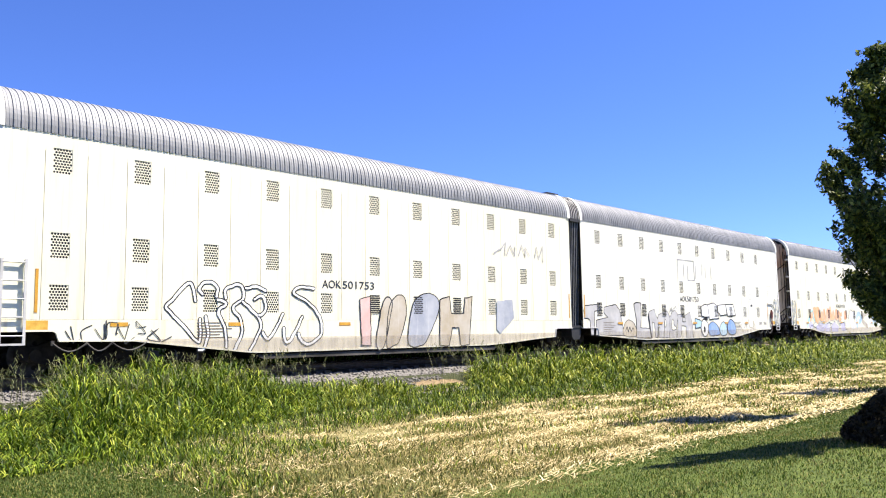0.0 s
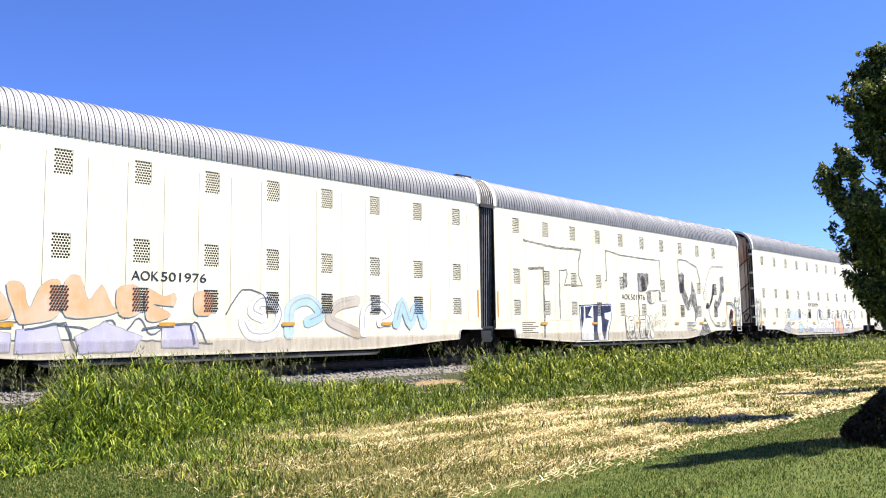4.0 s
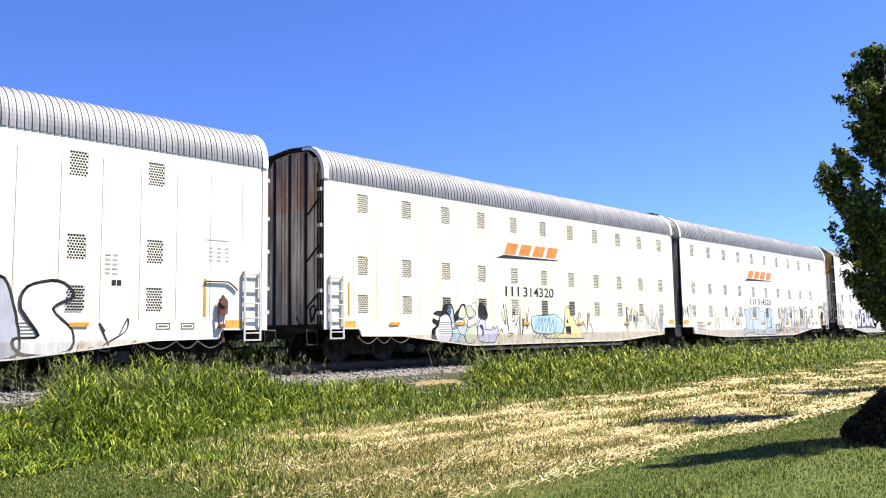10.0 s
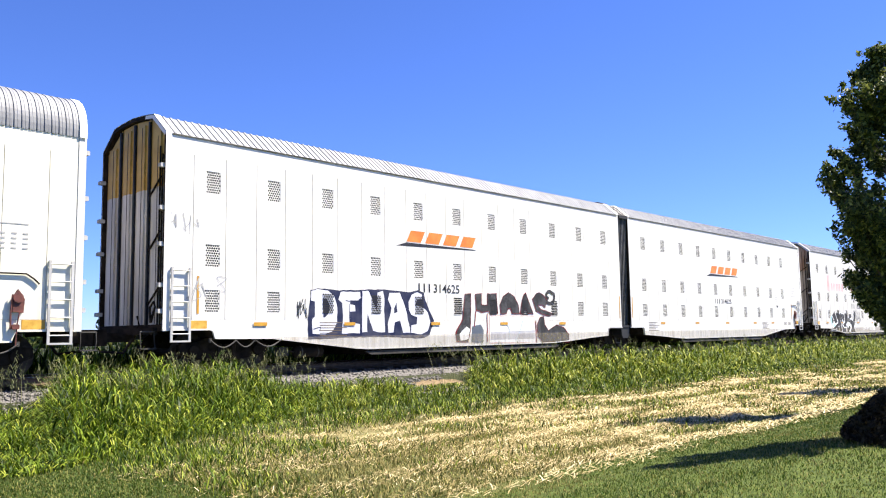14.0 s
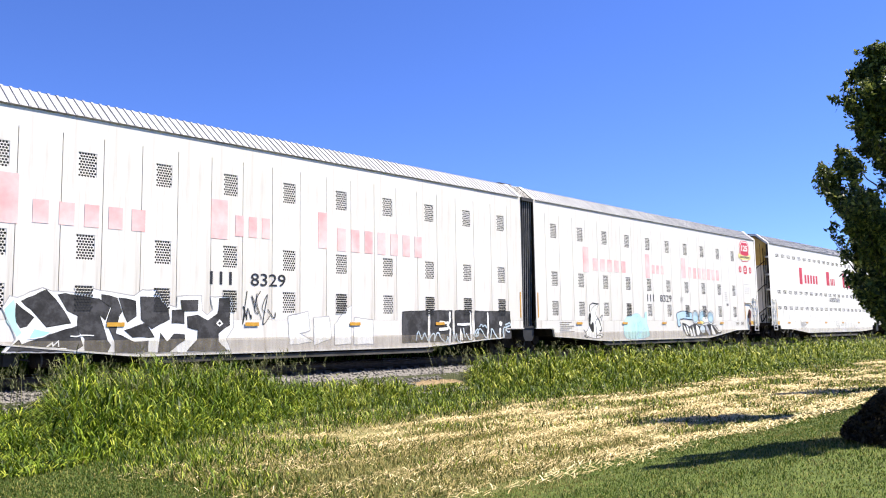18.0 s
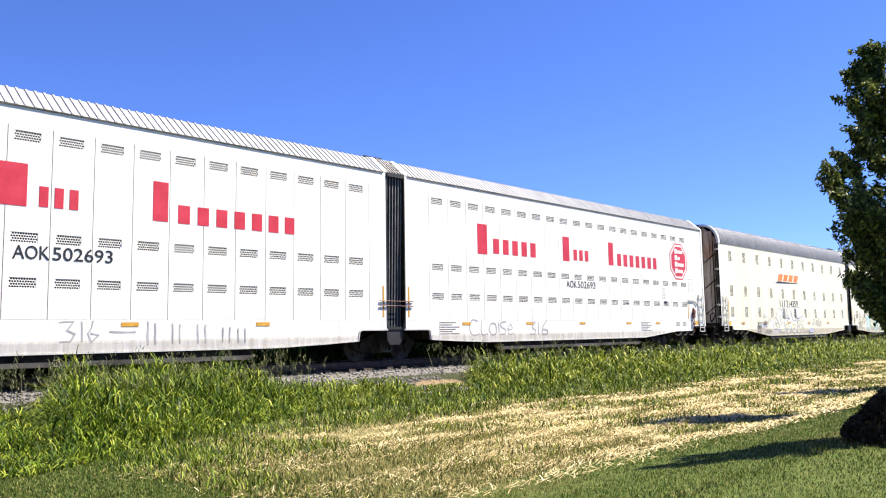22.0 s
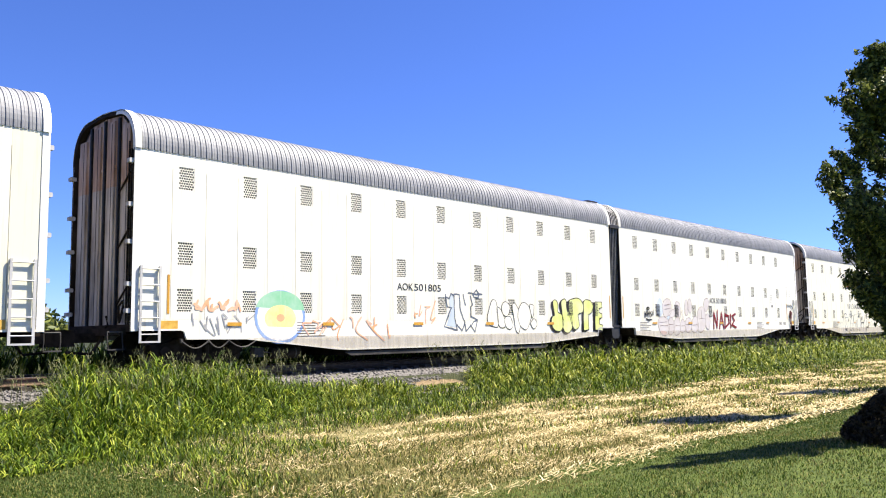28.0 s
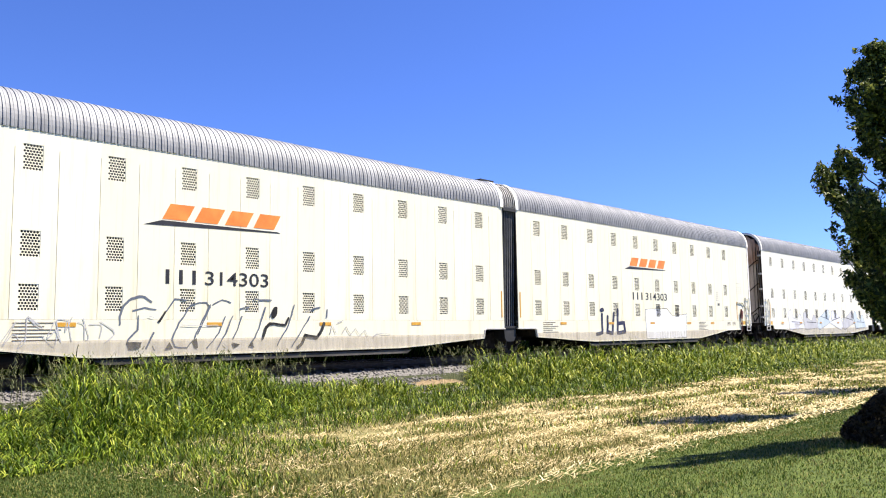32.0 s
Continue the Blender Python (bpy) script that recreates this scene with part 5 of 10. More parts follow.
def ribbon(g, pts, half, y, mat):
    """A flat painted stroke: one strip with mitred bends and rounded ends, rising a hair along its way."""
    pts = [p for k, p in enumerate(pts) if k == 0 or math.dist(p, pts[k - 1]) > 0.002]
    n = len(pts)
    if n < 2:
        return
    loop = n > 3 and math.dist(pts[0], pts[-1]) < 0.004
    rows = []
    for k, (x, z) in enumerate(pts):
        a = pts[k - 1] if k else (pts[-2] if loop else None)
        b = pts[k + 1] if k < n - 1 else (pts[1] if loop else None)
        d1 = Vector((x - a[0], z - a[1])).normalized() if a else None
        d2 = Vector((b[0] - x, b[1] - z)).normalized() if b else None
        d = (d1 + d2) if a and b else (d1 or d2)
        d = d.normalized() if d.length > 0.05 else d1
        grow = min(1.6, 1 / max(0.3, abs(d.dot(d1 or d2))))
        nx, nz = -d.y * half * grow, d.x * half * grow
        f = 0.75 + 0.5 * noise.noise((x * 3.1, z * 3.1, 0.5)) if half < 0.045 else 1.0
        f = max(0.55, f + 0.25) if half < 0.045 else 1.0
        rows.append(((x + nx * f, z + nz * f), (x - nx * f, z - nz * f)))
    if not loop:
        (x0, z0), (x1, z1) = pts[0], pts[1]
        d = Vector((x0 - x1, z0 - z1)).normalized() * half * 0.7
        m = Vector((-d.y, d.x)) * 0.75
        rows.insert(0, ((x0 + d.x - m.x, z0 + d.y - m.y), (x0 + d.x + m.x, z0 + d.y + m.y)))
        (x0, z0), (x1, z1) = pts[-1], pts[-2]
        d = Vector((x0 - x1, z0 - z1)).normalized() * half * 0.7
        m = Vector((-d.y, d.x)) * 0.75
        rows.append(((x0 + d.x + m.x, z0 + d.y + m.y), (x0 + d.x - m.x, z0 + d.y - m.y)))
    i, n = len(g.v), len(rows)
    for k, pair in enumerate(rows):
        g.v += [(p[0], y - 0.00025 * k / n, p[1]) for p in pair]
    for k in range(n - 1):
        g.f.append((i + 2 * k, i + 2 * k + 1, i + 2 * k + 3, i + 2 * k + 2))
        g.m.append(mat)


def shaken(pts, much):
    """A hand-drawn line: the path cut fine and set off a little."""
    out = []
    for (ax, az), (bx, bz) in zip(pts, pts[1:]):
        n = max(1, int(math.dist((ax, az), (bx, bz)) / 0.12))
        for k in range(n):
            x, z = lerp(ax, bx, k / n), lerp(az, bz, k / n)
            out.append((x + much * noise.noise((x * 7, z * 7, 1.7)), z + much * noise.noise((x * 7, z * 7, 9.2))))
    return out + [pts[-1]]


def piece(unit, s0, s1, z0, z1, n, fills, line, seed, fat, edge, style):
    """A row of fat sprayed shapes with an outline."""
    rng = random.Random(seed)
    fill = fills.split() or [unit["paint"]]
    mats = [line] + fill
    w, h = (s1 - s0) / n, z1 - z0
    y = -0.0045
    half = fat * h * 0.62
    for k in range(n):
        g = Geo()
        form = rng.choice(FORMS[style])
        tilt = rng.uniform(-0.08, 0.12)
        m = half + edge
        cell = max(w * 1.25 - 2 * m, 0.3 * w)
        lo, hi = z0 + m + rng.uniform(0, 0.05) * h, z1 - m - rng.uniform(0, 0.08) * h
        if hi < lo + 0.05:
            lo, hi = z0 + 0.3 * h, z1 - 0.3 * h
        flip = rng.random() < 0.4
        pts = [(s0 + k * w + (w - cell) / 2 + (1 - a if flip else a) * cell + tilt * (b - 0.5) * h, lerp(lo, hi, b)) for a, b in form]
        pts = smooth_line(pts) if style == "bubble" else pts
        y -= 0.0003
        if edge > 0:
            ribbon(g, pts, half + edge, y, 0)
            y -= 0.0004
        ribbon(g, pts, half, y, 1 + k % len(fill))
        y -= 0.0004
        # a second tone low in the shape and a thin inner line
        if edge > 0 and half > 0.1:
            y -= 0.0004
            ribbon(g, [(a + 0.15 * half, b + 0.35 * half) for a, b in pts[1:-1]], 0.018, y, 0)
            y -= 0.0004
        part("graffiti", g.mesh("graffiti", mats), unit, label="sprayed graffiti on the car side")
    if edge > 0 and fills:
        COVER[unit.name].append((s0, s1, z0, z1))


LAYER = defaultdict(lambda: -0.0045)


def points_of(text, rounded, closed):
    pts = [tuple(float(v) for v in q.split(",")) for q in text.split()]
    if rounded and closed:
        pts = smooth_line(pts[-2:] + pts + pts[:3], 4)[8:-8]
    elif rounded:
        pts = smooth_line(pts, 5)
    return pts


def blob(unit, fill, line, width, text, rounded):
    """One sprayed shape: a filled outline with a painted edge."""
    pts = points_of(text, rounded, True)
    pts = shaken(pts + pts[:1], 0.022)[:-1]
    g = Geo()
    y = LAYER[unit.name]
    g.face([(a, y, b) for a, b in pts], 0)
    mats = [fill or unit["paint"]]
    if line:
        mats.append(line)
        ribbon(g, pts + pts[:1], width * 0.55, y - 0.0003, 1)
    LAYER[unit.name] = y - 0.00015 - 0.00025 * bool(line)
    part("graffiti", g.mesh("graffiti", mats), unit, label="sprayed graffiti shape on the car side")
    if fill:
        xs, zs = [p[0] for p in pts], [p[1] for p in pts]
        COVER[unit.name].append((min(xs), max(xs), min(zs), max(zs)))


def stroke(unit, col, width, text, rounded, core):
    """One sprayed line, with a light core where the paint was drawn double."""
    pts = shaken(points_of(text, rounded, False), 0.03)
    g = Geo()
    y = LAYER[unit.name]
    ribbon(g, pts, width, y, 0)
    y -= 0.0004
    if core:
        ribbon(g, pts, width * 0.5, y, 1)
        y -= 0.0004
    LAYER[unit.name] = y
    part("graffiti_line", g.mesh("graffiti_line", [col] + ([core] if core else [])), unit, label="sprayed line on the car side")


def scrawl(unit, s0, s1, z0, z1, n, col, seed, width):
    """A thin sprayed scribble of loops."""
    rng = random.Random(seed)
    y = -0.0075
    for k in range(n):
        g = Geo()
        cx = lerp(s0, s1, (k + 0.5) / n)
        w = (s1 - s0) / n * 0.75
        pts = [(cx + rng.uniform(-w, w), rng.uniform(z0, z1)) for _ in range(rng.randint(3, 5))]
        line = smooth_line(pts, 6)
        ribbon(g, line, width, y, 0)
        y -= 0.0003
        part("graffiti_tag", g.mesh("graffiti_tag", [col]), unit, label="thin sprayed scribble")


def letter_bars(unit, s0, s1, z0, z1, n, mat):
    """Company lettering, kept as plain bars of its size and colour."""
    if n > 1:
        d = 0.17 * (z1 - z0)
        z0, z1 = z0 + d, z1 - d
    w = (s1 - s0) / n
    for k in range(n):
        g = Geo()
        a = s0 + (k + 0.5) * w
        b = 0.30 * w if n > 1 else 0.36 * w
        g.prism_xz([(a - b, z0), (a + b, z0), (a + b, z1), (a - b, z1)], -0.005, -0.001)
        part("lettering", g.mesh("lettering", [mat]), unit)


def car_number(unit, s0, s1, z0, z1, mark, digits):
    d = 0.05 * (z1 - z0)
    z0, z1 = z0 + d, z1 - d
    m = lerp(s0, s1, 0.38)
    if mark:
        split_part("lettering", text_mesh(mark, (m - s0) * 0.92, z1 - z0, "ink", 0.004, 0.002), unit, s0, -0.003, z0)
    else:
        for k in range(3):
            w = (m - s0) * 0.92 / 3
            g = Geo()
            g.prism_xz([(s0 + (k + 0.25) * w, z0), (s0 + (k + 0.52) * w, z0), (s0 + (k + 0.52) * w, z1), (s0 + (k + 0.25) * w, z1)], -0.005, -0.001)
            part("lettering", g.mesh("lettering", ["ink"]), unit)
    split_part("lettering", text_mesh(digits, (s1 - m) * (1.0 if len(digits) > 4 else 0.75), z1 - z0, "ink", 0.004, 0.002), unit, m if len(digits) > 4 else lerp(m, s1, 0.25), -0.003, z0)


def slant_emblem(unit, s0, s1, z0, z1):
    """Four slanting orange shapes over a black wedge."""
    d = 0.13 * (z1 - z0)
    z0, z1 = z0 + d, z1 - d
    h, w = z1 - z0, s1 - s0
    base = z0 + 0.30 * h
    lean = 0.55 * (z1 - base)
    cell = (w - lean - 0.10 * w) / 4
    for k in range(4):
        g = Geo()
        a = s0 + 0.10 * w + k * cell
        o = [(a + 0.06 * cell, base), (a + 0.82 * cell, base), (a + 0.82 * cell, z1), (a + 0.06 * cell, z1)]
        g.prism_xz([(x + lean * (z - base) / (z1 - base), z) for x, z in o], -0.005, -0.001)
        part("emblem", g.mesh("emblem", ["orange"]), unit, label="slanting orange emblem shape")
    g = Geo()
    g.prism_xz([(s0, z0), (s1 - 0.04 * w, z0 + 0.14 * h), (s1 - 0.06 * w, z0 + 0.20 * h), (s0 + 0.11 * w, z0 + 0.24 * h)], -0.005, -0.001)
    part("emblem_wedge", g.mesh("emblem_wedge", ["ink"]), unit, label="black wedge under the emblem")


def octagon_emblem(unit, s0, s1, z0, z1):
    cx, cz, r = (s0 + s1) / 2, (z0 + z1) / 2, min(s1 - s0, z1 - z0) / 2
    for name, f, mat, y in (("emblem_border", 1.0, "red", -0.004), ("emblem_ring", 0.93, "fresh", -0.007), ("emblem_field", 0.82, "red", -0.010)):
        g = Geo()
        R = r * f / math.cos(math.pi / 8)
        g.prism_xz([(cx + R * math.cos(math.pi / 8 + k * math.pi / 4), cz + R * math.sin(math.pi / 8 + k * math.pi / 4)) for k in range(8)], y, y + 0.003)
        part(name, g.mesh(name, [mat]), unit)
    for k in range(4):
        g = Geo()
        z = cz + r * (0.48 - 0.36 * k)
        g.prism_xz([(cx - 0.44 * r, z - 0.05 * r), (cx - 0.14 * r, z - 0.05 * r), (cx - 0.14 * r, z + 0.22 * r), (cx - 0.44 * r, z + 0.22 * r)], -0.013, -0.0101)
        e = (0.52, 0.16, 0.60, 0.48)[k]
        g.prism_xz([(cx - 0.10 * r, z - 0.03 * r), (cx + e * r, z - 0.03 * r), (cx + e * r, z + 0.15 * r), (cx - 0.10 * r, z + 0.15 * r)], -0.013, -0.0101)
        part("emblem_bar", g.mesh("emblem_bar", ["fresh"]), unit)


def octagon(cx, cz, rx, rz, cut=0.42):
    """An upright octagon outline with cut corners."""
    return [(cx + rx * a, cz + rz * b) for a, b in ((-1, -1 + cut), (-1 + cut, -1), (1 - cut, -1), (1, -1 + cut), (1, 1 - cut), (1 - cut, 1), (-1 + cut, 1), (-1, 1 - cut))]


def anniversary_emblem(unit, s0, s1, z0, z1):
    """A red octagon with a number, a yellow ribbon across it and three small red emblems below."""
    w, h = s1 - s0, z1 - z0
    cx, cz, rx, rz = (s0 + s1) / 2, z0 + 0.70 * h, 0.40 * w, 0.30 * h
    for name, f, mat, y in (("emblem_border", 1.0, "red", -0.004), ("emblem_ring", 0.93, "fresh", -0.007), ("emblem_field", 0.83, "red", -0.010)):
        g = Geo()
        g.prism_xz(octagon(cx, cz, rx * f, rz * f), y, y + 0.003)
        part(name, g.mesh(name, [mat]), unit)
    split_part("emblem_numeral", text_mesh("125", 1.30 * rx, 0.17 * h, "fresh", 0.03, 0.002), unit, cx - 0.65 * rx, -0.0105, z0 + 0.70 * h)
    g = Geo()
    n = 12
    low = [(s0 + w * k / n, z0 + 0.50 * h - 0.05 * h * math.sin(math.pi * k / n)) for k in range(n + 1)]
    g.prism_xz(low + [(a, b + 0.125 * h) for a, b in reversed(low)], -0.014, -0.0105)
    part("emblem_band", g.mesh("emblem_band", ["g_yellow"]), unit, label="yellow emblem ribbon")
    split_part("emblem_lettering", text_mesh("ANNIVERSARY", 0.86 * w, 0.075 * h, "ink", 0.01, 0.002), unit, s0 + 0.07 * w, -0.0145, z0 + 0.495 * h)
    for k in range(3):
        g = Geo()
        c, r = s0 + w * (0.09 + 0.41 * k), (0.10, 0.14, 0.10)[k] * w
        zc = z0 + 0.17 * h
        g.prism_xz(octagon(c, zc, r, r), -0.005, -0.001)
        part("emblem_badge", g.mesh("emblem_badge", ["red"]), unit)
        for j in range(3):
            g = Geo()
            z = zc + r * (0.42 - 0.42 * j)
            g.prism_xz([(c - 0.55 * r, z - 0.09 * r), (c + (0.5, 0.25, 0.5)[j] * r, z - 0.09 * r), (c + (0.5, 0.25, 0.5)[j] * r, z + 0.11 * r), (c - 0.55 * r, z + 0.11 * r)], -0.008, -0.0051)
            part("emblem_bar", g.mesh("emblem_bar", ["fresh"]), unit)


def round_mural(unit, s0, s1, z0, z1):
    """A round sprayed shape: green cap, white field, blue ring and yellow spots."""
    cx, cz, rx, rz = (s0 + s1) / 2, (z0 + z1) / 2 - 0.05, (s1 - s0) / 2, (z1 - z0) / 2
    g = Geo()

    def oval(x, z, a, b, y, mat, t0=0.0, t1=2 * math.pi):
        g.face([(x + a * math.cos(t), y, z + b * math.sin(t)) for t in (lerp(t0, t1, k / 22) for k in range(22))], mat)
    oval(cx, cz, rx, rz, -0.0040, 1)
    oval(cx, cz, rx * 0.90, rz * 0.88, -0.0046, 0)
    oval(cx, cz + 0.25 * rz, rx * 0.95, rz * 0.72, -0.0052, 2, 0, math.pi)
    oval(cx, cz - 0.05 * rz, rx * 0.62, rz * 0.5, -0.0058, 3)
    oval(cx, cz - 0.35 * rz, rx * 0.5, rz * 0.28, -0.0064, 0, math.pi, 2 * math.pi)
    oval(cx, cz - 0.02, rx * 0.16, rz * 0.14, -0.0070, 4)
    part("graffiti", g.mesh("graffiti", ["g_white", "g_blue", "g_green", "g_yellow", "g_orange"]), unit, label="round painted shape in green, yellow, white and blue")


# ================= the train =================
def decorate(u):
    """Lettering, emblems and spray paint, car by car."""
    stroke(u[1], "g_slate", 0.058, "4.48,1.62 4.43,1.95 4.30,2.05 3.83,1.60 3.79,1.44 4.10,1.15 4.54,0.71 4.63,0.78 4.62,1.22", 1, "g_white")
    stroke(u[1], "g_slate", 0.058, "4.67,1.79 4.58,1.95 4.77,2.09 5.00,2.07 5.10,1.93 5.05,1.76", 1, "g_white")
    stroke(u[1], "g_slate", 0.058, "4.77,1.28 4.84,0.88 4.75,0.55 4.60,0.49", 1, "g_white")
    stroke(u[1], "g_slate", 0.058, "5.07,1.69 5.32,1.59 5.11,1.40 5.30,1.01 5.34,0.54", 1, "g_white")
    stroke(u[1], "g_slate", 0.058, "5.32,1.73 5.29,1.91 5.55,2.05 5.77,2.02 5.80,1.71 5.51,1.50 5.73,1.22 5.78,0.87 5.57,0.46", 1, "g_white")
    stroke(u[1], "g_slate", 0.058, "5.80,1.64 6.22,1.29 6.34,1.01 6.01,0.45", 1, "g_white")
    stroke(u[1], "g_slate", 0.058, "5.88,1.99 6.21,2.03 6.47,1.94", 1, "g_white")
    stroke(u[1], "g_slate", 0.058, "6.13,1.72 6.38,1.79 6.47,1.44 6.27,1.32", 1, "g_white")
    stroke(u[1], "g_slate", 0.058, "7.00,1.37 6.82,1.01 6.56,0.72 6.39,0.89", 1, "g_white")
    stroke(u[1], "g_slate", 0.058, "8.01,2.03 7.54,2.07 7.35,1.89 7.82,1.67 8.20,1.30 8.26,0.85 7.91,0.58 7.63,0.63 7.50,0.85", 1, "g_white")
    stroke(u[1], "g_slate", 0.058, "7.63,1.30 7.27,0.71 7.09,0.64 7.03,1.00", 1, "g_white")
    blob(u[1], "g_pink", "g_slate", 0.032, "9.64,1.79 10.05,1.88 10.06,0.48 9.71,0.48", 0)
    blob(u[1], "g_tan", "g_slate", 0.032, "10.27,0.47 10.41,1.31 10.60,1.81 10.83,1.84 10.89,1.56 10.58,0.46", 1)
    blob(u[1], "g_tan", "g_slate", 0.032, "10.67,0.46 10.78,1.56 11.13,1.93 11.43,1.86 11.47,1.32 11.20,0.62 10.95,0.46", 1)
    blob(u[1], "g_silver", "g_slate", 0.032, "11.55,0.51 11.71,1.49 12.01,1.92 12.51,2.02 12.89,1.85 12.88,1.41 12.41,0.67 12.11,0.43", 1)
    blob(u[1], "g_tan", "g_slate", 0.032, "12.97,1.85 13.42,1.95 13.49,1.42 14.09,1.42 14.16,1.91 14.52,1.98 14.34,0.42 13.92,0.39 13.85,0.97 13.53,0.97 13.38,0.40 12.94,0.41", 0)
    stroke(u[1], "g_grey", 0.02, "15.70,3.47 16.12,3.66 16.37,3.90 16.30,3.42", 0, "")
    stroke(u[1], "g_grey", 0.02, "16.41,3.47 16.62,3.80 16.85,3.44 16.88,3.78", 0, "")
    stroke(u[1], "g_grey", 0.02, "17.08,3.46 17.27,3.86 17.50,3.42 17.46,3.80 17.71,3.51", 0, "")
    stroke(u[1], "g_grey", 0.02, "18.03,3.43 18.14,3.86 18.28,3.42 18.53,3.90 18.53,3.32", 0, "")
    blob(u[1], "g_silver", "", 0, "15.81,1.85 16.66,1.92 16.74,1.28 15.97,0.77 15.76,0.90", 0)
    scrawl(u[1], 1.55, 3.85, 0.66, 1.21, 9, "g_slate", 4, 0.01)
    car_number(u[1], 8.30, 10.20, 2.06, 2.30, "AOK", "501753")
    car_number(u[2], 8.18, 10.09, 2.07, 2.35, "AOK", "501753")
    blob(u[2], "g_ash", "g_slate", 0.035, "0.11,1.59 0.19,1.78 1.26,1.85 1.34,1.61 0.87,1.56 0.78,0.63 0.57,0.63 0.53,1.21 0.37,1.28 0.15,1.28", 0)
    blob(u[2], "g_ash", "g_slate", 0.035, "1.59,1.73 2.47,1.85 2.77,1.64 2.96,1.07 3.10,0.59 0.93,0.62 0.98,1.21 1.51,1.29 1.84,1.33 1.56,1.50", 0)
    blob(u[2], "g_tan", "g_slate", 0.03, "3.05,0.59 3.12,1.03 3.47,1.22 3.92,1.07 4.14,0.57", 1)
    stroke(u[2], "g_slate", 0.02, "3.18,0.79 3.33,0.93 3.41,0.76 3.55,0.93 3.66,0.76 3.80,0.90 3.88,0.78", 1, "")
    blob(u[2], "g_ash", "g_slate", 0.04, "3.96,1.90 4.12,1.96 4.53,1.95 4.54,1.44 4.45,0.90 5.27,0.86 5.33,0.45 4.09,0.47 4.12,1.27 4.07,1.44 3.99,1.72", 0)
    blob(u[2], "g_ash", "g_slate", 0.022, "5.13,1.45 5.21,1.57 5.71,1.72 5.84,1.40 5.96,1.30 6.04,1.46 6.57,1.60 6.64,1.28 6.56,0.77 6.48,0.44 6.06,0.46 6.13,0.90 6.02,1.03 5.96,0.46 5.74,0.46 5.66,1.09 5.51,1.15 5.49,0.50 5.33,0.48 5.27,0.91", 0)
    blob(u[2], "g_ash", "g_slate", 0.022, "6.57,1.58 6.84,1.65 7.01,1.51 7.11,1.33 7.07,0.76 7.01,0.43 6.48,0.44 6.58,0.77", 0)
    blob(u[2], "g_ash", "g_slate", 0.022, "7.13,1.35 7.30,1.57 7.59,1.68 7.83,1.55 7.89,1.34 7.72,0.88 7.70,0.41 7.01,0.43 7.08,0.76", 0)
    blob(u[2], "g_ash", "g_slate", 0.022, "7.89,1.49 8.47,1.49 8.52,1.43 9.12,1.60 9.32,1.01 9.38,0.40 8.64,0.41 8.67,0.94 8.25,0.97 8.10,0.41 7.73,0.41 7.84,0.88 7.89,1.28", 0)
    stroke(u[2], "g_slate", 0.05, "5.16,1.45 5.27,0.91 5.34,0.49", 0, "")
    stroke(u[2], "g_slate", 0.045, "6.00,0.90 5.93,0.47", 0, "")
    blob(u[2], "", "g_slate", 0.022, "6.72,1.25 6.77,1.09 6.68,0.92 6.61,0.96 6.64,1.20 6.72,1.25", 1)
    blob(u[2], "", "g_slate", 0.022, "7.25,1.05 7.34,1.26 7.45,1.20 7.47,1.02 7.72,0.88 7.63,0.81 7.31,0.78 7.25,1.05", 1)
    stroke(u[2], "g_slate", 0.02, "8.32,1.34 8.60,1.38 8.60,1.15 8.29,1.15 8.32,1.34", 0, "")
    blob(u[2], "g_black", "", 0, "10.60,1.40 10.97,1.42 10.97,1.24 10.63,1.22", 0)
    stroke(u[2], "g_grey", 0.018, "8.08,4.05 8.09,3.06", 0, "")
    stroke(u[2], "g_grey", 0.018, "8.05,4.02 9.74,4.03 9.75,3.11 9.10,3.10 9.09,3.78", 0, "")
    stroke(u[2], "g_grey", 0.018, "8.68,3.81 8.69,3.10", 0, "")
    stroke(u[2], "g_grey", 0.018, "9.92,3.86 9.89,3.19", 0, "")
    stroke(u[2], "g_grey", 0.018, "10.59,3.92 10.57,3.31", 0, "")
    stroke(u[2], "g_grey", 0.018, "10.96,3.80 10.97,3.27", 0, "")
    stroke(u[2], "g_grey", 0.018, "11.61,3.86 11.60,3.23", 0, "")
    scrawl(u[2], 14.78, 16.68, 0.63, 1.32, 5, "g_tan", 10, 0.018)
    blob(u[2], "g_white", "g_black", 0.04, "10.32,1.88 10.65,1.98 11.06,1.96 11.16,1.38 10.36,1.40", 0)
    blob(u[2], "g_white", "g_black", 0.04, "11.02,1.98 11.74,2.07 12.04,1.93 12.24,1.31 11.18,1.27", 0)
    blob(u[2], "g_white", "g_black", 0.04, "12.14,1.96 13.09,2.02 13.19,1.50 12.45,1.46 12.20,1.62", 0)
    blob(u[2], "g_white", "g_black", 0.04, "13.09,2.02 13.98,2.04 14.25,1.48 13.30,1.44", 0)
    blob(u[2], "g_sky", "g_black", 0.04, "9.62,1.32 10.33,1.18 10.24,0.89 9.63,0.84", 0)
    blob(u[2], "g_white", "g_black", 0.05, "10.24,1.00 10.51,1.27 10.97,1.07 10.97,0.63 10.60,0.44 10.29,0.64", 1)
    blob(u[2], "g_black", "", 0, "10.47,0.86 10.64,0.93 10.69,0.71 10.51,0.64", 1)
    blob(u[2], "g_blue", "g_black", 0.035, "11.03,0.93 11.45,1.15 12.04,0.96 12.28,0.56 11.84,0.50 11.16,0.52", 1)
    blob(u[2], "g_sky", "g_black", 0.035, "12.28,0.84 12.66,1.15 13.04,0.99 13.08,0.54 12.44,0.49", 1)
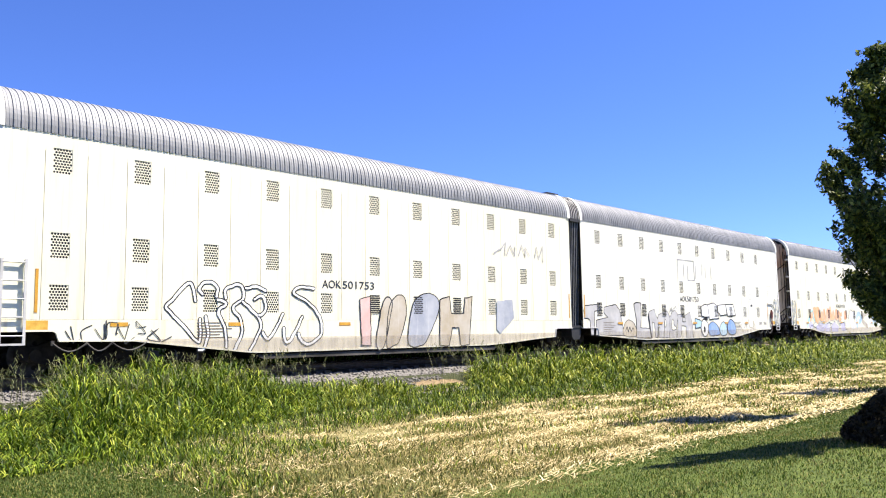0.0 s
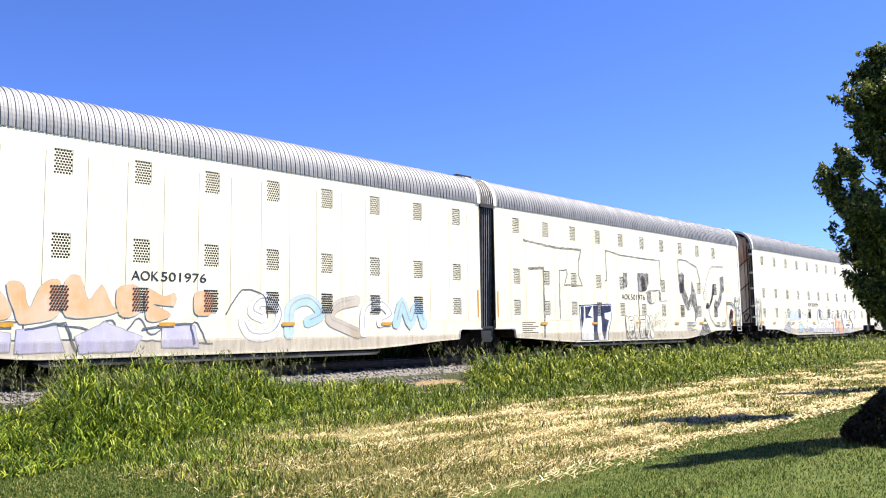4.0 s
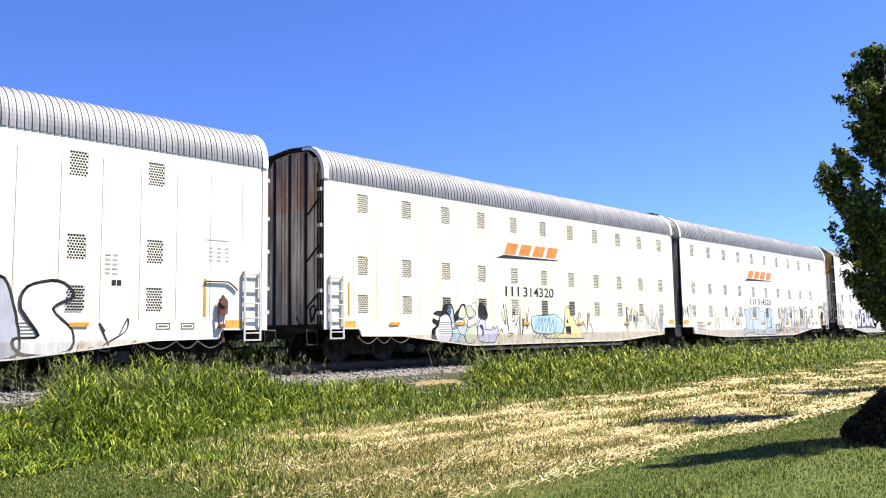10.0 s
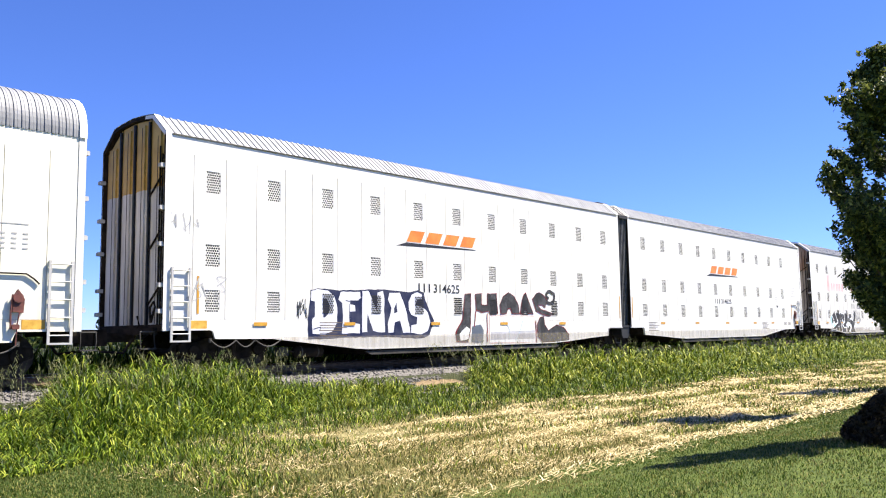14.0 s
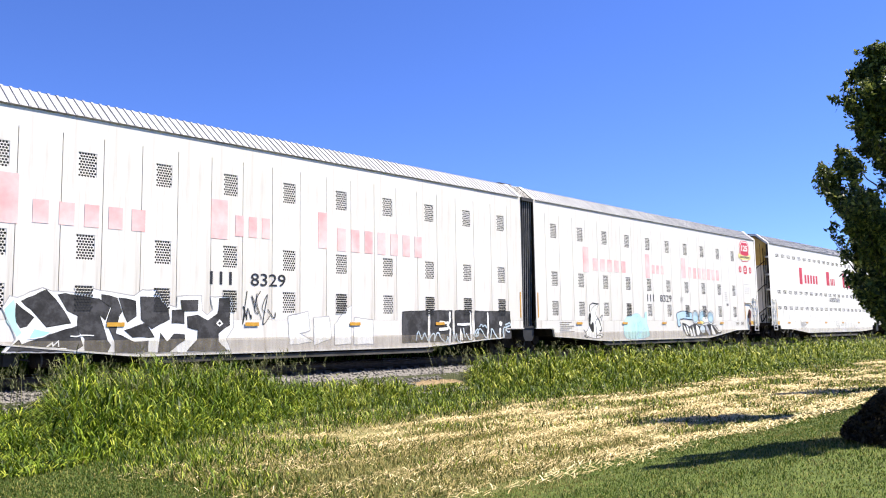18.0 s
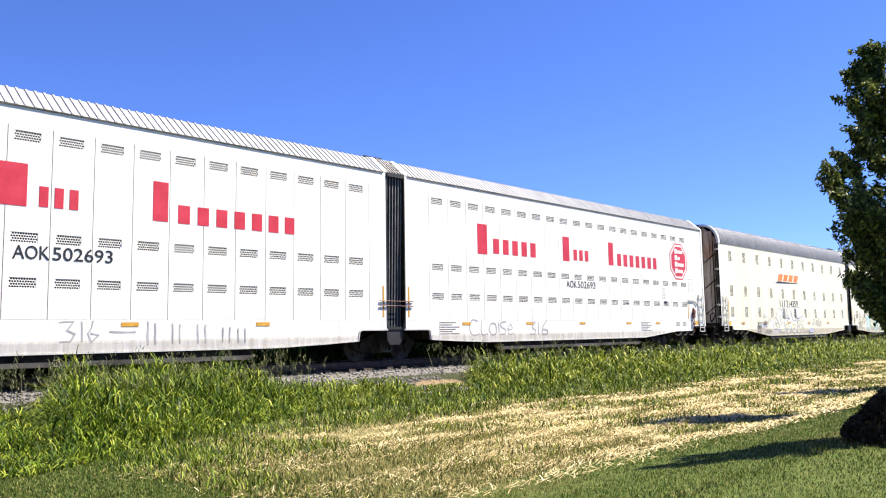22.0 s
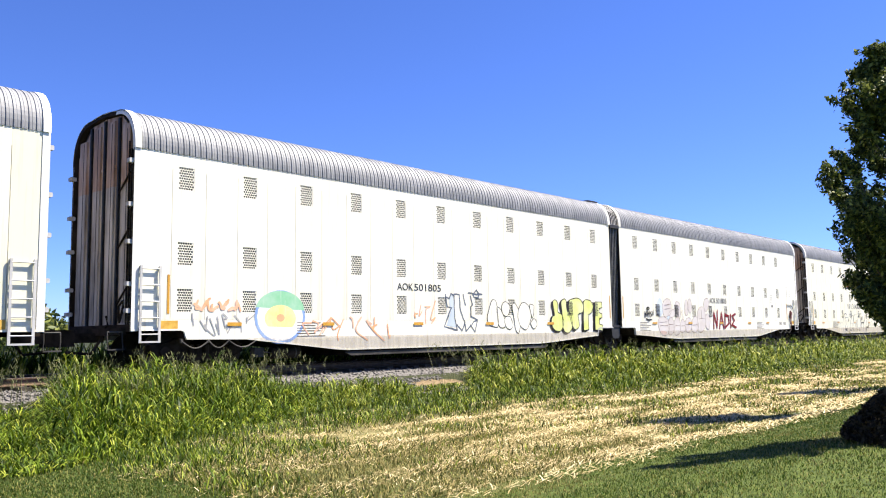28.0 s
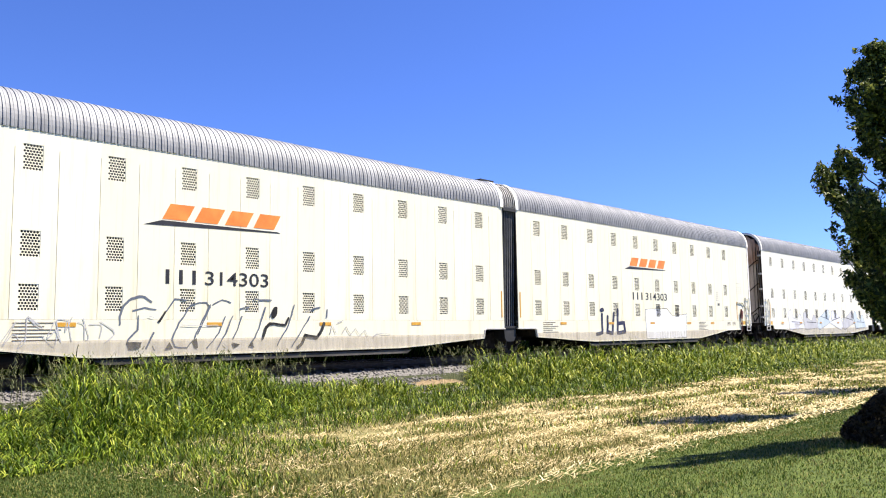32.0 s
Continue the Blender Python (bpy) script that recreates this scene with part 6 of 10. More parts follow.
    blob(u[2], "g_blue", "g_black", 0.035, "13.19,0.91 13.56,1.28 14.08,1.07 14.19,0.57 13.40,0.54", 1)
    stroke(u[2], "g_slate", 0.012, "7.15,1.61 7.23,1.74 7.30,1.57", 1, "")
    stroke(u[2], "g_slate", 0.012, "7.33,1.81 7.29,1.68 7.44,1.71 7.55,1.81", 1, "")
    stroke(u[2], "g_slate", 0.012, "7.58,1.75 7.70,1.84 7.78,1.75", 1, "")
    piece(u[3], 11.08, 17.62, 0.54, 1.99, 5, "g_white g_sky g_tan", "g_grey", 14, 0.16, 0.012, "bubble")
    stroke(u[3], "g_cyan", 0.05, "2.53,0.71 2.83,1.28 3.17,1.48", 0, "")
    car_number(u[3], 8.23, 10.10, 2.07, 2.31, "AOK", "501976")
    stroke(u[3], "g_steel", 0.018, "3.06,0.86 5.02,0.77 7.54,0.78 10.29,0.63", 1, "")
    stroke(u[3], "g_steel", 0.018, "2.95,0.83 3.23,1.08 3.73,0.98 3.96,1.12 4.43,1.13 4.78,0.81 5.28,1.06 5.92,1.15 6.04,0.88 6.44,1.06 7.26,1.00 7.39,0.69", 1, "")
    stroke(u[3], "g_steel", 0.018, "7.49,1.06 7.84,1.19 7.97,0.78 8.43,1.24 8.72,0.86 9.19,1.11 9.49,0.76 9.82,1.15 10.12,0.67", 1, "")
    stroke(u[3], "g_steel", 0.018, "10.65,1.35 11.01,1.86 11.36,1.96 11.78,1.77 11.86,1.25", 1, "")
    blob(u[3], "g_violet", "g_grey", 0.02, "2.88,1.02 3.27,1.18 3.59,1.01 3.59,0.74 2.96,0.68", 0)
    blob(u[3], "g_violet", "g_grey", 0.02, "4.16,0.87 4.94,1.08 5.76,0.93 5.76,0.55 4.25,0.56", 0)
    blob(u[3], "g_violet", "g_grey", 0.02, "5.85,1.00 6.63,1.07 6.83,0.53 5.85,0.52", 0)
    blob(u[3], "g_violet", "g_grey", 0.02, "7.03,0.84 7.66,1.15 8.53,0.82 8.30,0.50 7.13,0.49", 0)
    blob(u[3], "g_violet", "g_grey", 0.02, "8.99,1.07 9.82,1.06 9.93,0.55 8.98,0.57", 0)
    blob(u[3], "g_orange", "g_tan", 0.02, "3.11,1.29 3.18,1.63 3.58,1.71 3.66,1.43 3.42,1.36 3.35,1.26 3.19,1.15", 1)
    blob(u[3], "g_orange", "g_tan", 0.02, "3.71,1.96 4.27,2.03 4.41,1.46 4.67,1.29 4.50,1.04 4.16,1.15 3.91,1.50", 1)
    blob(u[3], "g_orange", "g_tan", 0.02, "4.32,2.01 4.76,2.06 4.93,1.88 4.90,1.30 4.62,1.15 4.38,1.36", 1)
    blob(u[3], "g_orange", "g_tan", 0.02, "4.97,1.44 5.15,1.74 5.44,1.82 5.70,1.52 5.67,1.22 5.03,1.21", 1)
    blob(u[3], "g_orange", "g_tan", 0.02, "5.66,1.90 5.95,1.91 6.08,1.45 6.33,1.92 6.67,2.00 6.67,1.30 6.04,1.12 5.85,1.22", 1)
    blob(u[3], "g_orange", "g_tan", 0.02, "6.79,2.00 7.08,2.12 7.28,1.62 7.56,1.95 7.77,1.55 7.87,1.34 6.83,1.27", 1)
    blob(u[3], "g_orange", "g_tan", 0.02, "7.92,1.87 8.36,1.93 8.42,1.35 7.98,1.31", 1)
    blob(u[3], "g_orange", "g_tan", 0.02, "8.59,1.89 9.00,1.73 9.28,1.82 9.27,1.52 8.76,1.56 9.18,1.32 8.76,1.15 8.58,1.31", 1)
    blob(u[3], "g_orange", "g_tan", 0.02, "9.83,1.83 10.25,1.81 10.24,1.36 9.82,1.35", 1)
    stroke(u[3], "g_cyan", 0.05, "2.59,0.75 2.88,1.15 3.11,1.42", 0, "")
    stroke(u[3], "g_cyan", 0.04, "3.26,1.77 3.74,1.88 3.71,1.50 3.91,1.22", 0, "")
    stroke(u[3], "g_steel", 0.02, "3.04,0.74 3.27,0.94 3.75,0.87 4.17,0.73", 0, "")
    stroke(u[3], "g_steel", 0.02, "6.04,1.00 6.83,1.15 7.07,0.53", 0, "")
    stroke(u[3], "g_steel", 0.025, "8.53,0.99 8.99,1.07 9.70,1.11 9.81,0.64", 0, "")
    car_number(u[4], 8.32, 10.25, 2.06, 2.32, "AOK", "501976")
    stroke(u[4], "g_thin", 0.036, "1.69,4.05 2.52,3.99 3.64,3.92 5.35,3.94", 0, "")
    stroke(u[4], "g_thin", 0.028, "5.35,3.94 5.16,3.43 5.17,2.92 5.38,2.55 4.16,2.54 4.40,2.93 4.33,3.11 3.88,3.07 3.85,2.34 3.84,1.27", 0, "")
    stroke(u[4], "g_thin", 0.048, "1.93,3.06 2.85,3.12 2.85,2.29 2.85,1.26 2.83,0.61", 0, "")
    stroke(u[4], "g_thin", 0.024, "7.03,2.78 7.21,2.84 7.19,4.04 8.30,3.92 10.00,3.88 11.71,3.87 11.71,2.74", 0, "")
    blob(u[4], "g_white", "g_navy", 0.035, "5.13,1.78 7.44,1.86 7.45,1.29 7.18,0.75 7.16,0.40 5.23,0.44", 0)
    blob(u[4], "g_navy", "g_blue", 0.015, "5.20,1.75 5.44,1.76 5.42,1.28 5.25,0.78", 0)
    blob(u[4], "g_navy", "g_blue", 0.015, "5.52,1.74 6.05,1.77 5.72,1.41 6.05,1.31 5.53,1.28", 0)
    blob(u[4], "g_navy", "g_blue", 0.015, "6.10,1.78 6.45,1.78 6.38,0.76 6.47,0.42 6.09,0.43", 0)
    blob(u[4], "g_navy", "g_blue", 0.015, "6.67,1.79 7.41,1.81 7.42,1.56 6.93,1.49 6.93,1.28 7.24,1.22 6.88,0.40 6.70,0.75", 0)
    blob(u[4], "g_scuff", "", 0, "8.48,3.19 8.80,3.20 8.83,2.74 8.76,2.59 8.50,2.60", 0)
    blob(u[4], "g_soot", "", 0, "9.71,3.19 9.81,3.17 9.85,2.55 9.74,2.45", 0)
    blob(u[4], "g_scuff", "g_thin", 0.025, "9.76,3.17 10.16,3.15 10.61,3.22 10.59,2.87 10.52,2.74 10.45,2.55 10.07,2.44 9.76,2.47", 0)
    stroke(u[4], "g_thin", 0.024, "9.71,3.21 10.61,3.22 10.61,2.77", 0, "")
    stroke(u[4], "g_thin", 0.028, "9.71,3.21 9.72,2.33 9.72,1.41 9.69,0.92", 0, "")
    blob(u[4], "g_scuff", "", 0, "10.45,2.46 10.78,2.43 10.82,2.01 10.69,1.93 10.47,2.05", 0)
    stroke(u[4], "g_thin", 0.020, "10.37,2.39 10.55,2.48 11.62,2.53", 0, "")
    stroke(u[4], "g_thin", 0.020, "10.57,2.00 10.77,1.94 11.07,1.98", 1, "")
    stroke(u[4], "g_grey", 0.012, "10.94,2.27 11.04,2.37 11.17,2.30 11.20,2.13 11.10,2.05 10.97,2.12 10.94,2.27", 1, "")
    blob(u[4], "g_scuff", "", 0, "11.51,2.50 11.70,2.43 11.68,2.07 11.54,2.12", 0)
    stroke(u[4], "g_grey", 0.012, "11.46,2.09 12.29,2.08", 0, "")
    stroke(u[4], "g_thin", 0.024, "13.49,4.02 14.27,4.02 15.35,3.77 15.57,3.30 15.70,2.98", 0, "")
    stroke(u[4], "g_thin", 0.020, "13.47,4.02 13.47,3.35 13.51,2.94", 0, "")
    blob(u[4], "g_scuff", "", 0, "13.50,3.33 13.79,3.45 14.01,3.31 13.99,2.58 13.61,2.47 13.51,2.66", 0)
    blob(u[4], "g_soot", "", 0, "13.60,2.94 13.95,2.88 13.89,2.54 13.61,2.50", 0)
    blob(u[4], "g_scuff", "g_thin", 0.014, "13.70,2.45 14.02,2.66 14.25,2.35 14.36,2.05 14.49,2.29 14.72,2.58 14.79,3.17 14.86,2.85 15.11,2.49 15.21,2.10 15.32,1.59 15.15,1.35 14.98,1.22 15.04,1.58 14.87,1.87 14.66,2.15 14.49,1.92 14.33,1.74 14.10,1.85 13.90,2.12", 0)
    stroke(u[4], "g_thin", 0.020, "14.13,1.85 14.29,1.71 14.59,1.83 14.69,2.04", 1, "")
    stroke(u[4], "g_thin", 0.024, "14.98,1.21 15.22,1.41 15.36,1.73", 0, "")
    stroke(u[4], "g_thin", 0.018, "18.33,3.92 17.07,3.87 16.78,3.75 16.43,3.29 16.15,2.73 15.96,2.50", 0, "")
    stroke(u[4], "g_thin", 0.018, "15.72,2.99 16.00,2.53 16.05,2.20", 0, "")
    blob(u[4], "g_scuff", "g_thin", 0.018, "17.93,3.36 18.32,3.45 18.32,2.70 18.06,2.56 17.93,2.19 17.67,1.94 17.34,1.74 17.14,1.99 17.26,2.27 17.47,2.12 17.76,2.42 17.93,2.75", 0)
    blob(u[4], "g_soot", "", 0, "17.06,3.02 17.18,2.99 17.14,2.55 16.94,2.23 16.66,1.91 16.51,1.91 16.90,2.45", 0)
    stroke(u[4], "g_thin", 0.021, "16.59,1.94 16.51,1.68 16.66,1.36 17.02,1.07 17.30,0.96", 1, "")
    stroke(u[4], "g_thin", 0.018, "17.30,0.96 18.04,0.91 18.39,0.99 18.37,1.31", 0, "")
    blob(u[4], "g_soot", "", 0, "16.20,1.98 16.55,1.97 16.55,1.82 16.20,1.78", 0)
    blob(u[4], "g_scuff", "g_thin", 0.03, "15.98,1.36 15.58,0.77 15.29,0.54 15.87,0.51 16.28,0.60 16.62,0.66 16.36,0.94 16.17,1.15", 0)
    blob(u[4], "g_yellow", "", 0, "15.70,1.14 16.22,1.15 16.15,1.05 15.74,1.05", 0)
    stroke(u[4], "g_grey", 0.01, "14.14,1.08 15.15,1.12", 0, "")
    stroke(u[4], "g_grey", 0.008, "14.20,1.01 14.94,1.04", 0, "")
    stroke(u[4], "g_grey", 0.008, "14.20,0.93 14.86,0.95", 0, "")
    stroke(u[4], "g_grey", 0.008, "14.21,0.84 14.94,0.86", 0, "")
    stroke(u[4], "g_grey", 0.008, "14.21,0.76 14.86,0.78", 0, "")
    blob(u[4], "", "g_thin", 0.03, "8.55,1.35 8.67,1.37 8.78,1.26 8.84,0.81 8.79,0.54 8.64,0.51", 1)
    blob(u[4], "", "g_thin", 0.03, "8.80,1.26 8.97,1.38 9.14,1.36 9.24,1.20 9.21,0.81 9.28,0.56 9.04,0.47 8.85,0.52", 1)
    blob(u[4], "", "g_thin", 0.03, "9.23,1.31 9.41,1.43 9.56,1.38 9.64,1.15 9.61,0.80 9.52,0.55 9.33,0.51", 1)
    blob(u[4], "", "g_thin", 0.03, "9.68,1.31 9.86,1.41 10.17,1.39 10.20,1.03 10.12,0.79 10.20,0.53 9.94,0.47 9.73,0.55", 1)
    blob(u[4], "", "g_thin", 0.03, "10.22,1.37 10.36,1.44 10.51,1.34 10.55,0.91 10.51,0.50 10.32,0.48 10.21,0.79", 1)
    blob(u[4], "", "g_thin", 0.03, "10.56,1.32 10.71,1.42 10.89,1.25 10.87,0.88 10.86,0.52 10.68,0.47 10.57,0.79", 1)
    blob(u[4], "", "g_thin", 0.02, "8.94,1.09 9.06,1.13 9.09,0.92 8.96,0.90", 0)
    blob(u[4], "", "g_thin", 0.02, "9.33,1.13 9.37,1.20 9.42,1.04 9.36,0.85 9.29,0.92", 0)
    blob(u[4], "", "g_thin", 0.02, "9.87,1.13 10.11,1.13 10.11,0.98 9.92,0.92", 0)
    blob(u[4], "", "g_thin", 0.02, "8.58,1.10 8.68,1.11 8.71,0.91 8.61,0.88", 0)
    stroke(u[4], "g_thin", 0.018, "8.87,1.20 9.17,1.24", 0, "")
    stroke(u[4], "g_thin", 0.018, "9.48,1.27 9.47,0.92 9.41,0.60", 0, "")
    stroke(u[4], "g_thin", 0.018, "9.77,1.27 9.76,0.92 9.87,0.56", 0, "")
    stroke(u[4], "g_thin", 0.018, "9.82,1.25 10.17,1.25", 0, "")
    stroke(u[4], "g_thin", 0.018, "9.97,0.87 10.01,0.54", 0, "")
    stroke(u[4], "g_thin", 0.018, "10.09,0.84 10.12,0.56", 0, "")
    stroke(u[4], "g_thin", 0.018, "10.34,1.27 10.33,0.91 10.26,0.61", 0, "")
    stroke(u[4], "g_thin", 0.018, "10.44,1.15 10.46,0.53", 0, "")
    stroke(u[4], "g_thin", 0.018, "10.64,1.20 10.67,0.93 10.87,0.76", 0, "")
    stroke(u[4], "g_thin", 0.018, "10.76,1.25 10.80,0.91", 0, "")
    stroke(u[4], "g_thin", 0.018, "8.99,0.81 9.04,0.54", 0, "")
    stroke(u[4], "g_thin", 0.018, "9.12,0.79 8.89,0.72", 0, "")
    stroke(u[4], "g_thin", 0.018, "8.65,0.82 8.74,0.59 8.62,0.55", 0, "")
    blob(u[4], "g_scuff", "", 0, "8.88,0.77 9.23,0.79 9.21,0.65 8.95,0.61", 0)
    blob(u[4], "g_scuff", "", 0, "10.12,0.77 10.43,0.79 10.34,0.55 10.19,0.63", 0)
    stroke(u[4], "g_thin", 0.014, "11.04,1.27 11.07,1.50 11.19,1.30 11.21,1.50", 0, "")
    stroke(u[4], "g_thin", 0.014, "11.29,1.53 11.45,1.53", 0, "")
    stroke(u[4], "g_thin", 0.014, "11.02,1.18 11.49,1.20 11.57,1.02", 0, "")
    stroke(u[4], "g_thin", 0.014, "11.05,0.98 11.07,1.13 11.18,1.00 11.25,1.15", 0, "")
    stroke(u[4], "g_thin", 0.014, "11.36,0.98 11.38,1.13", 0, "")
    stroke(u[4], "g_thin", 0.014, "11.51,1.13 11.65,0.90", 0, "")
    stroke(u[4], "g_thin", 0.014, "11.70,1.25 11.89,1.20", 0, "")
    stroke(u[4], "g_thin", 0.014, "11.86,1.15 11.98,0.95", 0, "")
    stroke(u[4], "g_thin", 0.014, "12.03,1.00 12.14,1.20", 0, "")
    stroke(u[4], "g_thin", 0.014, "11.29,0.55 11.42,0.77", 0, "")
    stroke(u[4], "g_thin", 0.014, "11.32,0.58 11.45,0.55", 0, "")
    stroke(u[4], "g_thin", 0.014, "11.74,0.62 11.82,0.79 11.91,0.51", 0, "")
    stroke(u[4], "g_yellow", 0.012, "14.60,0.84 15.33,0.86", 0, "")
    car_number(u[5], 8.21, 10.10, 2.08, 2.31, "AOK", "501599")
    blob(u[5], "g_frost", "g_ice", 0.012, "5.24,1.81 5.60,1.82 5.85,1.60 5.92,1.27 5.16,1.22 5.12,1.59", 1)
    blob(u[5], "g_frost", "g_ice", 0.012, "5.98,1.75 6.85,1.69 6.89,1.30 5.98,1.30", 1)
    blob(u[5], "g_lav", "g_slate", 0.018, "4.07,0.70 4.30,0.94 4.98,0.86 5.09,0.64 4.91,0.46 4.17,0.56", 1)
    blob(u[5], "g_sky", "g_slate", 0.02, "6.38,0.74 6.65,1.00 7.15,0.92 7.05,0.61 6.57,0.50", 1)
    blob(u[5], "g_ice", "g_slate", 0.02, "7.25,0.87 7.56,0.65 7.87,0.91 8.09,0.67 7.66,0.53", 1)
    blob(u[5], "g_blue", "", 0, "8.24,0.86 8.75,0.79 8.79,0.58 8.24,0.55", 0)
    blob(u[5], "g_yellow", "", 0, "6.81,1.09 7.05,1.20 7.19,1.09 6.91,1.01", 0)
    blob(u[5], "g_navy", "", 0, "8.20,1.70 8.53,1.80 8.71,1.56 8.64,1.36 8.20,1.39", 0)
    stroke(u[5], "g_steel", 0.016, "4.29,1.74 4.49,1.58 4.55,1.29 4.63,1.06 5.01,1.21", 1, "")
    stroke(u[5], "g_steel", 0.016, "5.09,1.12 4.77,0.89 4.40,0.80", 1, "")
    stroke(u[5], "g_steel", 0.016, "4.13,0.73 4.64,0.62 4.81,0.49", 1, "")
    stroke(u[5], "g_steel", 0.016, "5.12,1.59 5.33,1.81", 1, "")
    stroke(u[5], "g_steel", 0.016, "7.17,1.70 7.56,1.54 7.88,1.63 8.09,1.31 7.88,1.12", 1, "")
    stroke(u[5], "g_steel", 0.016, "6.45,1.07 6.85,1.18", 1, "")
    stroke(u[5], "g_sky", 0.03, "4.38,0.87 4.81,0.72 4.64,0.55 4.30,0.64", 1, "")
    stroke(u[5], "g_sky", 0.03, "4.33,1.46 4.26,1.15 4.43,1.04", 1, "")
    blob(u[5], "g_mist", "g_slate", 0.026, "9.80,1.57 9.98,1.86 10.30,1.92 10.79,1.76 10.79,1.46 10.28,1.29 10.91,1.32 11.70,1.24 12.09,0.88 12.27,0.46 8.97,0.49 8.86,0.66 9.09,0.98 9.44,1.02 9.72,0.75 10.03,0.98 9.87,1.22", 0)
    blob(u[5], "g_white", "g_slate", 0.02, "10.45,0.98 10.71,1.05 11.09,1.00 11.42,0.90 11.57,0.73 11.32,0.78 10.88,0.88 10.45,0.90", 0)
    blob(u[5], "g_frost", "", 0, "10.44,1.80 10.63,1.78 10.76,1.65 10.75,1.43 10.58,1.35 10.46,1.37", 0)
    blob(u[5], "g_mist", "g_slate", 0.028, "11.74,1.84 11.85,1.91 12.33,1.95 12.32,1.57 12.60,1.33 12.67,1.33 12.72,1.52 12.64,1.76 12.71,1.82 13.07,1.86 13.05,1.52 13.06,1.28 13.12,0.90 13.17,0.40 12.16,0.44 12.15,0.75 12.00,1.01 11.73,1.21 11.66,1.36 11.70,1.62", 0)
    blob(u[5], "g_black", "", 0, "11.93,1.84 12.05,1.65 12.01,1.53 11.86,1.63", 0)
    blob(u[5], "g_black", "", 0, "12.62,1.30 12.65,1.38 12.75,1.43 12.74,1.32", 0)
    blob(u[5], "g_violet", "", 0, "12.46,1.09 12.68,1.13 12.72,0.44 12.55,0.45", 0)
    blob(u[5], "g_black", "", 0, "12.70,1.16 12.80,1.20 12.84,0.44 12.76,0.44", 0)
    blob(u[5], "g_lav", "", 0, "13.13,1.53 13.34,1.47 13.22,1.09 13.14,0.96", 0)
    blob(u[5], "g_orange", "g_white", 0.018, "13.37,1.44 13.53,1.25 14.20,1.28 14.32,1.07 14.71,0.78 14.82,0.62 14.85,0.40 13.21,0.42 13.22,1.00", 0)
    stroke(u[5], "g_slate", 0.022, "13.37,1.45 13.17,0.96 13.21,0.43", 0, "")
    blob(u[5], "g_violet", "g_white", 0.02, "13.54,1.06 13.73,1.13 13.63,0.77 13.79,0.64 13.91,0.42 13.29,0.43 13.36,0.75", 0)
    stroke(u[5], "g_black", 0.028, "14.02,1.05 13.86,1.13 13.79,0.92 13.63,0.77 13.79,0.61 13.87,0.43", 0, "")
    blob(u[5], "g_blush", "g_white", 0.018, "13.91,1.65 14.25,1.63 14.31,1.41 14.06,1.28 13.86,1.41", 0)
    stroke(u[5], "g_slate", 0.014, "13.31,1.63 13.39,1.52 13.52,1.66", 0, "")
    stroke(u[5], "g_slate", 0.014, "13.91,1.68 14.05,1.73 14.22,1.66 14.31,1.50 14.48,1.57", 0, "")
    stroke(u[5], "g_slate", 0.014, "14.34,1.28 14.54,1.39", 0, "")
    blob(u[5], "g_lav", "", 0, "14.37,1.26 14.63,1.26 14.74,0.81 14.49,0.94", 0)
    blob(u[5], "g_mist", "g_slate", 0.026, "14.54,1.44 14.54,1.68 14.77,1.84 15.10,1.92 15.38,1.83 15.62,1.56 15.67,1.40 15.51,1.21 16.35,1.22 16.63,1.12 16.70,0.86 16.53,0.73 16.56,0.44 16.03,0.40 14.85,0.40 14.79,0.88 14.63,1.15", 0)
    blob(u[5], "g_black", "", 0, "15.04,1.72 15.23,1.65 15.27,1.52 15.20,1.38 15.09,1.39 15.14,1.56", 0)
    stroke(u[5], "g_black", 0.034, "14.57,1.41 14.72,1.12 14.85,0.75 14.90,0.51", 0, "")
    blob(u[5], "g_black", "", 0, "15.24,0.93 15.48,0.97 16.13,0.98 16.03,0.90 15.30,0.88", 0)
    stroke(u[5], "g_black", 0.03, "16.09,0.93 15.87,0.75 15.74,0.70 15.65,0.47", 0, "")
    blob(u[5], "g_violet", "", 0, "15.46,0.85 15.80,0.85 15.71,0.57 15.59,0.47 15.49,0.66", 0)
    blob(u[5], "g_tan", "", 0, "15.13,0.69 15.33,0.72 15.37,0.47 15.15,0.45", 0)
    blob(u[5], "g_mist", "g_slate", 0.028, "16.18,1.63 16.28,1.80 16.52,1.89 16.59,1.72 16.69,1.84 17.03,1.93 17.32,1.85 17.43,1.59 17.32,1.41 17.07,1.29 17.18,1.12 17.18,0.72 17.11,0.47 16.56,0.43 16.60,0.67 16.76,0.75 16.80,1.01 16.59,1.18 16.35,1.36 16.19,1.46", 0)
    stroke(u[5], "g_black", 0.03, "16.22,1.60 16.29,1.40 16.42,1.33 16.69,1.12 16.83,0.86 16.80,0.72 16.56,0.70", 0, "")
    stroke(u[5], "g_ash", 0.012, "10.74,2.19 10.78,2.31 10.89,2.36 11.00,2.32 11.05,2.21 11.01,2.09 10.90,2.04 10.79,2.08 10.74,2.19", 1, "")
    stroke(u[5], "g_ash", 0.01, "10.81,2.20 10.98,2.20", 0, "")
    stroke(u[5], "g_ash", 0.012, "11.41,2.11 12.08,2.11", 0, "")
    stroke(u[5], "g_ash", 0.01, "11.41,2.04 12.15,2.03", 0, "")
    stroke(u[5], "g_ash", 0.014, "10.84,1.36 10.89,1.54 10.90,1.36 10.96,1.56", 0, "")
    stroke(u[5], "g_ash", 0.012, "10.99,1.38 11.05,1.48 11.08,1.36 11.14,1.50 11.23,1.40", 0, "")
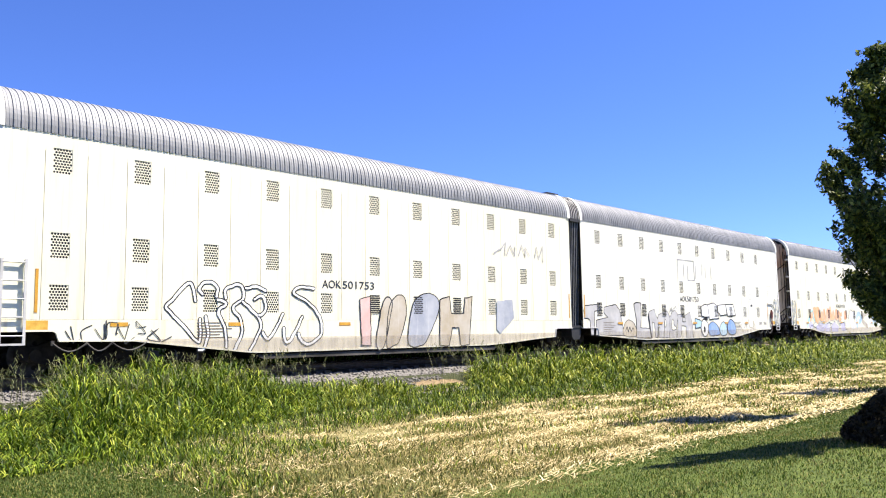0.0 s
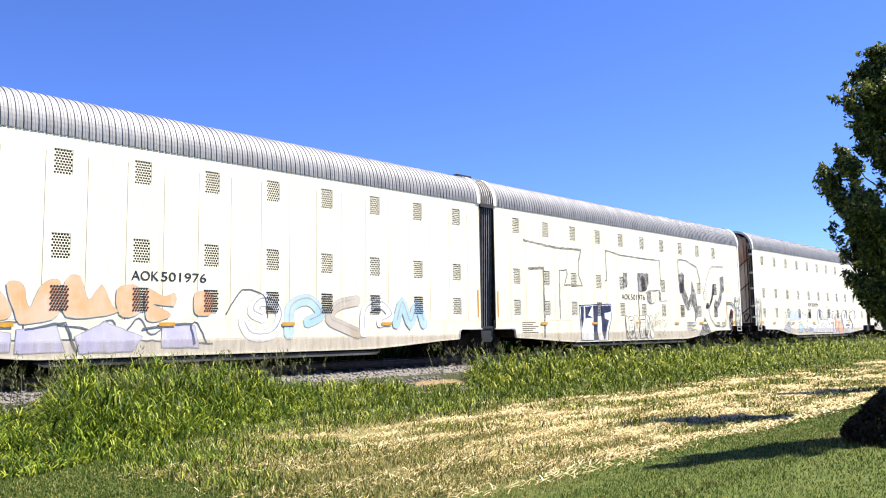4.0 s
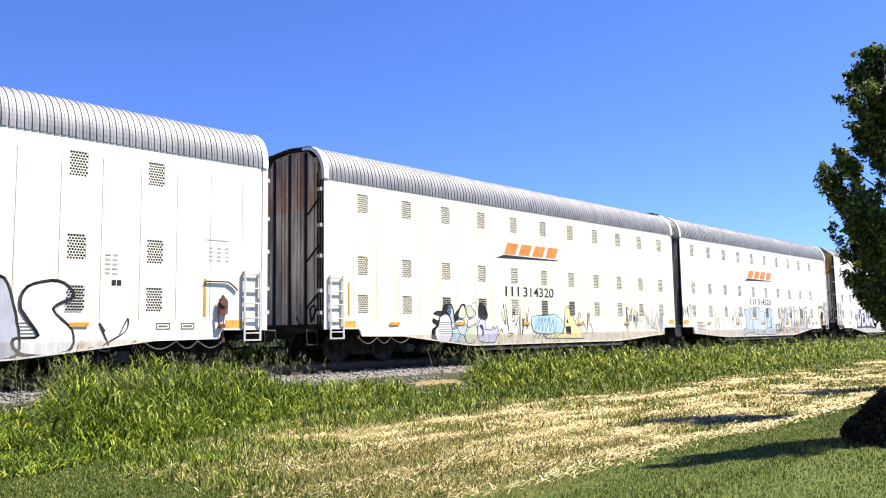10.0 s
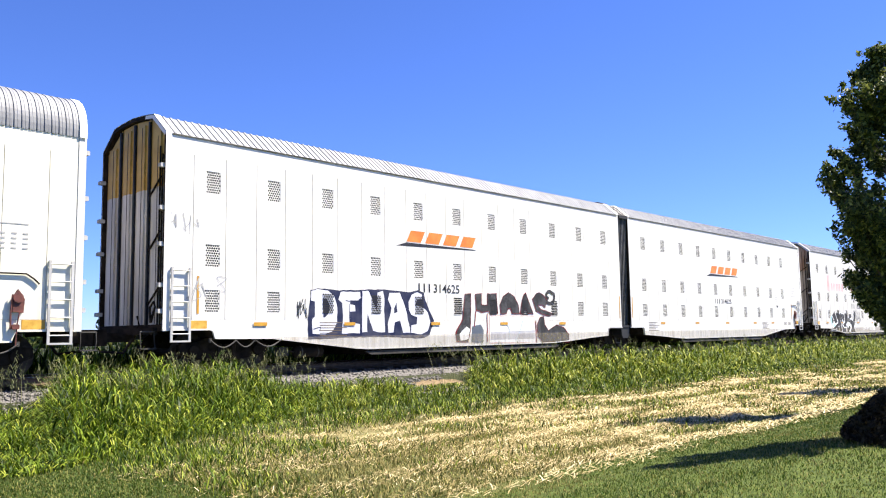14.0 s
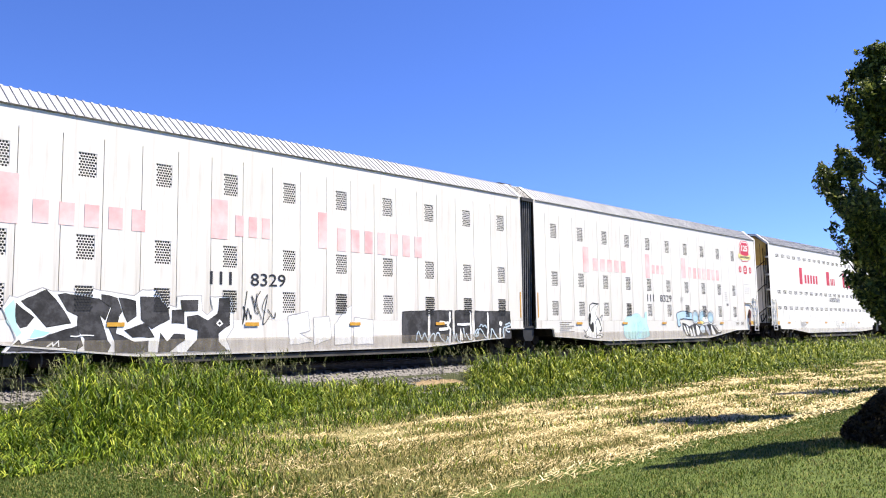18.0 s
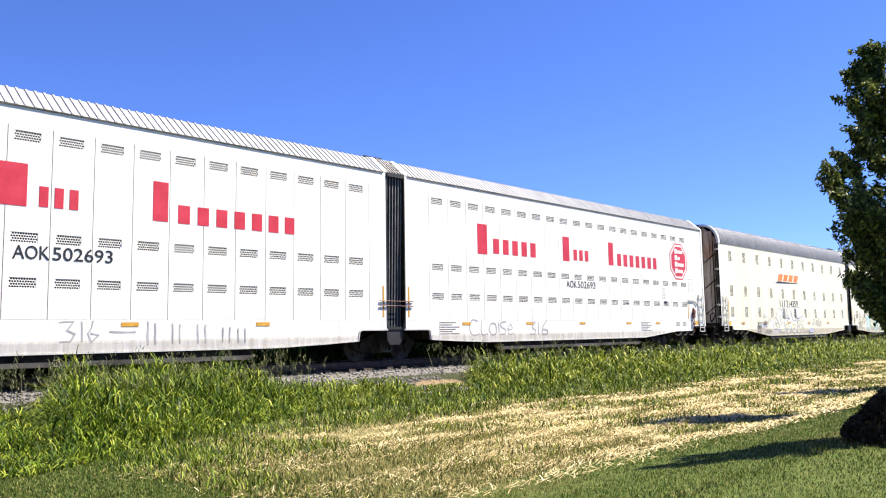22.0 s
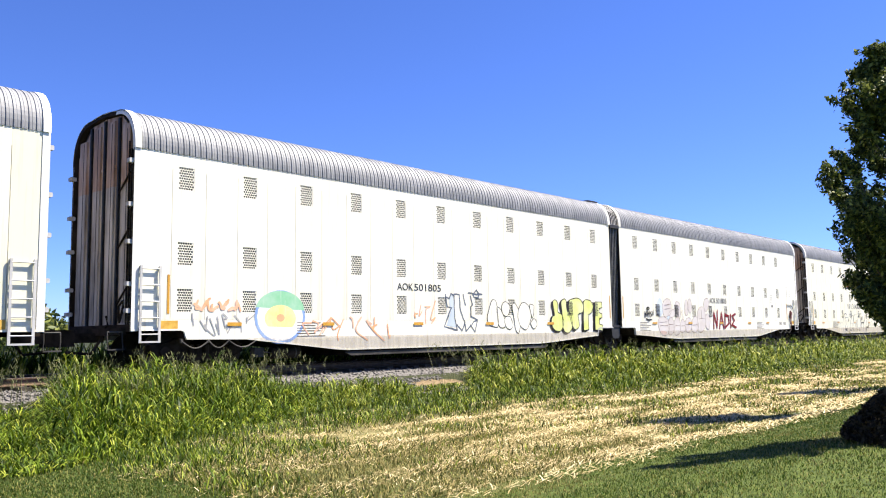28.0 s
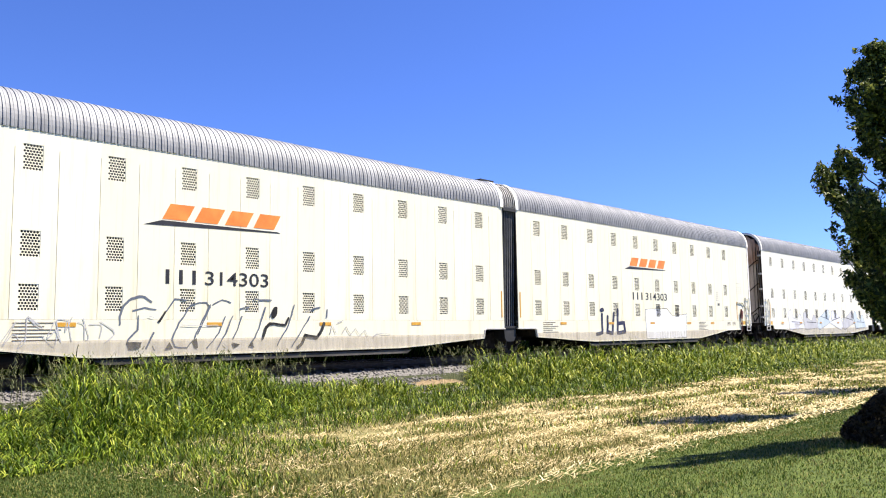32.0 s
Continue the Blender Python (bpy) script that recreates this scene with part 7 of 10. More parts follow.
    stroke(u[5], "g_ash", 0.016, "11.25,1.44 11.43,1.45 11.43,1.36", 0, "")
    car_number(u[6], 8.24, 10.24, 2.04, 2.31, "AOK", "501599")
    blob(u[6], "g_lav", "g_black", 0.03, "3.37,1.82 3.80,1.99 3.93,1.80 4.39,1.82 4.44,1.47 4.56,1.30 4.81,1.13 4.84,0.89 4.71,0.77 4.62,0.42 3.22,0.43 3.15,0.79 3.05,0.97 3.33,1.09 3.41,1.21 3.23,1.39 3.31,1.57", 0)
    blob(u[6], "g_black", "", 0, "3.23,1.39 3.34,1.76 3.46,1.82 3.40,1.57 3.32,1.40 3.53,1.24 3.46,1.10 3.22,1.03 3.14,0.91 3.22,0.46 3.16,0.46 3.03,0.97 3.26,1.13 3.38,1.20", 0)
    blob(u[6], "g_black", "", 0, "4.03,1.61 4.13,1.46 4.09,1.20 3.79,1.20 3.79,1.25 4.01,1.31 4.04,1.45", 0)
    blob(u[6], "g_white", "g_black", 0.02, "3.82,1.03 4.28,1.00 3.99,0.89 3.96,0.73 3.83,0.76", 0)
    blob(u[6], "g_white", "g_slate", 0.02, "4.63,1.85 5.07,1.88 5.12,1.67 5.01,1.47 4.80,1.43 4.64,1.66", 0)
    blob(u[6], "g_yellow", "", 0, "5.07,0.74 5.74,0.75 5.75,0.42 5.08,0.40", 0)
    blob(u[6], "g_white", "g_slate", 0.018, "4.56,1.38 5.08,1.41 5.45,1.08 5.74,1.04 5.67,0.75 5.10,0.74 4.75,0.87 4.84,1.09", 0)
    blob(u[6], "g_lav", "g_slate", 0.02, "5.73,1.82 6.25,1.94 6.49,1.84 6.65,1.56 6.57,1.29 6.42,1.20 6.35,0.74 6.50,0.66 6.46,0.40 5.90,0.40 5.94,0.75 6.08,1.15 5.81,1.28", 0)
    blob(u[6], "g_lav", "g_slate", 0.02, "6.60,1.84 7.05,1.85 7.46,1.72 7.69,1.44 7.64,1.22 7.30,1.12 7.23,0.40 6.51,0.40 6.61,0.88 6.45,1.01 6.73,1.29 6.79,1.50", 0)
    blob(u[6], "g_black", "", 0, "6.41,1.70 6.57,1.49 6.50,1.26 6.37,1.29 6.45,1.45", 1)
    blob(u[6], "g_white", "g_slate", 0.015, "7.17,1.57 7.25,1.43 7.17,1.32 7.09,1.43", 1)
    blob(u[6], "g_blue", "g_slate", 0.022, "5.15,1.54 5.43,1.81 5.65,1.92 5.83,1.82 5.93,1.44 5.84,1.42 5.74,1.08 5.64,1.08 5.63,1.42 5.44,1.41 5.34,1.12 5.26,1.15 5.25,1.41 5.15,1.44", 0)
    blob(u[6], "g_navy", "", 0, "5.57,1.64 5.64,1.67 5.63,1.55 5.55,1.53", 0)
    stroke(u[6], "g_black", 0.03, "5.48,1.39 5.55,1.08 5.52,0.91 5.45,0.86", 1, "")
    blob(u[6], "g_cyan", "", 0, "4.76,0.41 4.82,0.61 4.96,0.61 5.01,0.41", 0)
    blob(u[6], "g_cyan", "", 0, "7.27,1.05 7.72,1.15 7.81,0.79 7.39,0.73", 0)
    blob(u[6], "g_cyan", "", 0, "3.16,0.46 3.37,0.72 3.48,0.45", 0)
    blob(u[6], "g_cyan", "", 0, "6.51,0.40 6.82,0.57 7.23,0.40", 0)
    stroke(u[6], "g_sky", 0.03, "8.34,0.54 8.79,0.85 9.35,1.07 9.07,0.70 9.64,1.00 10.14,1.03 9.54,0.60 10.54,0.87 10.96,0.80 10.34,0.53", 1, "")
    stroke(u[6], "g_sky", 0.03, "8.25,1.08 8.61,1.00 8.88,0.63 9.35,0.52", 1, "")
    stroke(u[6], "g_cyan", 0.045, "8.34,0.54 9.16,1.07 9.94,0.92 9.35,0.62 10.55,1.15 11.28,0.83 10.96,0.51 12.06,0.90 12.33,0.57", 1, "")
    stroke(u[6], "g_sky", 0.03, "8.79,0.63 9.64,1.15 10.96,0.59 12.29,0.98", 1, "")
    blob(u[6], "g_white", "g_black", 0.055, "12.97,1.83 13.51,1.93 13.88,1.67 13.80,1.32 13.89,0.63 13.48,0.48 13.15,0.98 12.96,1.32", 1)
    blob(u[6], "g_silver", "g_black", 0.05, "13.91,1.92 14.17,1.89 14.43,0.62 13.98,0.43 13.79,0.80", 1)
    blob(u[6], "g_white", "g_black", 0.055, "14.54,1.86 15.13,2.00 15.48,1.70 15.06,1.42 15.46,0.97 15.37,0.53 14.50,0.49 14.30,0.80 14.78,0.88 14.42,1.41", 1)
    scrawl(u[6], 15.74, 17.05, 0.50, 1.24, 3, "g_slate", 30, 0.014)
    stroke(u[6], "g_black", 0.02, "3.45,1.03 4.34,0.99", 0, "")
    stroke(u[6], "g_black", 0.02, "3.83,0.97 3.83,0.78 4.00,0.78 4.02,0.97", 0, "")
    slant_emblem(u[7], 7.48, 11.34, 3.23, 3.98)
    car_number(u[7], 7.86, 10.80, 2.02, 2.39, "", "314320")
    blob(u[7], "g_black", "", 0, "4.22,0.68 4.26,0.93 4.44,1.04 4.27,1.13 4.31,1.26 4.52,1.20 4.59,1.32 4.32,1.40 4.48,1.48 4.86,1.47 5.14,1.38 5.28,0.80 5.17,0.53 4.68,0.49 4.30,0.55", 1)
    blob(u[7], "g_black", "", 0, "4.70,1.44 4.80,1.67 5.08,1.74 5.25,1.58 5.31,1.27 5.21,1.21 5.11,1.38 4.92,1.47", 1)
    blob(u[7], "g_ice", "g_black", 0.018, "5.05,1.70 5.23,1.50 5.29,0.98 5.22,0.83 5.12,1.27 4.95,1.50", 1)
    blob(u[7], "g_sky", "g_black", 0.02, "5.17,0.90 5.39,0.94 5.53,0.80 5.48,0.56 5.09,0.49 5.20,0.74", 1)
    blob(u[7], "g_pale", "g_black", 0.022, "4.43,0.68 4.40,0.90 4.55,1.02 4.65,1.31 4.86,1.40 5.09,1.27 5.17,0.80 5.06,0.55 4.78,0.50 4.57,0.53", 1)
    blob(u[7], "g_black", "", 0, "5.26,1.24 5.29,1.39 5.48,1.56 5.66,1.74 5.86,1.67 5.78,1.45 5.49,1.25 5.35,1.14", 1)
    blob(u[7], "g_olive", "g_slate", 0.018, "5.49,1.32 5.54,1.51 5.72,1.68 5.85,1.51 5.82,1.33 5.67,1.25", 1)
    blob(u[7], "g_ice", "g_slate", 0.02, "5.44,0.94 5.32,1.13 5.55,1.23 5.79,1.17 5.87,0.91 5.78,0.70 5.57,0.77", 1)
    blob(u[7], "g_olive", "g_slate", 0.018, "5.87,1.51 5.96,1.66 6.12,1.67 6.24,1.46 6.18,1.31 5.97,1.31", 1)
    blob(u[7], "g_white", "g_slate", 0.02, "5.92,1.03 5.95,1.21 6.22,1.27 6.34,1.46 6.14,1.64 6.26,1.79 6.43,1.62 6.47,1.27 6.28,1.05 6.04,0.97", 1)
    blob(u[7], "g_olive", "g_slate", 0.022, "5.80,0.73 5.92,0.91 6.16,1.07 6.35,1.05 6.43,0.78 6.30,0.54 6.05,0.46 5.87,0.53", 1)
    blob(u[7], "g_ice", "g_slate", 0.02, "5.51,0.50 5.54,0.73 5.75,0.70 5.81,0.48", 1)
    blob(u[7], "g_black", "", 0, "6.45,1.43 6.52,1.71 6.62,1.78 6.84,1.65 6.96,1.40 6.89,1.24 6.59,1.27", 1)
    blob(u[7], "g_violet", "g_navy", 0.022, "6.45,1.10 6.60,1.25 6.86,1.21 6.82,0.90 7.13,0.87 7.22,1.00 7.30,0.90 7.41,1.01 7.52,0.87 7.34,0.47 6.74,0.46 6.49,0.54 6.42,0.78", 0)
    blob(u[7], "g_navy", "", 0, "6.49,1.00 6.66,1.05 6.75,0.78 6.61,0.63 6.67,0.84 6.56,0.97", 1)
    blob(u[7], "g_sky", "g_slate", 0.02, "9.38,1.25 9.54,1.36 10.28,1.39 10.89,1.41 11.36,1.15 11.36,0.85 11.08,0.71 9.71,0.76 9.46,0.94", 1)
    stroke(u[7], "g_steel", 0.014, "9.67,1.29 9.63,0.87 9.87,1.29 9.81,0.84 10.05,1.29 10.02,0.81 10.25,1.29 10.24,0.78 10.49,1.29 10.50,0.78 10.74,1.27 10.77,0.75 10.97,1.22", 1, "")
    blob(u[7], "g_yellow", "g_slate", 0.022, "11.53,1.64 11.72,1.75 12.19,1.07 12.59,0.84 12.74,0.53 11.72,0.54 10.29,0.57 10.12,0.66 10.90,0.74 11.37,0.71 11.47,1.15", 0)
    blob(u[7], "g_black", "", 0, "11.55,1.11 11.73,1.10 11.64,1.30", 0)
    blob(u[7], "g_black", "", 0, "11.49,0.99 11.85,0.98 11.89,0.68 11.55,0.70", 0)
    stroke(u[7], "g_slate", 0.014, "9.52,0.57 9.68,0.72", 0, "")
    stroke(u[7], "g_slate", 0.014, "9.74,0.57 9.91,0.72", 0, "")
    stroke(u[7], "g_slate", 0.014, "9.97,0.56 10.14,0.71", 0, "")
    stroke(u[7], "g_slate", 0.014, "10.21,0.56 10.38,0.71", 0, "")
    stroke(u[7], "g_slate", 0.014, "10.45,0.55 10.62,0.70", 0, "")
    stroke(u[7], "g_slate", 0.014, "10.69,0.55 10.86,0.70", 0, "")
    stroke(u[7], "g_slate", 0.014, "10.93,0.54 11.11,0.70", 0, "")
    scrawl(u[7], 7.53, 9.22, 0.62, 1.82, 9, "g_slate", 32, 0.012)
    scrawl(u[7], 12.19, 13.40, 0.69, 1.54, 5, "g_slate", 35, 0.01)
    scrawl(u[7], 16.02, 19.42, 0.70, 1.87, 8, "g_tan", 36, 0.014)
    scrawl(u[7], 15.90, 16.96, 0.81, 1.79, 8, "g_navy", 37, 0.012)
    scrawl(u[7], 17.57, 19.15, 0.78, 1.65, 8, "g_blue", 38, 0.01)
    scrawl(u[7], 17.82, 19.15, 0.77, 1.53, 6, "g_tan", 39, 0.014)
    slant_emblem(u[8], 7.29, 11.22, 3.22, 3.98)
    car_number(u[8], 7.84, 10.76, 2.05, 2.40, "", "314320")
    blob(u[8], "g_white", "g_grey", 0.016, "6.58,1.43 7.23,1.32 7.32,1.27 7.18,1.09 6.80,1.10 6.60,1.04", 0)
    blob(u[8], "g_ice", "g_slate", 0.024, "7.08,1.81 7.60,1.78 7.72,1.68 7.71,1.85 8.09,1.84 8.11,1.57 8.04,1.27 8.10,0.68 8.14,0.58 7.53,0.57 6.93,0.50 6.84,0.57 7.00,0.84 7.19,0.78 7.25,1.21 7.34,1.27 7.24,1.49 7.13,1.53", 0)
    blob(u[8], "g_ice", "g_slate", 0.024, "8.61,1.91 9.09,1.95 9.18,1.71 9.64,1.79 9.74,1.66 9.68,1.40 9.39,1.21 9.26,1.03 9.08,0.63 9.60,0.62 9.69,0.77 9.70,0.47 8.14,0.49 8.14,1.27 8.56,1.27 8.65,1.39", 0)
    blob(u[8], "g_ice", "g_slate", 0.024, "9.70,1.62 9.99,1.67 10.36,1.91 10.55,1.81 10.55,1.87 11.04,1.85 11.08,1.28 11.26,0.88 11.39,0.61 11.27,0.43 9.73,0.47", 0)
    blob(u[8], "", "g_slate", 0.016, "7.41,0.75 7.59,1.01 7.65,0.69", 0)
    blob(u[8], "", "g_slate", 0.016, "9.02,0.65 9.21,0.78 9.29,0.63", 0)
    blob(u[8], "", "g_slate", 0.016, "8.69,1.27 8.70,1.58 8.86,1.61 8.87,1.32", 0)
    stroke(u[8], "g_slate", 0.018, "10.06,1.34 10.08,0.77 10.64,0.86 10.58,1.28", 0, "")
    stroke(u[8], "g_slate", 0.018, "7.72,1.68 7.72,1.33 7.81,1.27", 0, "")
    stroke(u[8], "g_slate", 0.018, "10.62,1.81 10.71,1.28 10.67,0.76", 0, "")
    blob(u[8], "g_white", "g_grey", 0.016, "11.11,1.35 11.46,1.49 11.69,1.42 11.82,1.12 11.62,1.01 11.11,1.08", 1)
    blob(u[8], "g_pink", "", 0, "12.43,0.73 12.84,0.86 13.11,0.55 12.51,0.49", 1)
    blob(u[8], "g_pink", "", 0, "14.38,0.70 14.76,0.85 15.05,0.50 14.47,0.47", 1)
    blob(u[8], "g_violet", "", 0, "15.26,1.07 15.56,1.54 15.71,1.15 15.50,0.68", 1)
    blob(u[8], "g_violet", "", 0, "13.72,1.15 14.00,1.37 14.09,0.85 13.82,0.71", 1)
    blob(u[8], "g_violet", "", 0, "15.98,1.07 16.30,1.15 16.40,0.75 16.02,0.71", 1)
    blob(u[8], "g_lav", "", 0, "12.50,1.72 13.01,1.87 13.05,1.29 12.59,1.08", 1)
    blob(u[8], "g_pink", "", 0, "16.41,1.31 16.63,1.47 16.78,1.15 16.51,0.99", 1)
    stroke(u[8], "g_slate", 0.018, "12.20,1.50 12.41,2.00 12.50,1.65 12.84,1.98 12.70,1.51 12.46,0.73 12.34,0.52", 1, "")
    stroke(u[8], "g_slate", 0.018, "12.84,1.65 13.10,1.95 13.19,1.58 13.01,1.08 12.98,0.65", 1, "")
    stroke(u[8], "g_slate", 0.018, "13.36,1.81 13.63,2.03 13.90,1.89 13.81,1.30 13.63,0.86 13.91,0.71", 1, "")
    stroke(u[8], "g_slate", 0.018, "14.09,1.75 14.28,2.05 14.37,1.53 14.19,0.70 14.47,0.50", 1, "")
    stroke(u[8], "g_slate", 0.018, "14.37,1.68 14.86,1.84 14.66,1.15 14.76,0.54", 1, "")
    stroke(u[8], "g_slate", 0.018, "15.06,1.77 15.26,2.05 15.36,1.54 15.06,0.84 14.86,0.51", 1, "")
    stroke(u[8], "g_slate", 0.018, "15.25,0.69 15.56,1.31 15.77,1.86 16.09,1.95 15.92,1.31 15.77,0.68", 1, "")
    stroke(u[8], "g_slate", 0.018, "16.09,1.63 16.41,1.79 16.30,1.07 16.08,0.63", 1, "")
    stroke(u[8], "g_slate", 0.018, "16.52,1.15 16.92,1.48 16.78,0.99 16.51,0.67 17.18,0.82", 1, "")
    stroke(u[8], "g_slate", 0.018, "11.93,1.29 12.09,1.43 12.26,1.15 12.02,0.67 11.89,0.87", 1, "")
    stroke(u[8], "g_slate", 0.018, "12.18,0.59 12.59,0.87 13.02,0.55 13.37,0.86 13.64,0.54", 1, "")
    stroke(u[8], "g_slate", 0.018, "11.39,0.88 11.57,1.08 11.70,0.58 11.85,1.01 12.02,0.57 12.15,0.87", 1, "")
    stroke(u[8], "g_slate", 0.018, "13.45,1.59 13.72,1.67 13.63,1.44 13.87,1.48", 1, "")
    scrawl(u[8], 11.39, 12.18, 0.47, 1.15, 6, "g_slate", 142, 0.014)
    scrawl(u[8], 0.07, 1.09, 1.29, 2.03, 5, "g_slate", 42, 0.012)
    scrawl(u[8], 3.16, 4.42, 0.68, 1.86, 5, "g_tan", 43, 0.014)
    scrawl(u[8], 5.09, 6.77, 0.81, 1.83, 6, "g_slate", 44, 0.01)
    scrawl(u[8], 12.09, 17.19, 0.55, 1.91, 22, "g_steel", 143, 0.01)
    slant_emblem(u[9], 7.45, 11.26, 3.34, 4.01)
    car_number(u[9], 8.31, 10.25, 2.04, 2.34, "", "314625")
    blob(u[9], "g_navy", "", 0, "4.15,1.25 4.27,1.98 4.48,2.06 5.23,2.02 6.06,2.06 6.94,2.09 7.68,2.06 7.92,2.03 8.35,2.11 8.60,2.05 8.65,1.84 9.04,1.18 8.82,0.73 8.45,0.64 7.66,0.68 7.06,0.71 5.22,0.72 4.98,0.69 4.16,0.69", 0)
    blob(u[9], "g_pale", "g_navy", 0.018, "4.25,1.98 4.48,2.05 4.83,2.01 5.07,1.85 5.17,1.54 5.16,1.15 5.00,0.89 4.73,0.81 4.29,0.83 4.27,1.22 4.38,1.30 4.38,1.68 4.25,1.72", 0)
    blob(u[9], "g_pale", "g_navy", 0.018, "5.27,1.99 6.00,2.01 6.02,1.82 5.93,1.74 5.64,1.75 5.64,1.65 5.82,1.62 5.82,1.43 5.64,1.43 5.63,1.15 5.99,1.10 5.99,0.82 5.32,0.82 5.35,1.31 5.33,1.66 5.19,1.76", 0)
    blob(u[9], "g_pale", "g_navy", 0.018, "6.08,2.03 6.34,2.04 6.64,1.47 6.65,2.00 6.89,2.05 6.96,1.81 6.93,1.48 6.97,0.84 6.66,0.84 6.48,0.89 6.27,1.37 6.27,0.85 6.07,0.85 6.05,1.31", 0)
    blob(u[9], "g_pale", "g_navy", 0.018, "7.14,2.01 7.58,2.02 7.77,1.65 7.95,1.10 8.01,0.81 7.68,0.81 7.55,1.18 7.36,1.12 7.31,0.83 7.08,0.82 7.06,1.07 7.21,1.56 7.07,1.81", 0)
    blob(u[9], "g_pale", "g_navy", 0.018, "7.91,1.74 8.06,1.98 8.30,2.06 8.52,1.99 8.52,1.84 8.30,1.82 8.22,1.66 8.54,1.60 8.76,1.46 8.88,1.15 8.75,0.86 8.45,0.76 8.01,0.81 8.04,1.05 8.26,1.10 8.27,1.29 8.02,1.35 7.93,1.52", 0)
    blob(u[9], "g_navy", "", 0, "4.67,1.76 4.83,1.69 4.89,1.49 4.79,1.33 4.67,1.30", 1)
    blob(u[9], "g_navy", "", 0, "7.32,1.55 7.42,1.72 7.46,1.45 7.32,1.40", 0)
    stroke(u[9], "g_navy", 0.012, "5.47,1.73 5.93,1.74", 0, "")
    stroke(u[9], "g_navy", 0.012, "5.62,1.65 5.61,1.13 5.99,1.12", 0, "")
    stroke(u[9], "g_navy", 0.012, "4.34,0.97 4.59,1.00 4.54,0.91", 0, "")
    stroke(u[9], "g_navy", 0.012, "6.49,1.38 6.75,1.39", 0, "")
    blob(u[9], "g_white", "g_pink", 0.025, "11.74,1.34 14.25,1.35 14.30,0.41 11.71,0.45", 0)
    blob(u[9], "g_lav", "", 0, "11.78,0.81 14.26,0.85 14.24,0.55 11.77,0.55", 0)
    blob(u[9], "g_soot", "g_red", 0.016, "10.50,2.06 10.81,2.07 10.78,1.15 10.74,0.78 10.62,0.49 10.07,0.52 10.02,0.83 10.36,1.22 10.43,1.60", 0)
    blob(u[9], "g_soot", "g_red", 0.016, "11.01,2.07 11.35,2.08 11.34,1.71 11.63,1.71 11.65,2.09 12.13,2.10 12.19,1.43 11.80,1.39 11.69,1.51 11.33,1.47 11.07,1.54", 0)
    blob(u[9], "g_soot", "g_red", 0.016, "12.35,1.42 12.30,1.72 12.49,2.01 12.81,2.16 13.12,2.03 13.34,1.74 13.39,1.42 12.97,1.42 12.88,1.61 12.73,1.59 12.66,1.42", 0)
    blob(u[9], "g_soot", "g_red", 0.016, "13.42,1.42 13.50,1.78 13.65,2.10 13.78,2.18 13.97,1.85 14.22,1.43 13.88,1.43 13.76,1.62 13.62,1.42", 0)
    blob(u[9], "g_soot", "g_red", 0.016, "14.17,1.95 14.39,2.16 14.63,2.21 14.87,2.09 15.07,1.93 14.92,1.66 14.75,1.76 14.50,1.74 14.67,1.60 15.12,1.52 15.44,1.44 15.18,1.35 14.76,1.41 14.36,1.55", 0)
    blob(u[9], "g_soot", "g_red", 0.016, "14.40,1.05 14.59,1.31 14.83,1.35 14.88,1.05 15.09,0.84 15.63,1.04 16.10,0.94 16.42,0.68 16.41,0.40 14.71,0.42 14.45,0.62", 0)
    blob(u[9], "g_steel", "", 0, "10.86,1.00 11.26,1.06 11.43,0.87 11.36,0.48 10.79,0.49", 0)
    blob(u[9], "g_white", "g_slate", 0.012, "10.19,0.75 10.55,1.02 10.74,0.93 10.65,0.60 10.26,0.54", 0)
    stroke(u[9], "g_soot", 0.06, "14.96,1.93 15.13,1.83 15.42,1.87 15.51,2.15 15.23,2.26 15.01,2.13 15.14,2.01", 1, "")
    stroke(u[9], "g_red", 0.02, "11.05,1.52 10.94,1.00", 0, "")
    stroke(u[9], "g_red", 0.02, "11.62,1.41 11.59,0.48", 0, "")
    stroke(u[9], "g_red", 0.02, "14.34,1.19 14.34,0.42", 0, "")
    stroke(u[9], "g_red", 0.02, "10.02,0.79 10.36,1.22", 0, "")
    stroke(u[9], "g_ice", 0.015, "12.46,1.21 12.76,0.95 12.78,0.61", 1, "")
    stroke(u[9], "g_ice", 0.015, "13.58,1.25 13.40,0.85 13.12,0.52", 1, "")
    scrawl(u[9], 3.77, 4.16, 1.21, 1.79, 5, "g_slate", 48, 0.01)
    scrawl(u[9], 0.13, 0.86, 3.14, 3.74, 5, "g_grey", 49, 0.008)
    scrawl(u[9], 0.45, 1.65, 1.55, 2.23, 5, "g_grey", 50, 0.008)
    slant_emblem(u[10], 7.43, 11.30, 3.29, 4.00)
    car_number(u[10], 8.24, 10.18, 2.04, 2.30, "", "314625")
    blob(u[11], "g_white", "g_grey", 0.02, "10.21,1.30 10.85,1.43 10.93,0.92 10.58,0.85 11.06,0.62 10.25,0.55", 0)
    blob(u[11], "g_white", "g_grey", 0.02, "11.06,1.27 11.57,1.30 11.66,0.69 11.06,0.53", 0)
    blob(u[11], "g_white", "g_grey", 0.02, "11.76,1.07 12.13,1.49 12.38,1.61 12.35,0.54 11.76,0.52", 0)
    blob(u[11], "g_white", "g_grey", 0.02, "12.48,1.28 13.18,1.21 13.20,0.52 12.45,0.52", 0)
    blob(u[11], "g_soot", "g_black", 0.02, "14.37,1.45 15.46,1.50 15.44,0.54 14.35,0.53", 0)
    blob(u[11], "g_soot", "g_black", 0.02, "15.59,1.50 16.58,1.51 16.58,0.54 15.57,0.54", 0)
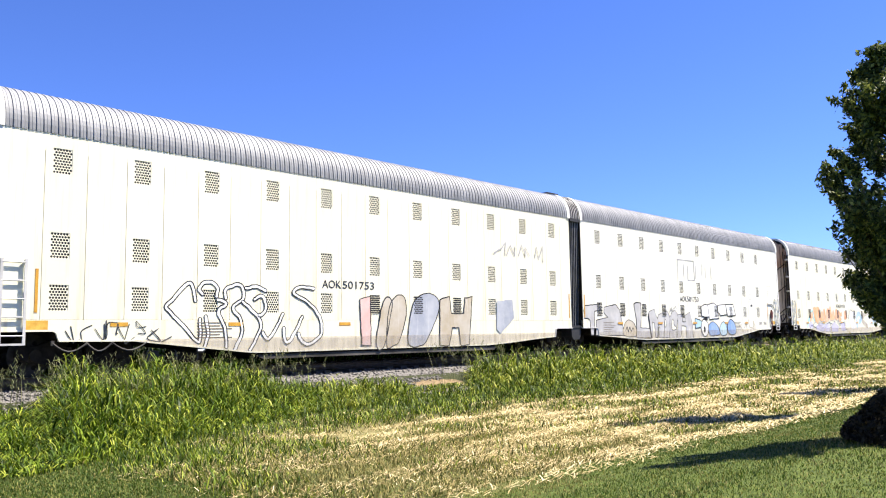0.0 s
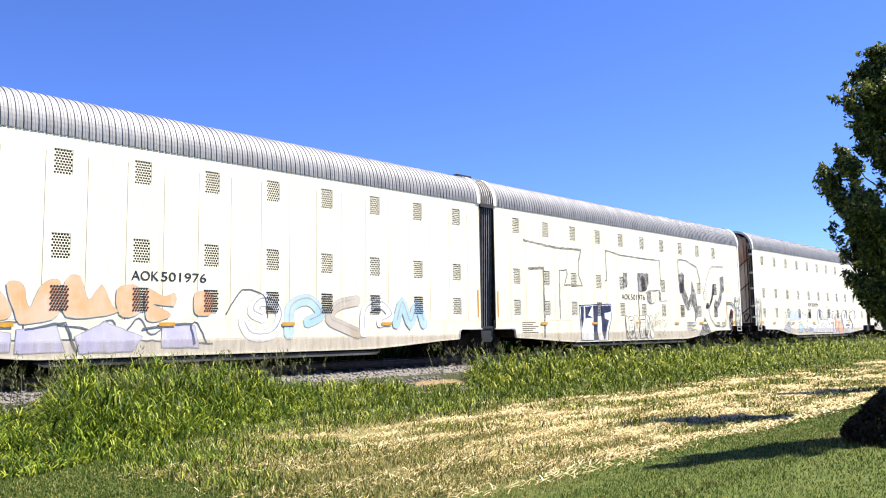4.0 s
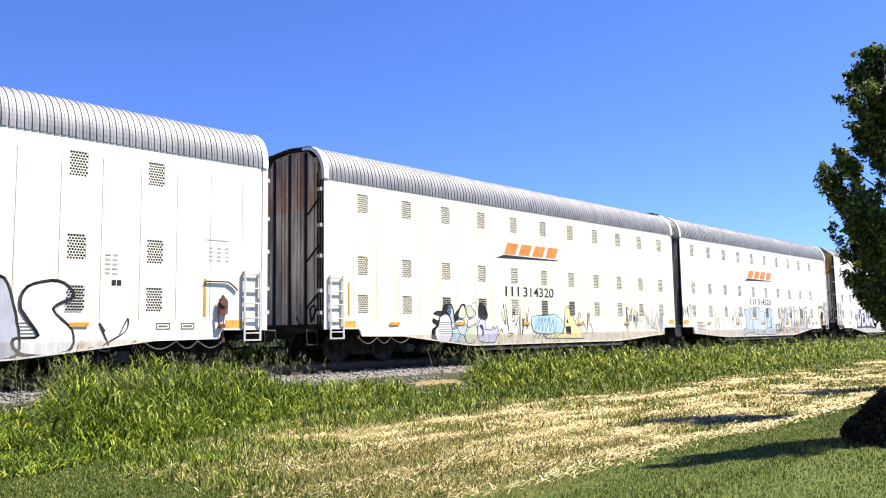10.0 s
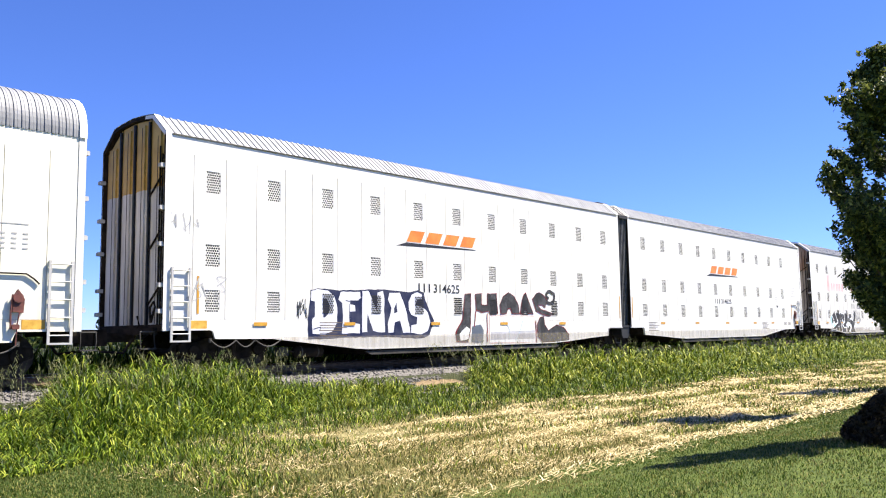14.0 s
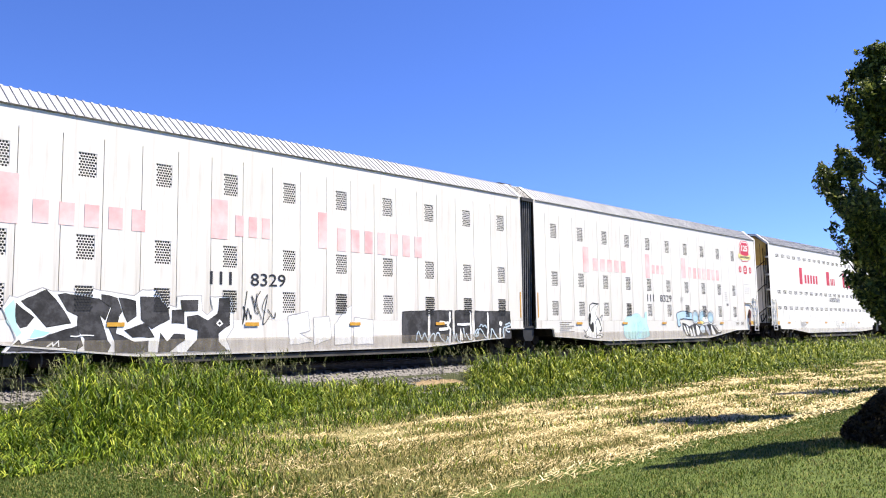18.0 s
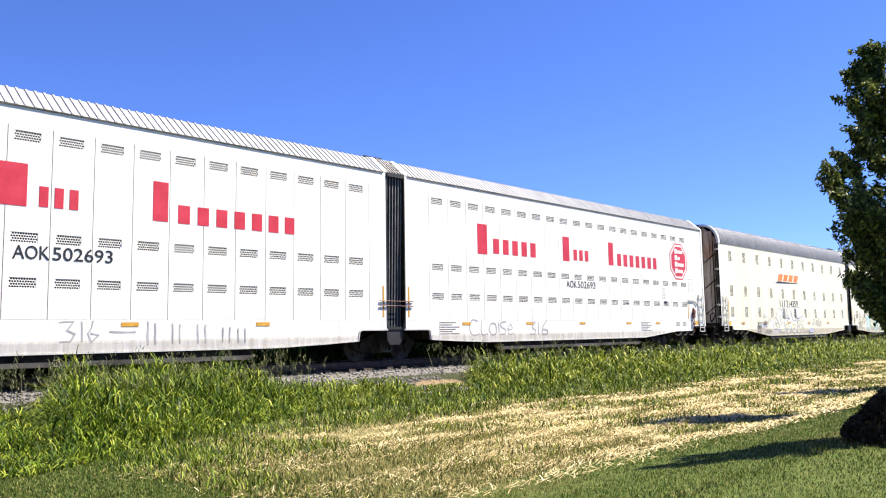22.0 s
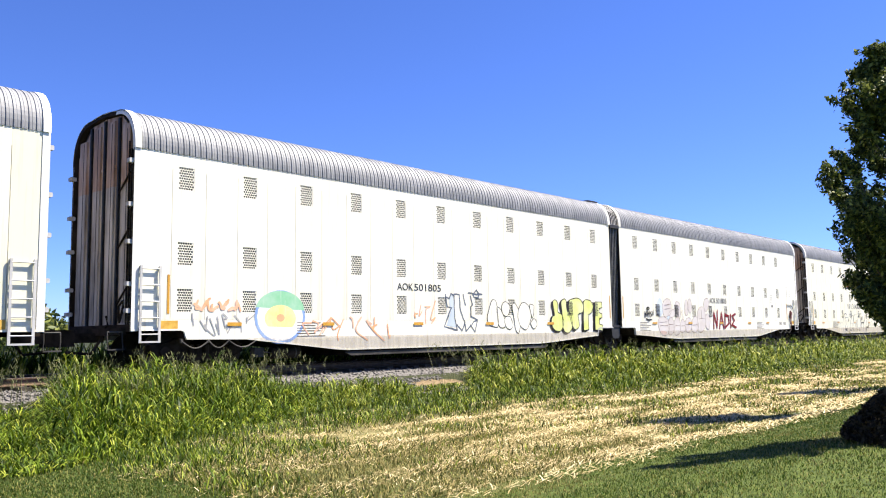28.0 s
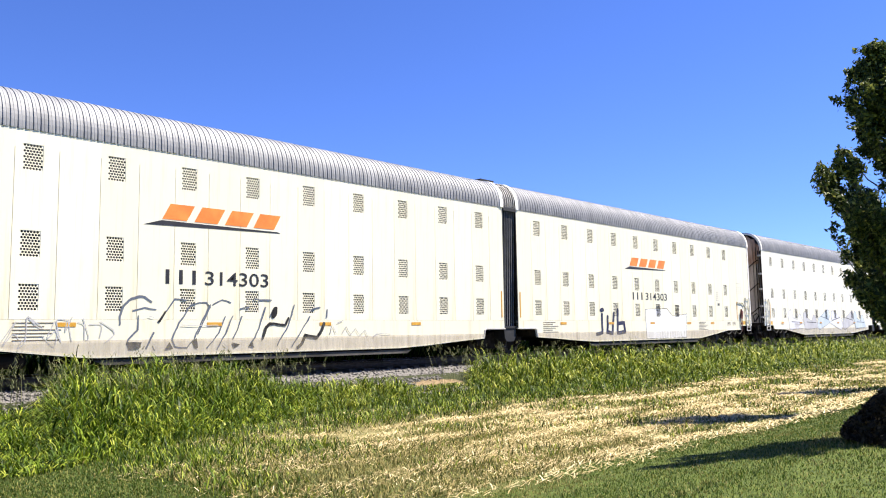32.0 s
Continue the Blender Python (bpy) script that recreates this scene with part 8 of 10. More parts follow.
    blob(u[11], "g_soot", "g_black", 0.02, "16.71,1.51 17.52,1.52 17.54,0.54 16.72,0.54", 0)
    blob(u[11], "g_soot", "g_black", 0.02, "17.69,1.50 19.55,1.50 19.60,0.59 17.71,0.56", 0)
    blob(u[11], "g_white", "g_grey", 0.02, "3.29,1.43 3.43,1.67 3.56,1.64 4.04,1.86 4.23,1.79 5.03,1.74 5.10,1.86 6.02,1.73 6.18,1.86 6.53,1.87 6.81,1.54 7.04,1.48 7.06,1.75 7.68,1.77 7.71,1.42 7.84,1.31 8.00,1.45 7.92,1.75 8.53,1.77 8.57,1.01 8.37,0.74 8.51,0.41 3.30,0.55 3.57,0.81", 0)
    blob(u[11], "g_cyan", "", 0, "3.33,1.40 3.50,1.60 3.56,1.10 3.67,0.93 3.59,0.85 3.39,1.15", 0)
    blob(u[11], "g_soot", "g_black", 0.012, "3.53,1.52 3.90,1.24 3.77,1.06 3.63,1.04 3.55,1.15", 0)
    blob(u[11], "g_soot", "g_black", 0.012, "3.64,1.57 4.12,1.82 4.30,1.64 4.51,1.35 4.64,1.13 4.15,1.04 3.92,1.31", 0)
    blob(u[11], "g_soot", "g_black", 0.012, "3.39,0.57 3.63,0.79 3.68,0.70 4.30,0.92 4.78,1.06 4.85,0.79 4.90,0.65 4.71,0.53", 0)
    blob(u[11], "g_soot", "g_black", 0.012, "4.36,1.71 4.50,1.74 5.22,1.64 5.47,1.46 5.36,1.18 5.25,1.30 5.43,0.76 5.51,0.64 5.44,0.51 4.95,0.53 4.94,0.79 4.79,0.97 4.78,1.27 4.55,1.39", 0)
    blob(u[11], "g_soot", "g_black", 0.012, "5.28,1.75 5.63,1.68 5.73,1.37 5.67,1.27 5.61,0.91 6.02,0.71 6.36,0.72 6.37,0.48 5.60,0.49 5.59,0.72 5.39,1.15 5.50,1.46 5.28,1.60", 0)
    blob(u[11], "g_soot", "g_black", 0.012, "5.67,1.68 6.05,1.62 6.06,1.28 5.86,1.15 5.77,1.30", 0)
    blob(u[11], "g_soot", "g_black", 0.012, "5.80,0.97 6.30,1.13 6.51,0.81 6.00,0.81", 0)
    blob(u[11], "g_soot", "g_black", 0.012, "6.15,1.72 6.59,1.70 6.84,1.44 6.87,1.22 6.44,0.99 6.19,1.21", 0)
    blob(u[11], "g_soot", "g_black", 0.012, "6.93,1.42 7.23,1.43 7.23,1.12 6.93,1.12", 0)
    blob(u[11], "g_soot", "g_black", 0.012, "6.99,0.87 7.25,0.86 7.25,0.73 6.89,0.47 6.61,0.47 6.66,0.89 6.83,0.69", 0)
    blob(u[11], "g_soot", "g_black", 0.012, "7.15,1.65 7.59,1.66 7.59,1.42 7.18,1.40", 0)
    blob(u[11], "g_soot", "g_black", 0.012, "7.32,1.27 7.59,1.32 7.87,1.18 8.13,1.35 8.17,1.72 8.45,1.73 8.46,1.08 8.15,0.88 8.15,0.68 8.42,0.44 7.32,0.47 7.60,0.75 7.60,0.95 7.34,1.02", 0)
    blob(u[11], "g_cyan", "g_white", 0.02, "3.80,0.81 3.90,1.01 4.24,0.94 4.08,0.84", 0)
    stroke(u[11], "g_white", 0.016, "4.17,0.66 4.27,0.73 4.29,0.65 4.40,0.75 4.40,0.65", 0, "")
    stroke(u[11], "g_white", 0.016, "4.12,0.61 4.55,0.60", 0, "")
    stroke(u[11], "g_white", 0.016, "8.11,1.11 8.19,1.19 8.25,1.12 8.18,1.06 8.11,1.11", 0, "")
    stroke(u[11], "g_white", 0.016, "4.64,0.86 5.12,0.86", 0, "")
    stroke(u[11], "g_white", 0.035, "16.45,1.45 16.46,1.19 16.35,1.04 16.46,0.89 16.44,0.48", 0, "")
    stroke(u[11], "g_white", 0.035, "15.99,1.14 16.36,1.13", 0, "")
    stroke(u[11], "g_white", 0.035, "15.96,0.92 16.36,0.94", 0, "")
    stroke(u[11], "g_white", 0.035, "17.45,1.48 17.48,0.58", 0, "")
    stroke(u[11], "g_white", 0.035, "16.83,1.07 17.45,1.07", 0, "")
    stroke(u[11], "g_white", 0.035, "18.33,1.45 18.34,1.03 18.32,0.58", 0, "")
    stroke(u[11], "g_white", 0.035, "16.94,0.59 16.97,0.89 17.04,0.59", 0, "")
    stroke(u[11], "g_white", 0.035, "18.99,0.92 18.97,0.60", 0, "")
    blob(u[11], "g_white", "", 0, "18.92,1.11 19.01,1.19 19.11,1.11 19.02,1.01", 1)
    stroke(u[11], "g_ice", 0.022, "14.93,0.59 15.02,0.85 15.17,0.63 15.30,0.82 15.45,0.58 15.65,0.79 15.73,0.76 15.72,0.57 15.84,0.79 15.94,0.81 16.04,0.64 16.26,0.52 16.33,0.67 16.39,0.52", 1, "")
    stroke(u[11], "g_ice", 0.022, "16.56,0.55 16.61,0.86 16.67,0.63 16.75,0.76 16.82,0.54 16.94,0.54", 1, "")
    stroke(u[11], "g_ice", 0.022, "17.09,0.94 17.15,0.65 17.25,0.77 17.34,0.61 17.44,0.59", 1, "")
    stroke(u[11], "g_ice", 0.022, "17.62,0.73 17.80,0.91 17.84,0.72 17.71,0.69 17.89,0.91 17.99,0.90 18.13,0.72 18.30,0.58", 1, "")
    stroke(u[11], "g_ice", 0.022, "17.89,1.00 18.00,1.06 18.08,0.98 18.18,1.05 18.25,0.95", 1, "")
    stroke(u[11], "g_ice", 0.022, "18.46,0.59 18.53,0.92 18.67,0.77 18.86,0.59", 1, "")
    stroke(u[11], "g_ice", 0.022, "19.14,0.61 19.17,0.92 19.30,0.96", 1, "")
    stroke(u[11], "g_ice", 0.022, "19.27,1.05 19.48,1.11 19.53,1.02 19.34,0.99 19.30,0.89 19.39,0.79 19.49,0.82", 1, "")
    scrawl(u[11], 8.76, 9.77, 1.08, 2.00, 6, "g_slate", 53, 0.012)
    car_number(u[11], 7.84, 10.12, 2.04, 2.39, "", "8329")
    letter_bars(u[11], 3.04, 3.59, 3.13, 4.16, 1, "pink")
    letter_bars(u[11], 3.69, 6.34, 3.06, 3.80, 5, "pink")
    letter_bars(u[11], 7.83, 8.46, 3.17, 4.14, 1, "pink")
    letter_bars(u[11], 8.52, 9.70, 3.14, 3.93, 3, "pink")
    letter_bars(u[11], 11.14, 11.57, 3.15, 4.14, 1, "pink")
    letter_bars(u[11], 11.77, 15.33, 2.95, 3.92, 7, "pink")
    car_number(u[12], 8.10, 10.39, 2.02, 2.36, "", "8329")
    blob(u[12], "g_white", "g_slate", 0.018, "3.44,0.91 3.59,1.46 3.80,1.71 4.18,1.84 3.96,1.47 4.22,1.23 4.35,0.91 4.22,0.70 4.50,0.65 4.28,0.52 3.85,0.50 3.33,0.60 3.17,0.72", 1)
    blob(u[12], "g_black", "", 0, "3.50,1.46 3.65,1.43 3.58,1.07 3.79,1.15 3.83,0.83 3.71,0.74 3.54,0.91 3.46,1.07", 1)
    stroke(u[12], "g_slate", 0.018, "3.96,0.50 4.00,0.83 3.96,1.15 4.13,1.28 4.28,1.07 4.39,0.86 4.22,0.80", 1, "")
    stroke(u[12], "g_slate", 0.018, "3.54,1.54 3.59,1.78 3.80,1.88 4.23,1.86", 1, "")
    stroke(u[12], "g_slate", 0.018, "3.09,0.84 3.25,0.68 3.13,0.59 3.38,0.54", 1, "")
    stroke(u[12], "g_slate", 0.018, "4.29,1.31 4.48,1.42 4.39,1.21", 1, "")
    stroke(u[12], "g_slate", 0.018, "3.96,0.58 4.17,0.64 4.43,0.54", 1, "")
    letter_bars(u[12], 3.14, 3.68, 3.09, 4.08, 1, "pink")
    letter_bars(u[12], 3.81, 6.54, 3.06, 3.79, 5, "pink")
    letter_bars(u[12], 8.06, 8.56, 3.05, 4.09, 1, "pink")
    letter_bars(u[12], 8.61, 9.84, 3.17, 3.74, 3, "pink")
    letter_bars(u[12], 11.44, 11.99, 3.18, 4.11, 1, "pink")
    letter_bars(u[12], 12.10, 15.64, 3.07, 3.85, 7, "pink")
    anniversary_emblem(u[12], 18.06, 19.65, 3.58, 5.44)
    blob(u[12], "g_cyan", "g_sky", 0.03, "6.23,1.26 6.83,1.43 7.30,1.49 7.64,1.32 7.84,1.31 7.89,1.52 8.05,1.54 8.04,1.09 8.17,0.80 8.08,0.50 6.27,0.48", 1)
    stroke(u[12], "g_sky", 0.02, "6.85,0.82 7.16,1.15 7.33,0.81 7.07,0.54", 1, "")
    stroke(u[12], "g_sky", 0.02, "7.37,1.09 7.53,1.17 7.60,0.81 7.44,0.70", 1, "")
    stroke(u[12], "g_sky", 0.02, "7.66,0.81 7.88,0.86 8.00,0.63 7.72,0.55", 1, "")
    stroke(u[12], "g_sky", 0.02, "7.05,1.26 7.31,1.40 7.48,1.21", 1, "")
    blob(u[12], "g_sky", "g_navy", 0.03, "10.85,1.55 11.62,1.63 12.58,1.50 12.59,1.26 11.18,1.28 11.18,0.99 10.92,0.95 10.85,1.28", 1)
    blob(u[12], "g_white", "g_slate", 0.022, "13.03,1.38 12.97,1.19 12.79,1.07 12.58,1.07 12.41,1.19 12.34,1.37 12.40,1.56 12.57,1.68 12.79,1.68 12.96,1.57", 1)
    blob(u[12], "g_teal", "g_navy", 0.02, "12.97,1.38 12.92,1.22 12.77,1.12 12.60,1.12 12.46,1.22 12.40,1.37 12.45,1.53 12.59,1.63 12.77,1.63 12.91,1.53", 1)
    blob(u[12], "g_sky", "", 0, "12.91,1.32 12.85,1.23 12.69,1.19 12.53,1.23 12.46,1.32 12.52,1.41 12.68,1.45 12.84,1.41", 1)
    blob(u[12], "g_white", "g_slate", 0.022, "13.80,1.40 13.73,1.20 13.55,1.08 13.33,1.08 13.14,1.20 13.08,1.39 13.14,1.59 13.32,1.71 13.55,1.71 13.73,1.59", 1)
    blob(u[12], "g_teal", "g_navy", 0.02, "13.74,1.40 13.68,1.24 13.53,1.14 13.34,1.14 13.20,1.24 13.14,1.39 13.19,1.55 13.34,1.65 13.53,1.66 13.68,1.56", 1)
    blob(u[12], "g_sky", "", 0, "13.68,1.34 13.61,1.24 13.44,1.20 13.27,1.24 13.20,1.34 13.27,1.43 13.43,1.47 13.60,1.44", 1)
    blob(u[12], "g_white", "g_slate", 0.022, "14.71,1.36 14.64,1.17 14.45,1.05 14.23,1.05 14.05,1.17 13.98,1.36 14.05,1.54 14.23,1.66 14.45,1.67 14.64,1.55", 1)
    blob(u[12], "g_teal", "g_navy", 0.02, "14.64,1.36 14.58,1.21 14.43,1.11 14.25,1.11 14.10,1.20 14.04,1.36 14.10,1.51 14.25,1.61 14.43,1.61 14.58,1.52", 1)
    blob(u[12], "g_sky", "", 0, "14.58,1.30 14.51,1.21 14.34,1.17 14.17,1.21 14.10,1.30 14.17,1.39 14.34,1.43 14.51,1.39", 1)
    blob(u[12], "g_soot", "", 0, "12.01,0.93 12.59,1.09 13.09,0.94 13.97,1.03 14.72,1.00 15.01,0.85 15.30,0.66 15.50,0.70 15.50,0.58 14.72,0.52 13.62,0.48 12.01,0.47", 0)
    blob(u[12], "g_white", "", 0, "12.07,0.88 12.27,0.74 12.37,0.48 12.11,0.48", 0)
    blob(u[12], "g_white", "g_slate", 0.014, "12.33,0.96 12.52,0.76 12.63,0.49 12.43,0.48", 1)
    blob(u[12], "g_white", "g_slate", 0.014, "12.72,1.00 12.99,0.87 13.09,0.67 12.93,0.49 12.76,0.62", 1)
    blob(u[12], "g_frost", "g_black", 0.018, "13.13,0.89 13.26,0.99 13.47,0.96 13.65,0.86 13.65,0.68 13.51,0.59 13.27,0.63 13.14,0.75", 1)
    blob(u[12], "g_silver", "g_black", 0.014, "13.72,1.00 13.97,0.93 14.19,0.65 14.19,0.51 14.01,0.55 13.83,0.71", 1)
    blob(u[12], "g_white", "g_black", 0.014, "14.34,1.00 14.57,0.82 14.83,0.54 14.49,0.52 14.38,0.70", 1)
    stroke(u[12], "g_white", 0.022, "14.64,0.98 14.95,0.78 15.26,0.66 15.52,0.73", 1, "")
    blob(u[12], "g_white", "g_ash", 0.012, "13.40,1.27 13.61,1.40 13.75,1.27 14.01,1.30 14.01,1.16 13.58,1.12", 1)
    blob(u[12], "g_yellow", "g_slate", 0.012, "13.06,1.12 13.26,1.18 13.61,1.15 13.44,1.05 13.16,1.04", 1)
    stroke(u[12], "g_navy", 0.016, "13.72,1.71 13.90,1.77 14.04,1.65 14.01,1.50 13.79,1.47", 1, "")
    blob(u[12], "g_soot", "", 0, "11.30,1.12 11.63,1.07 12.02,0.93 12.03,0.48 11.70,0.56 11.45,0.75", 0)
    blob(u[12], "g_white", "g_slate", 0.012, "11.42,1.02 11.64,0.85 11.83,0.55 11.67,0.58 11.52,0.75", 1)
    blob(u[12], "g_white", "g_slate", 0.012, "11.70,0.99 11.91,0.85 12.00,0.58 11.85,0.66", 1)
    stroke(u[12], "g_ash", 0.012, "11.29,2.28 11.52,2.29 11.52,2.10 11.30,2.09 11.29,2.28", 0, "")
    stroke(u[12], "g_ash", 0.016, "11.36,2.19 11.46,2.19", 0, "")
    letter_bars(u[13], 4.68, 5.34, 3.42, 4.42, 1, "red")
    letter_bars(u[13], 5.54, 8.04, 3.36, 4.16, 5, "red")
    letter_bars(u[13], 9.57, 10.35, 3.50, 4.38, 1, "red")
    letter_bars(u[13], 10.42, 11.35, 3.41, 4.06, 3, "red")
    letter_bars(u[13], 12.91, 13.43, 3.46, 4.38, 1, "red")
    letter_bars(u[13], 13.51, 17.07, 3.34, 4.00, 7, "red")
    car_number(u[13], 10.01, 12.07, 2.41, 2.72, "AOK", "502693")
    stroke(u[13], "g_grey", 0.018, "10.97,1.15 11.26,1.17 11.13,0.97 11.29,0.91 11.22,0.74 10.99,0.73", 0, "")
    stroke(u[13], "g_grey", 0.018, "11.44,1.15 11.45,0.73", 0, "")
    stroke(u[13], "g_grey", 0.018, "11.68,1.15 11.57,0.91 11.66,0.72 11.81,0.85 11.63,0.91", 0, "")
    stroke(u[13], "g_grey", 0.018, "12.06,0.93 12.63,0.93", 0, "")
    stroke(u[13], "g_grey", 0.018, "12.92,1.15 12.93,0.64", 0, "")
    stroke(u[13], "g_grey", 0.018, "13.10,1.13 13.11,0.65", 0, "")
    stroke(u[13], "g_grey", 0.018, "13.52,1.10 13.53,0.66", 0, "")
    stroke(u[13], "g_grey", 0.018, "13.70,1.09 13.71,0.66", 0, "")
    stroke(u[13], "g_grey", 0.018, "14.17,1.08 14.18,0.65", 0, "")
    stroke(u[13], "g_grey", 0.018, "14.38,1.08 14.38,0.66", 0, "")
    stroke(u[13], "g_grey", 0.018, "14.84,1.01 14.84,0.66", 0, "")
    stroke(u[13], "g_grey", 0.018, "15.03,1.01 15.03,0.66", 0, "")
    stroke(u[13], "g_grey", 0.018, "15.28,0.98 15.29,0.65", 0, "")
    stroke(u[13], "g_grey", 0.018, "15.48,0.98 15.48,0.65", 0, "")
    letter_bars(u[14], 3.33, 4.03, 3.41, 4.42, 1, "red")
    letter_bars(u[14], 4.15, 6.79, 3.33, 4.11, 5, "red")
    letter_bars(u[14], 8.33, 8.93, 3.45, 4.37, 1, "red")
    letter_bars(u[14], 9.05, 10.25, 3.40, 4.03, 3, "red")
    letter_bars(u[14], 11.61, 12.12, 3.45, 4.38, 1, "red")
    letter_bars(u[14], 12.25, 15.79, 3.33, 4.08, 7, "red")
    octagon_emblem(u[14], 16.96, 18.63, 3.05, 4.79)
    car_number(u[14], 8.58, 10.61, 2.43, 2.73, "AOK", "502693")
    stroke(u[14], "g_grey", 0.024, "3.38,1.17 3.10,1.20 2.95,0.95 3.11,0.72 3.43,0.76", 1, "")
    stroke(u[14], "g_grey", 0.024, "3.54,1.20 3.56,0.76 3.85,0.75", 1, "")
    stroke(u[14], "g_grey", 0.024, "4.04,1.10 3.93,0.91 4.08,0.72 4.30,0.81 4.28,1.07 4.04,1.10", 1, "")
    stroke(u[14], "g_grey", 0.024, "4.45,1.13 4.46,0.78", 1, "")
    stroke(u[14], "g_grey", 0.024, "4.84,1.13 4.59,1.13 4.59,0.97 4.81,0.90 4.78,0.74 4.53,0.74", 1, "")
    stroke(u[14], "g_grey", 0.024, "4.95,0.90 5.19,0.93 5.09,1.07 4.95,0.93 5.03,0.73 5.25,0.76", 1, "")
    stroke(u[14], "g_grey", 0.024, "6.28,1.13 6.52,1.13 6.36,0.97 6.57,0.85 6.41,0.70 6.21,0.73", 1, "")
    stroke(u[14], "g_grey", 0.024, "6.73,1.15 6.73,0.71", 1, "")
    stroke(u[14], "g_grey", 0.024, "7.23,1.20 6.98,0.95 6.98,0.74 7.19,0.70 7.28,0.84 7.02,0.88", 1, "")
    slant_emblem(u[15], 7.35, 11.23, 3.23, 3.98)
    car_number(u[15], 7.81, 10.76, 1.99, 2.41, "", "314359")
    blob(u[15], "g_pale", "", 0, "5.15,0.98 5.37,1.03 5.86,0.98 5.84,0.86 5.28,0.84", 1)
    blob(u[15], "g_pale", "", 0, "6.40,1.15 6.69,1.25 6.83,1.02 6.73,0.77 6.46,0.80", 1)
    blob(u[15], "g_pale", "", 0, "6.70,0.72 7.22,0.69 7.17,0.53 6.81,0.54", 1)
    blob(u[15], "g_violet", "", 0, "7.36,0.79 7.65,0.76 7.83,0.54 7.40,0.53", 0)
    blob(u[15], "g_white", "g_steel", 0.026, "6.99,1.34 7.15,1.38 7.41,1.20 7.41,1.05 7.16,1.07 6.99,1.20", 1)
    blob(u[15], "", "g_ash", 0.012, "7.04,1.31 7.16,1.33 7.35,1.20 7.35,1.09 7.17,1.11 7.04,1.20", 1)
    blob(u[15], "g_white", "g_steel", 0.026, "6.78,0.95 6.91,1.09 7.08,0.96 7.28,0.87 7.22,0.74 6.94,0.74", 1)
    blob(u[15], "", "g_ash", 0.012, "6.85,0.93 6.94,1.03 7.07,0.94 7.21,0.87 7.17,0.78 6.97,0.78", 1)
    blob(u[15], "g_white", "g_steel", 0.026, "11.17,1.27 11.32,1.51 11.55,1.48 11.59,1.27 11.32,1.12", 1)
    blob(u[15], "", "g_ash", 0.012, "11.23,1.29 11.34,1.46 11.51,1.44 11.54,1.29 11.34,1.18", 1)
    blob(u[15], "g_white", "g_steel", 0.026, "11.14,1.00 11.40,0.95 11.51,0.83 11.25,0.78", 1)
    blob(u[15], "", "g_ash", 0.012, "11.19,0.97 11.38,0.94 11.46,0.85 11.27,0.81", 1)
    blob(u[15], "g_white", "g_steel", 0.026, "8.45,1.26 9.02,1.34 9.34,1.22 9.41,0.87 9.28,0.56 8.87,0.50 8.61,0.66 8.52,0.95", 1)
    blob(u[15], "", "g_ash", 0.012, "8.58,1.17 8.99,1.23 9.23,1.13 9.28,0.88 9.19,0.66 8.89,0.62 8.70,0.73 8.63,0.94", 1)
    blob(u[15], "g_white", "g_steel", 0.026, "9.51,1.15 9.85,1.26 10.23,1.12 10.37,0.86 10.30,0.60 9.96,0.49 9.62,0.61 9.45,0.84", 1)
    blob(u[15], "", "g_ash", 0.012, "9.62,1.07 9.86,1.15 10.14,1.05 10.24,0.86 10.19,0.68 9.94,0.60 9.70,0.68 9.57,0.85", 1)
    blob(u[15], "g_white", "g_steel", 0.026, "10.48,1.27 10.91,1.36 11.06,1.12 10.77,0.80 10.91,0.56 10.52,0.51 10.37,0.71 10.59,1.00", 1)
    blob(u[15], "", "g_ash", 0.012, "10.54,1.17 10.85,1.23 10.96,1.06 10.75,0.83 10.85,0.66 10.57,0.62 10.46,0.77 10.62,0.98", 1)
    blob(u[15], "g_white", "g_steel", 0.026, "7.32,1.48 7.37,1.74 7.57,1.89 7.85,1.87 8.07,1.79 8.20,1.55 8.17,1.34 8.27,1.02 8.46,0.74 8.37,0.57 8.04,0.52 7.77,0.65 7.65,0.89 7.53,1.09 7.35,1.28", 1)
    blob(u[15], "", "g_ash", 0.012, "7.47,1.41 7.51,1.60 7.65,1.71 7.85,1.69 8.01,1.63 8.10,1.46 8.08,1.31 8.15,1.08 8.29,0.88 8.22,0.76 7.99,0.72 7.79,0.81 7.71,0.98 7.62,1.13 7.49,1.27", 1)
    blob(u[15], "g_white", "g_steel", 0.026, "8.16,1.82 8.31,1.99 8.63,2.00 8.82,1.87 8.89,1.56 8.70,1.40 8.36,1.37 8.23,1.56", 1)
    blob(u[15], "", "g_ash", 0.012, "8.26,1.79 8.37,1.91 8.59,1.91 8.73,1.82 8.78,1.60 8.64,1.48 8.40,1.46 8.31,1.59", 1)
    blob(u[15], "g_white", "g_steel", 0.026, "8.91,1.84 9.07,1.97 9.34,1.91 9.44,1.57 9.34,1.35 9.08,1.40 8.95,1.57", 1)
    blob(u[15], "", "g_ash", 0.012, "8.98,1.79 9.10,1.89 9.29,1.84 9.36,1.60 9.29,1.43 9.10,1.47 9.01,1.59", 1)
    blob(u[15], "g_white", "g_steel", 0.026, "9.54,1.86 9.77,1.99 10.12,1.90 10.23,1.73 10.12,1.47 10.26,1.30 9.99,1.21 9.71,1.35 9.64,1.58", 1)
    blob(u[15], "", "g_ash", 0.012, "9.65,1.79 9.82,1.88 10.07,1.82 10.14,1.69 10.07,1.50 10.17,1.38 9.97,1.32 9.77,1.42 9.72,1.58", 1)
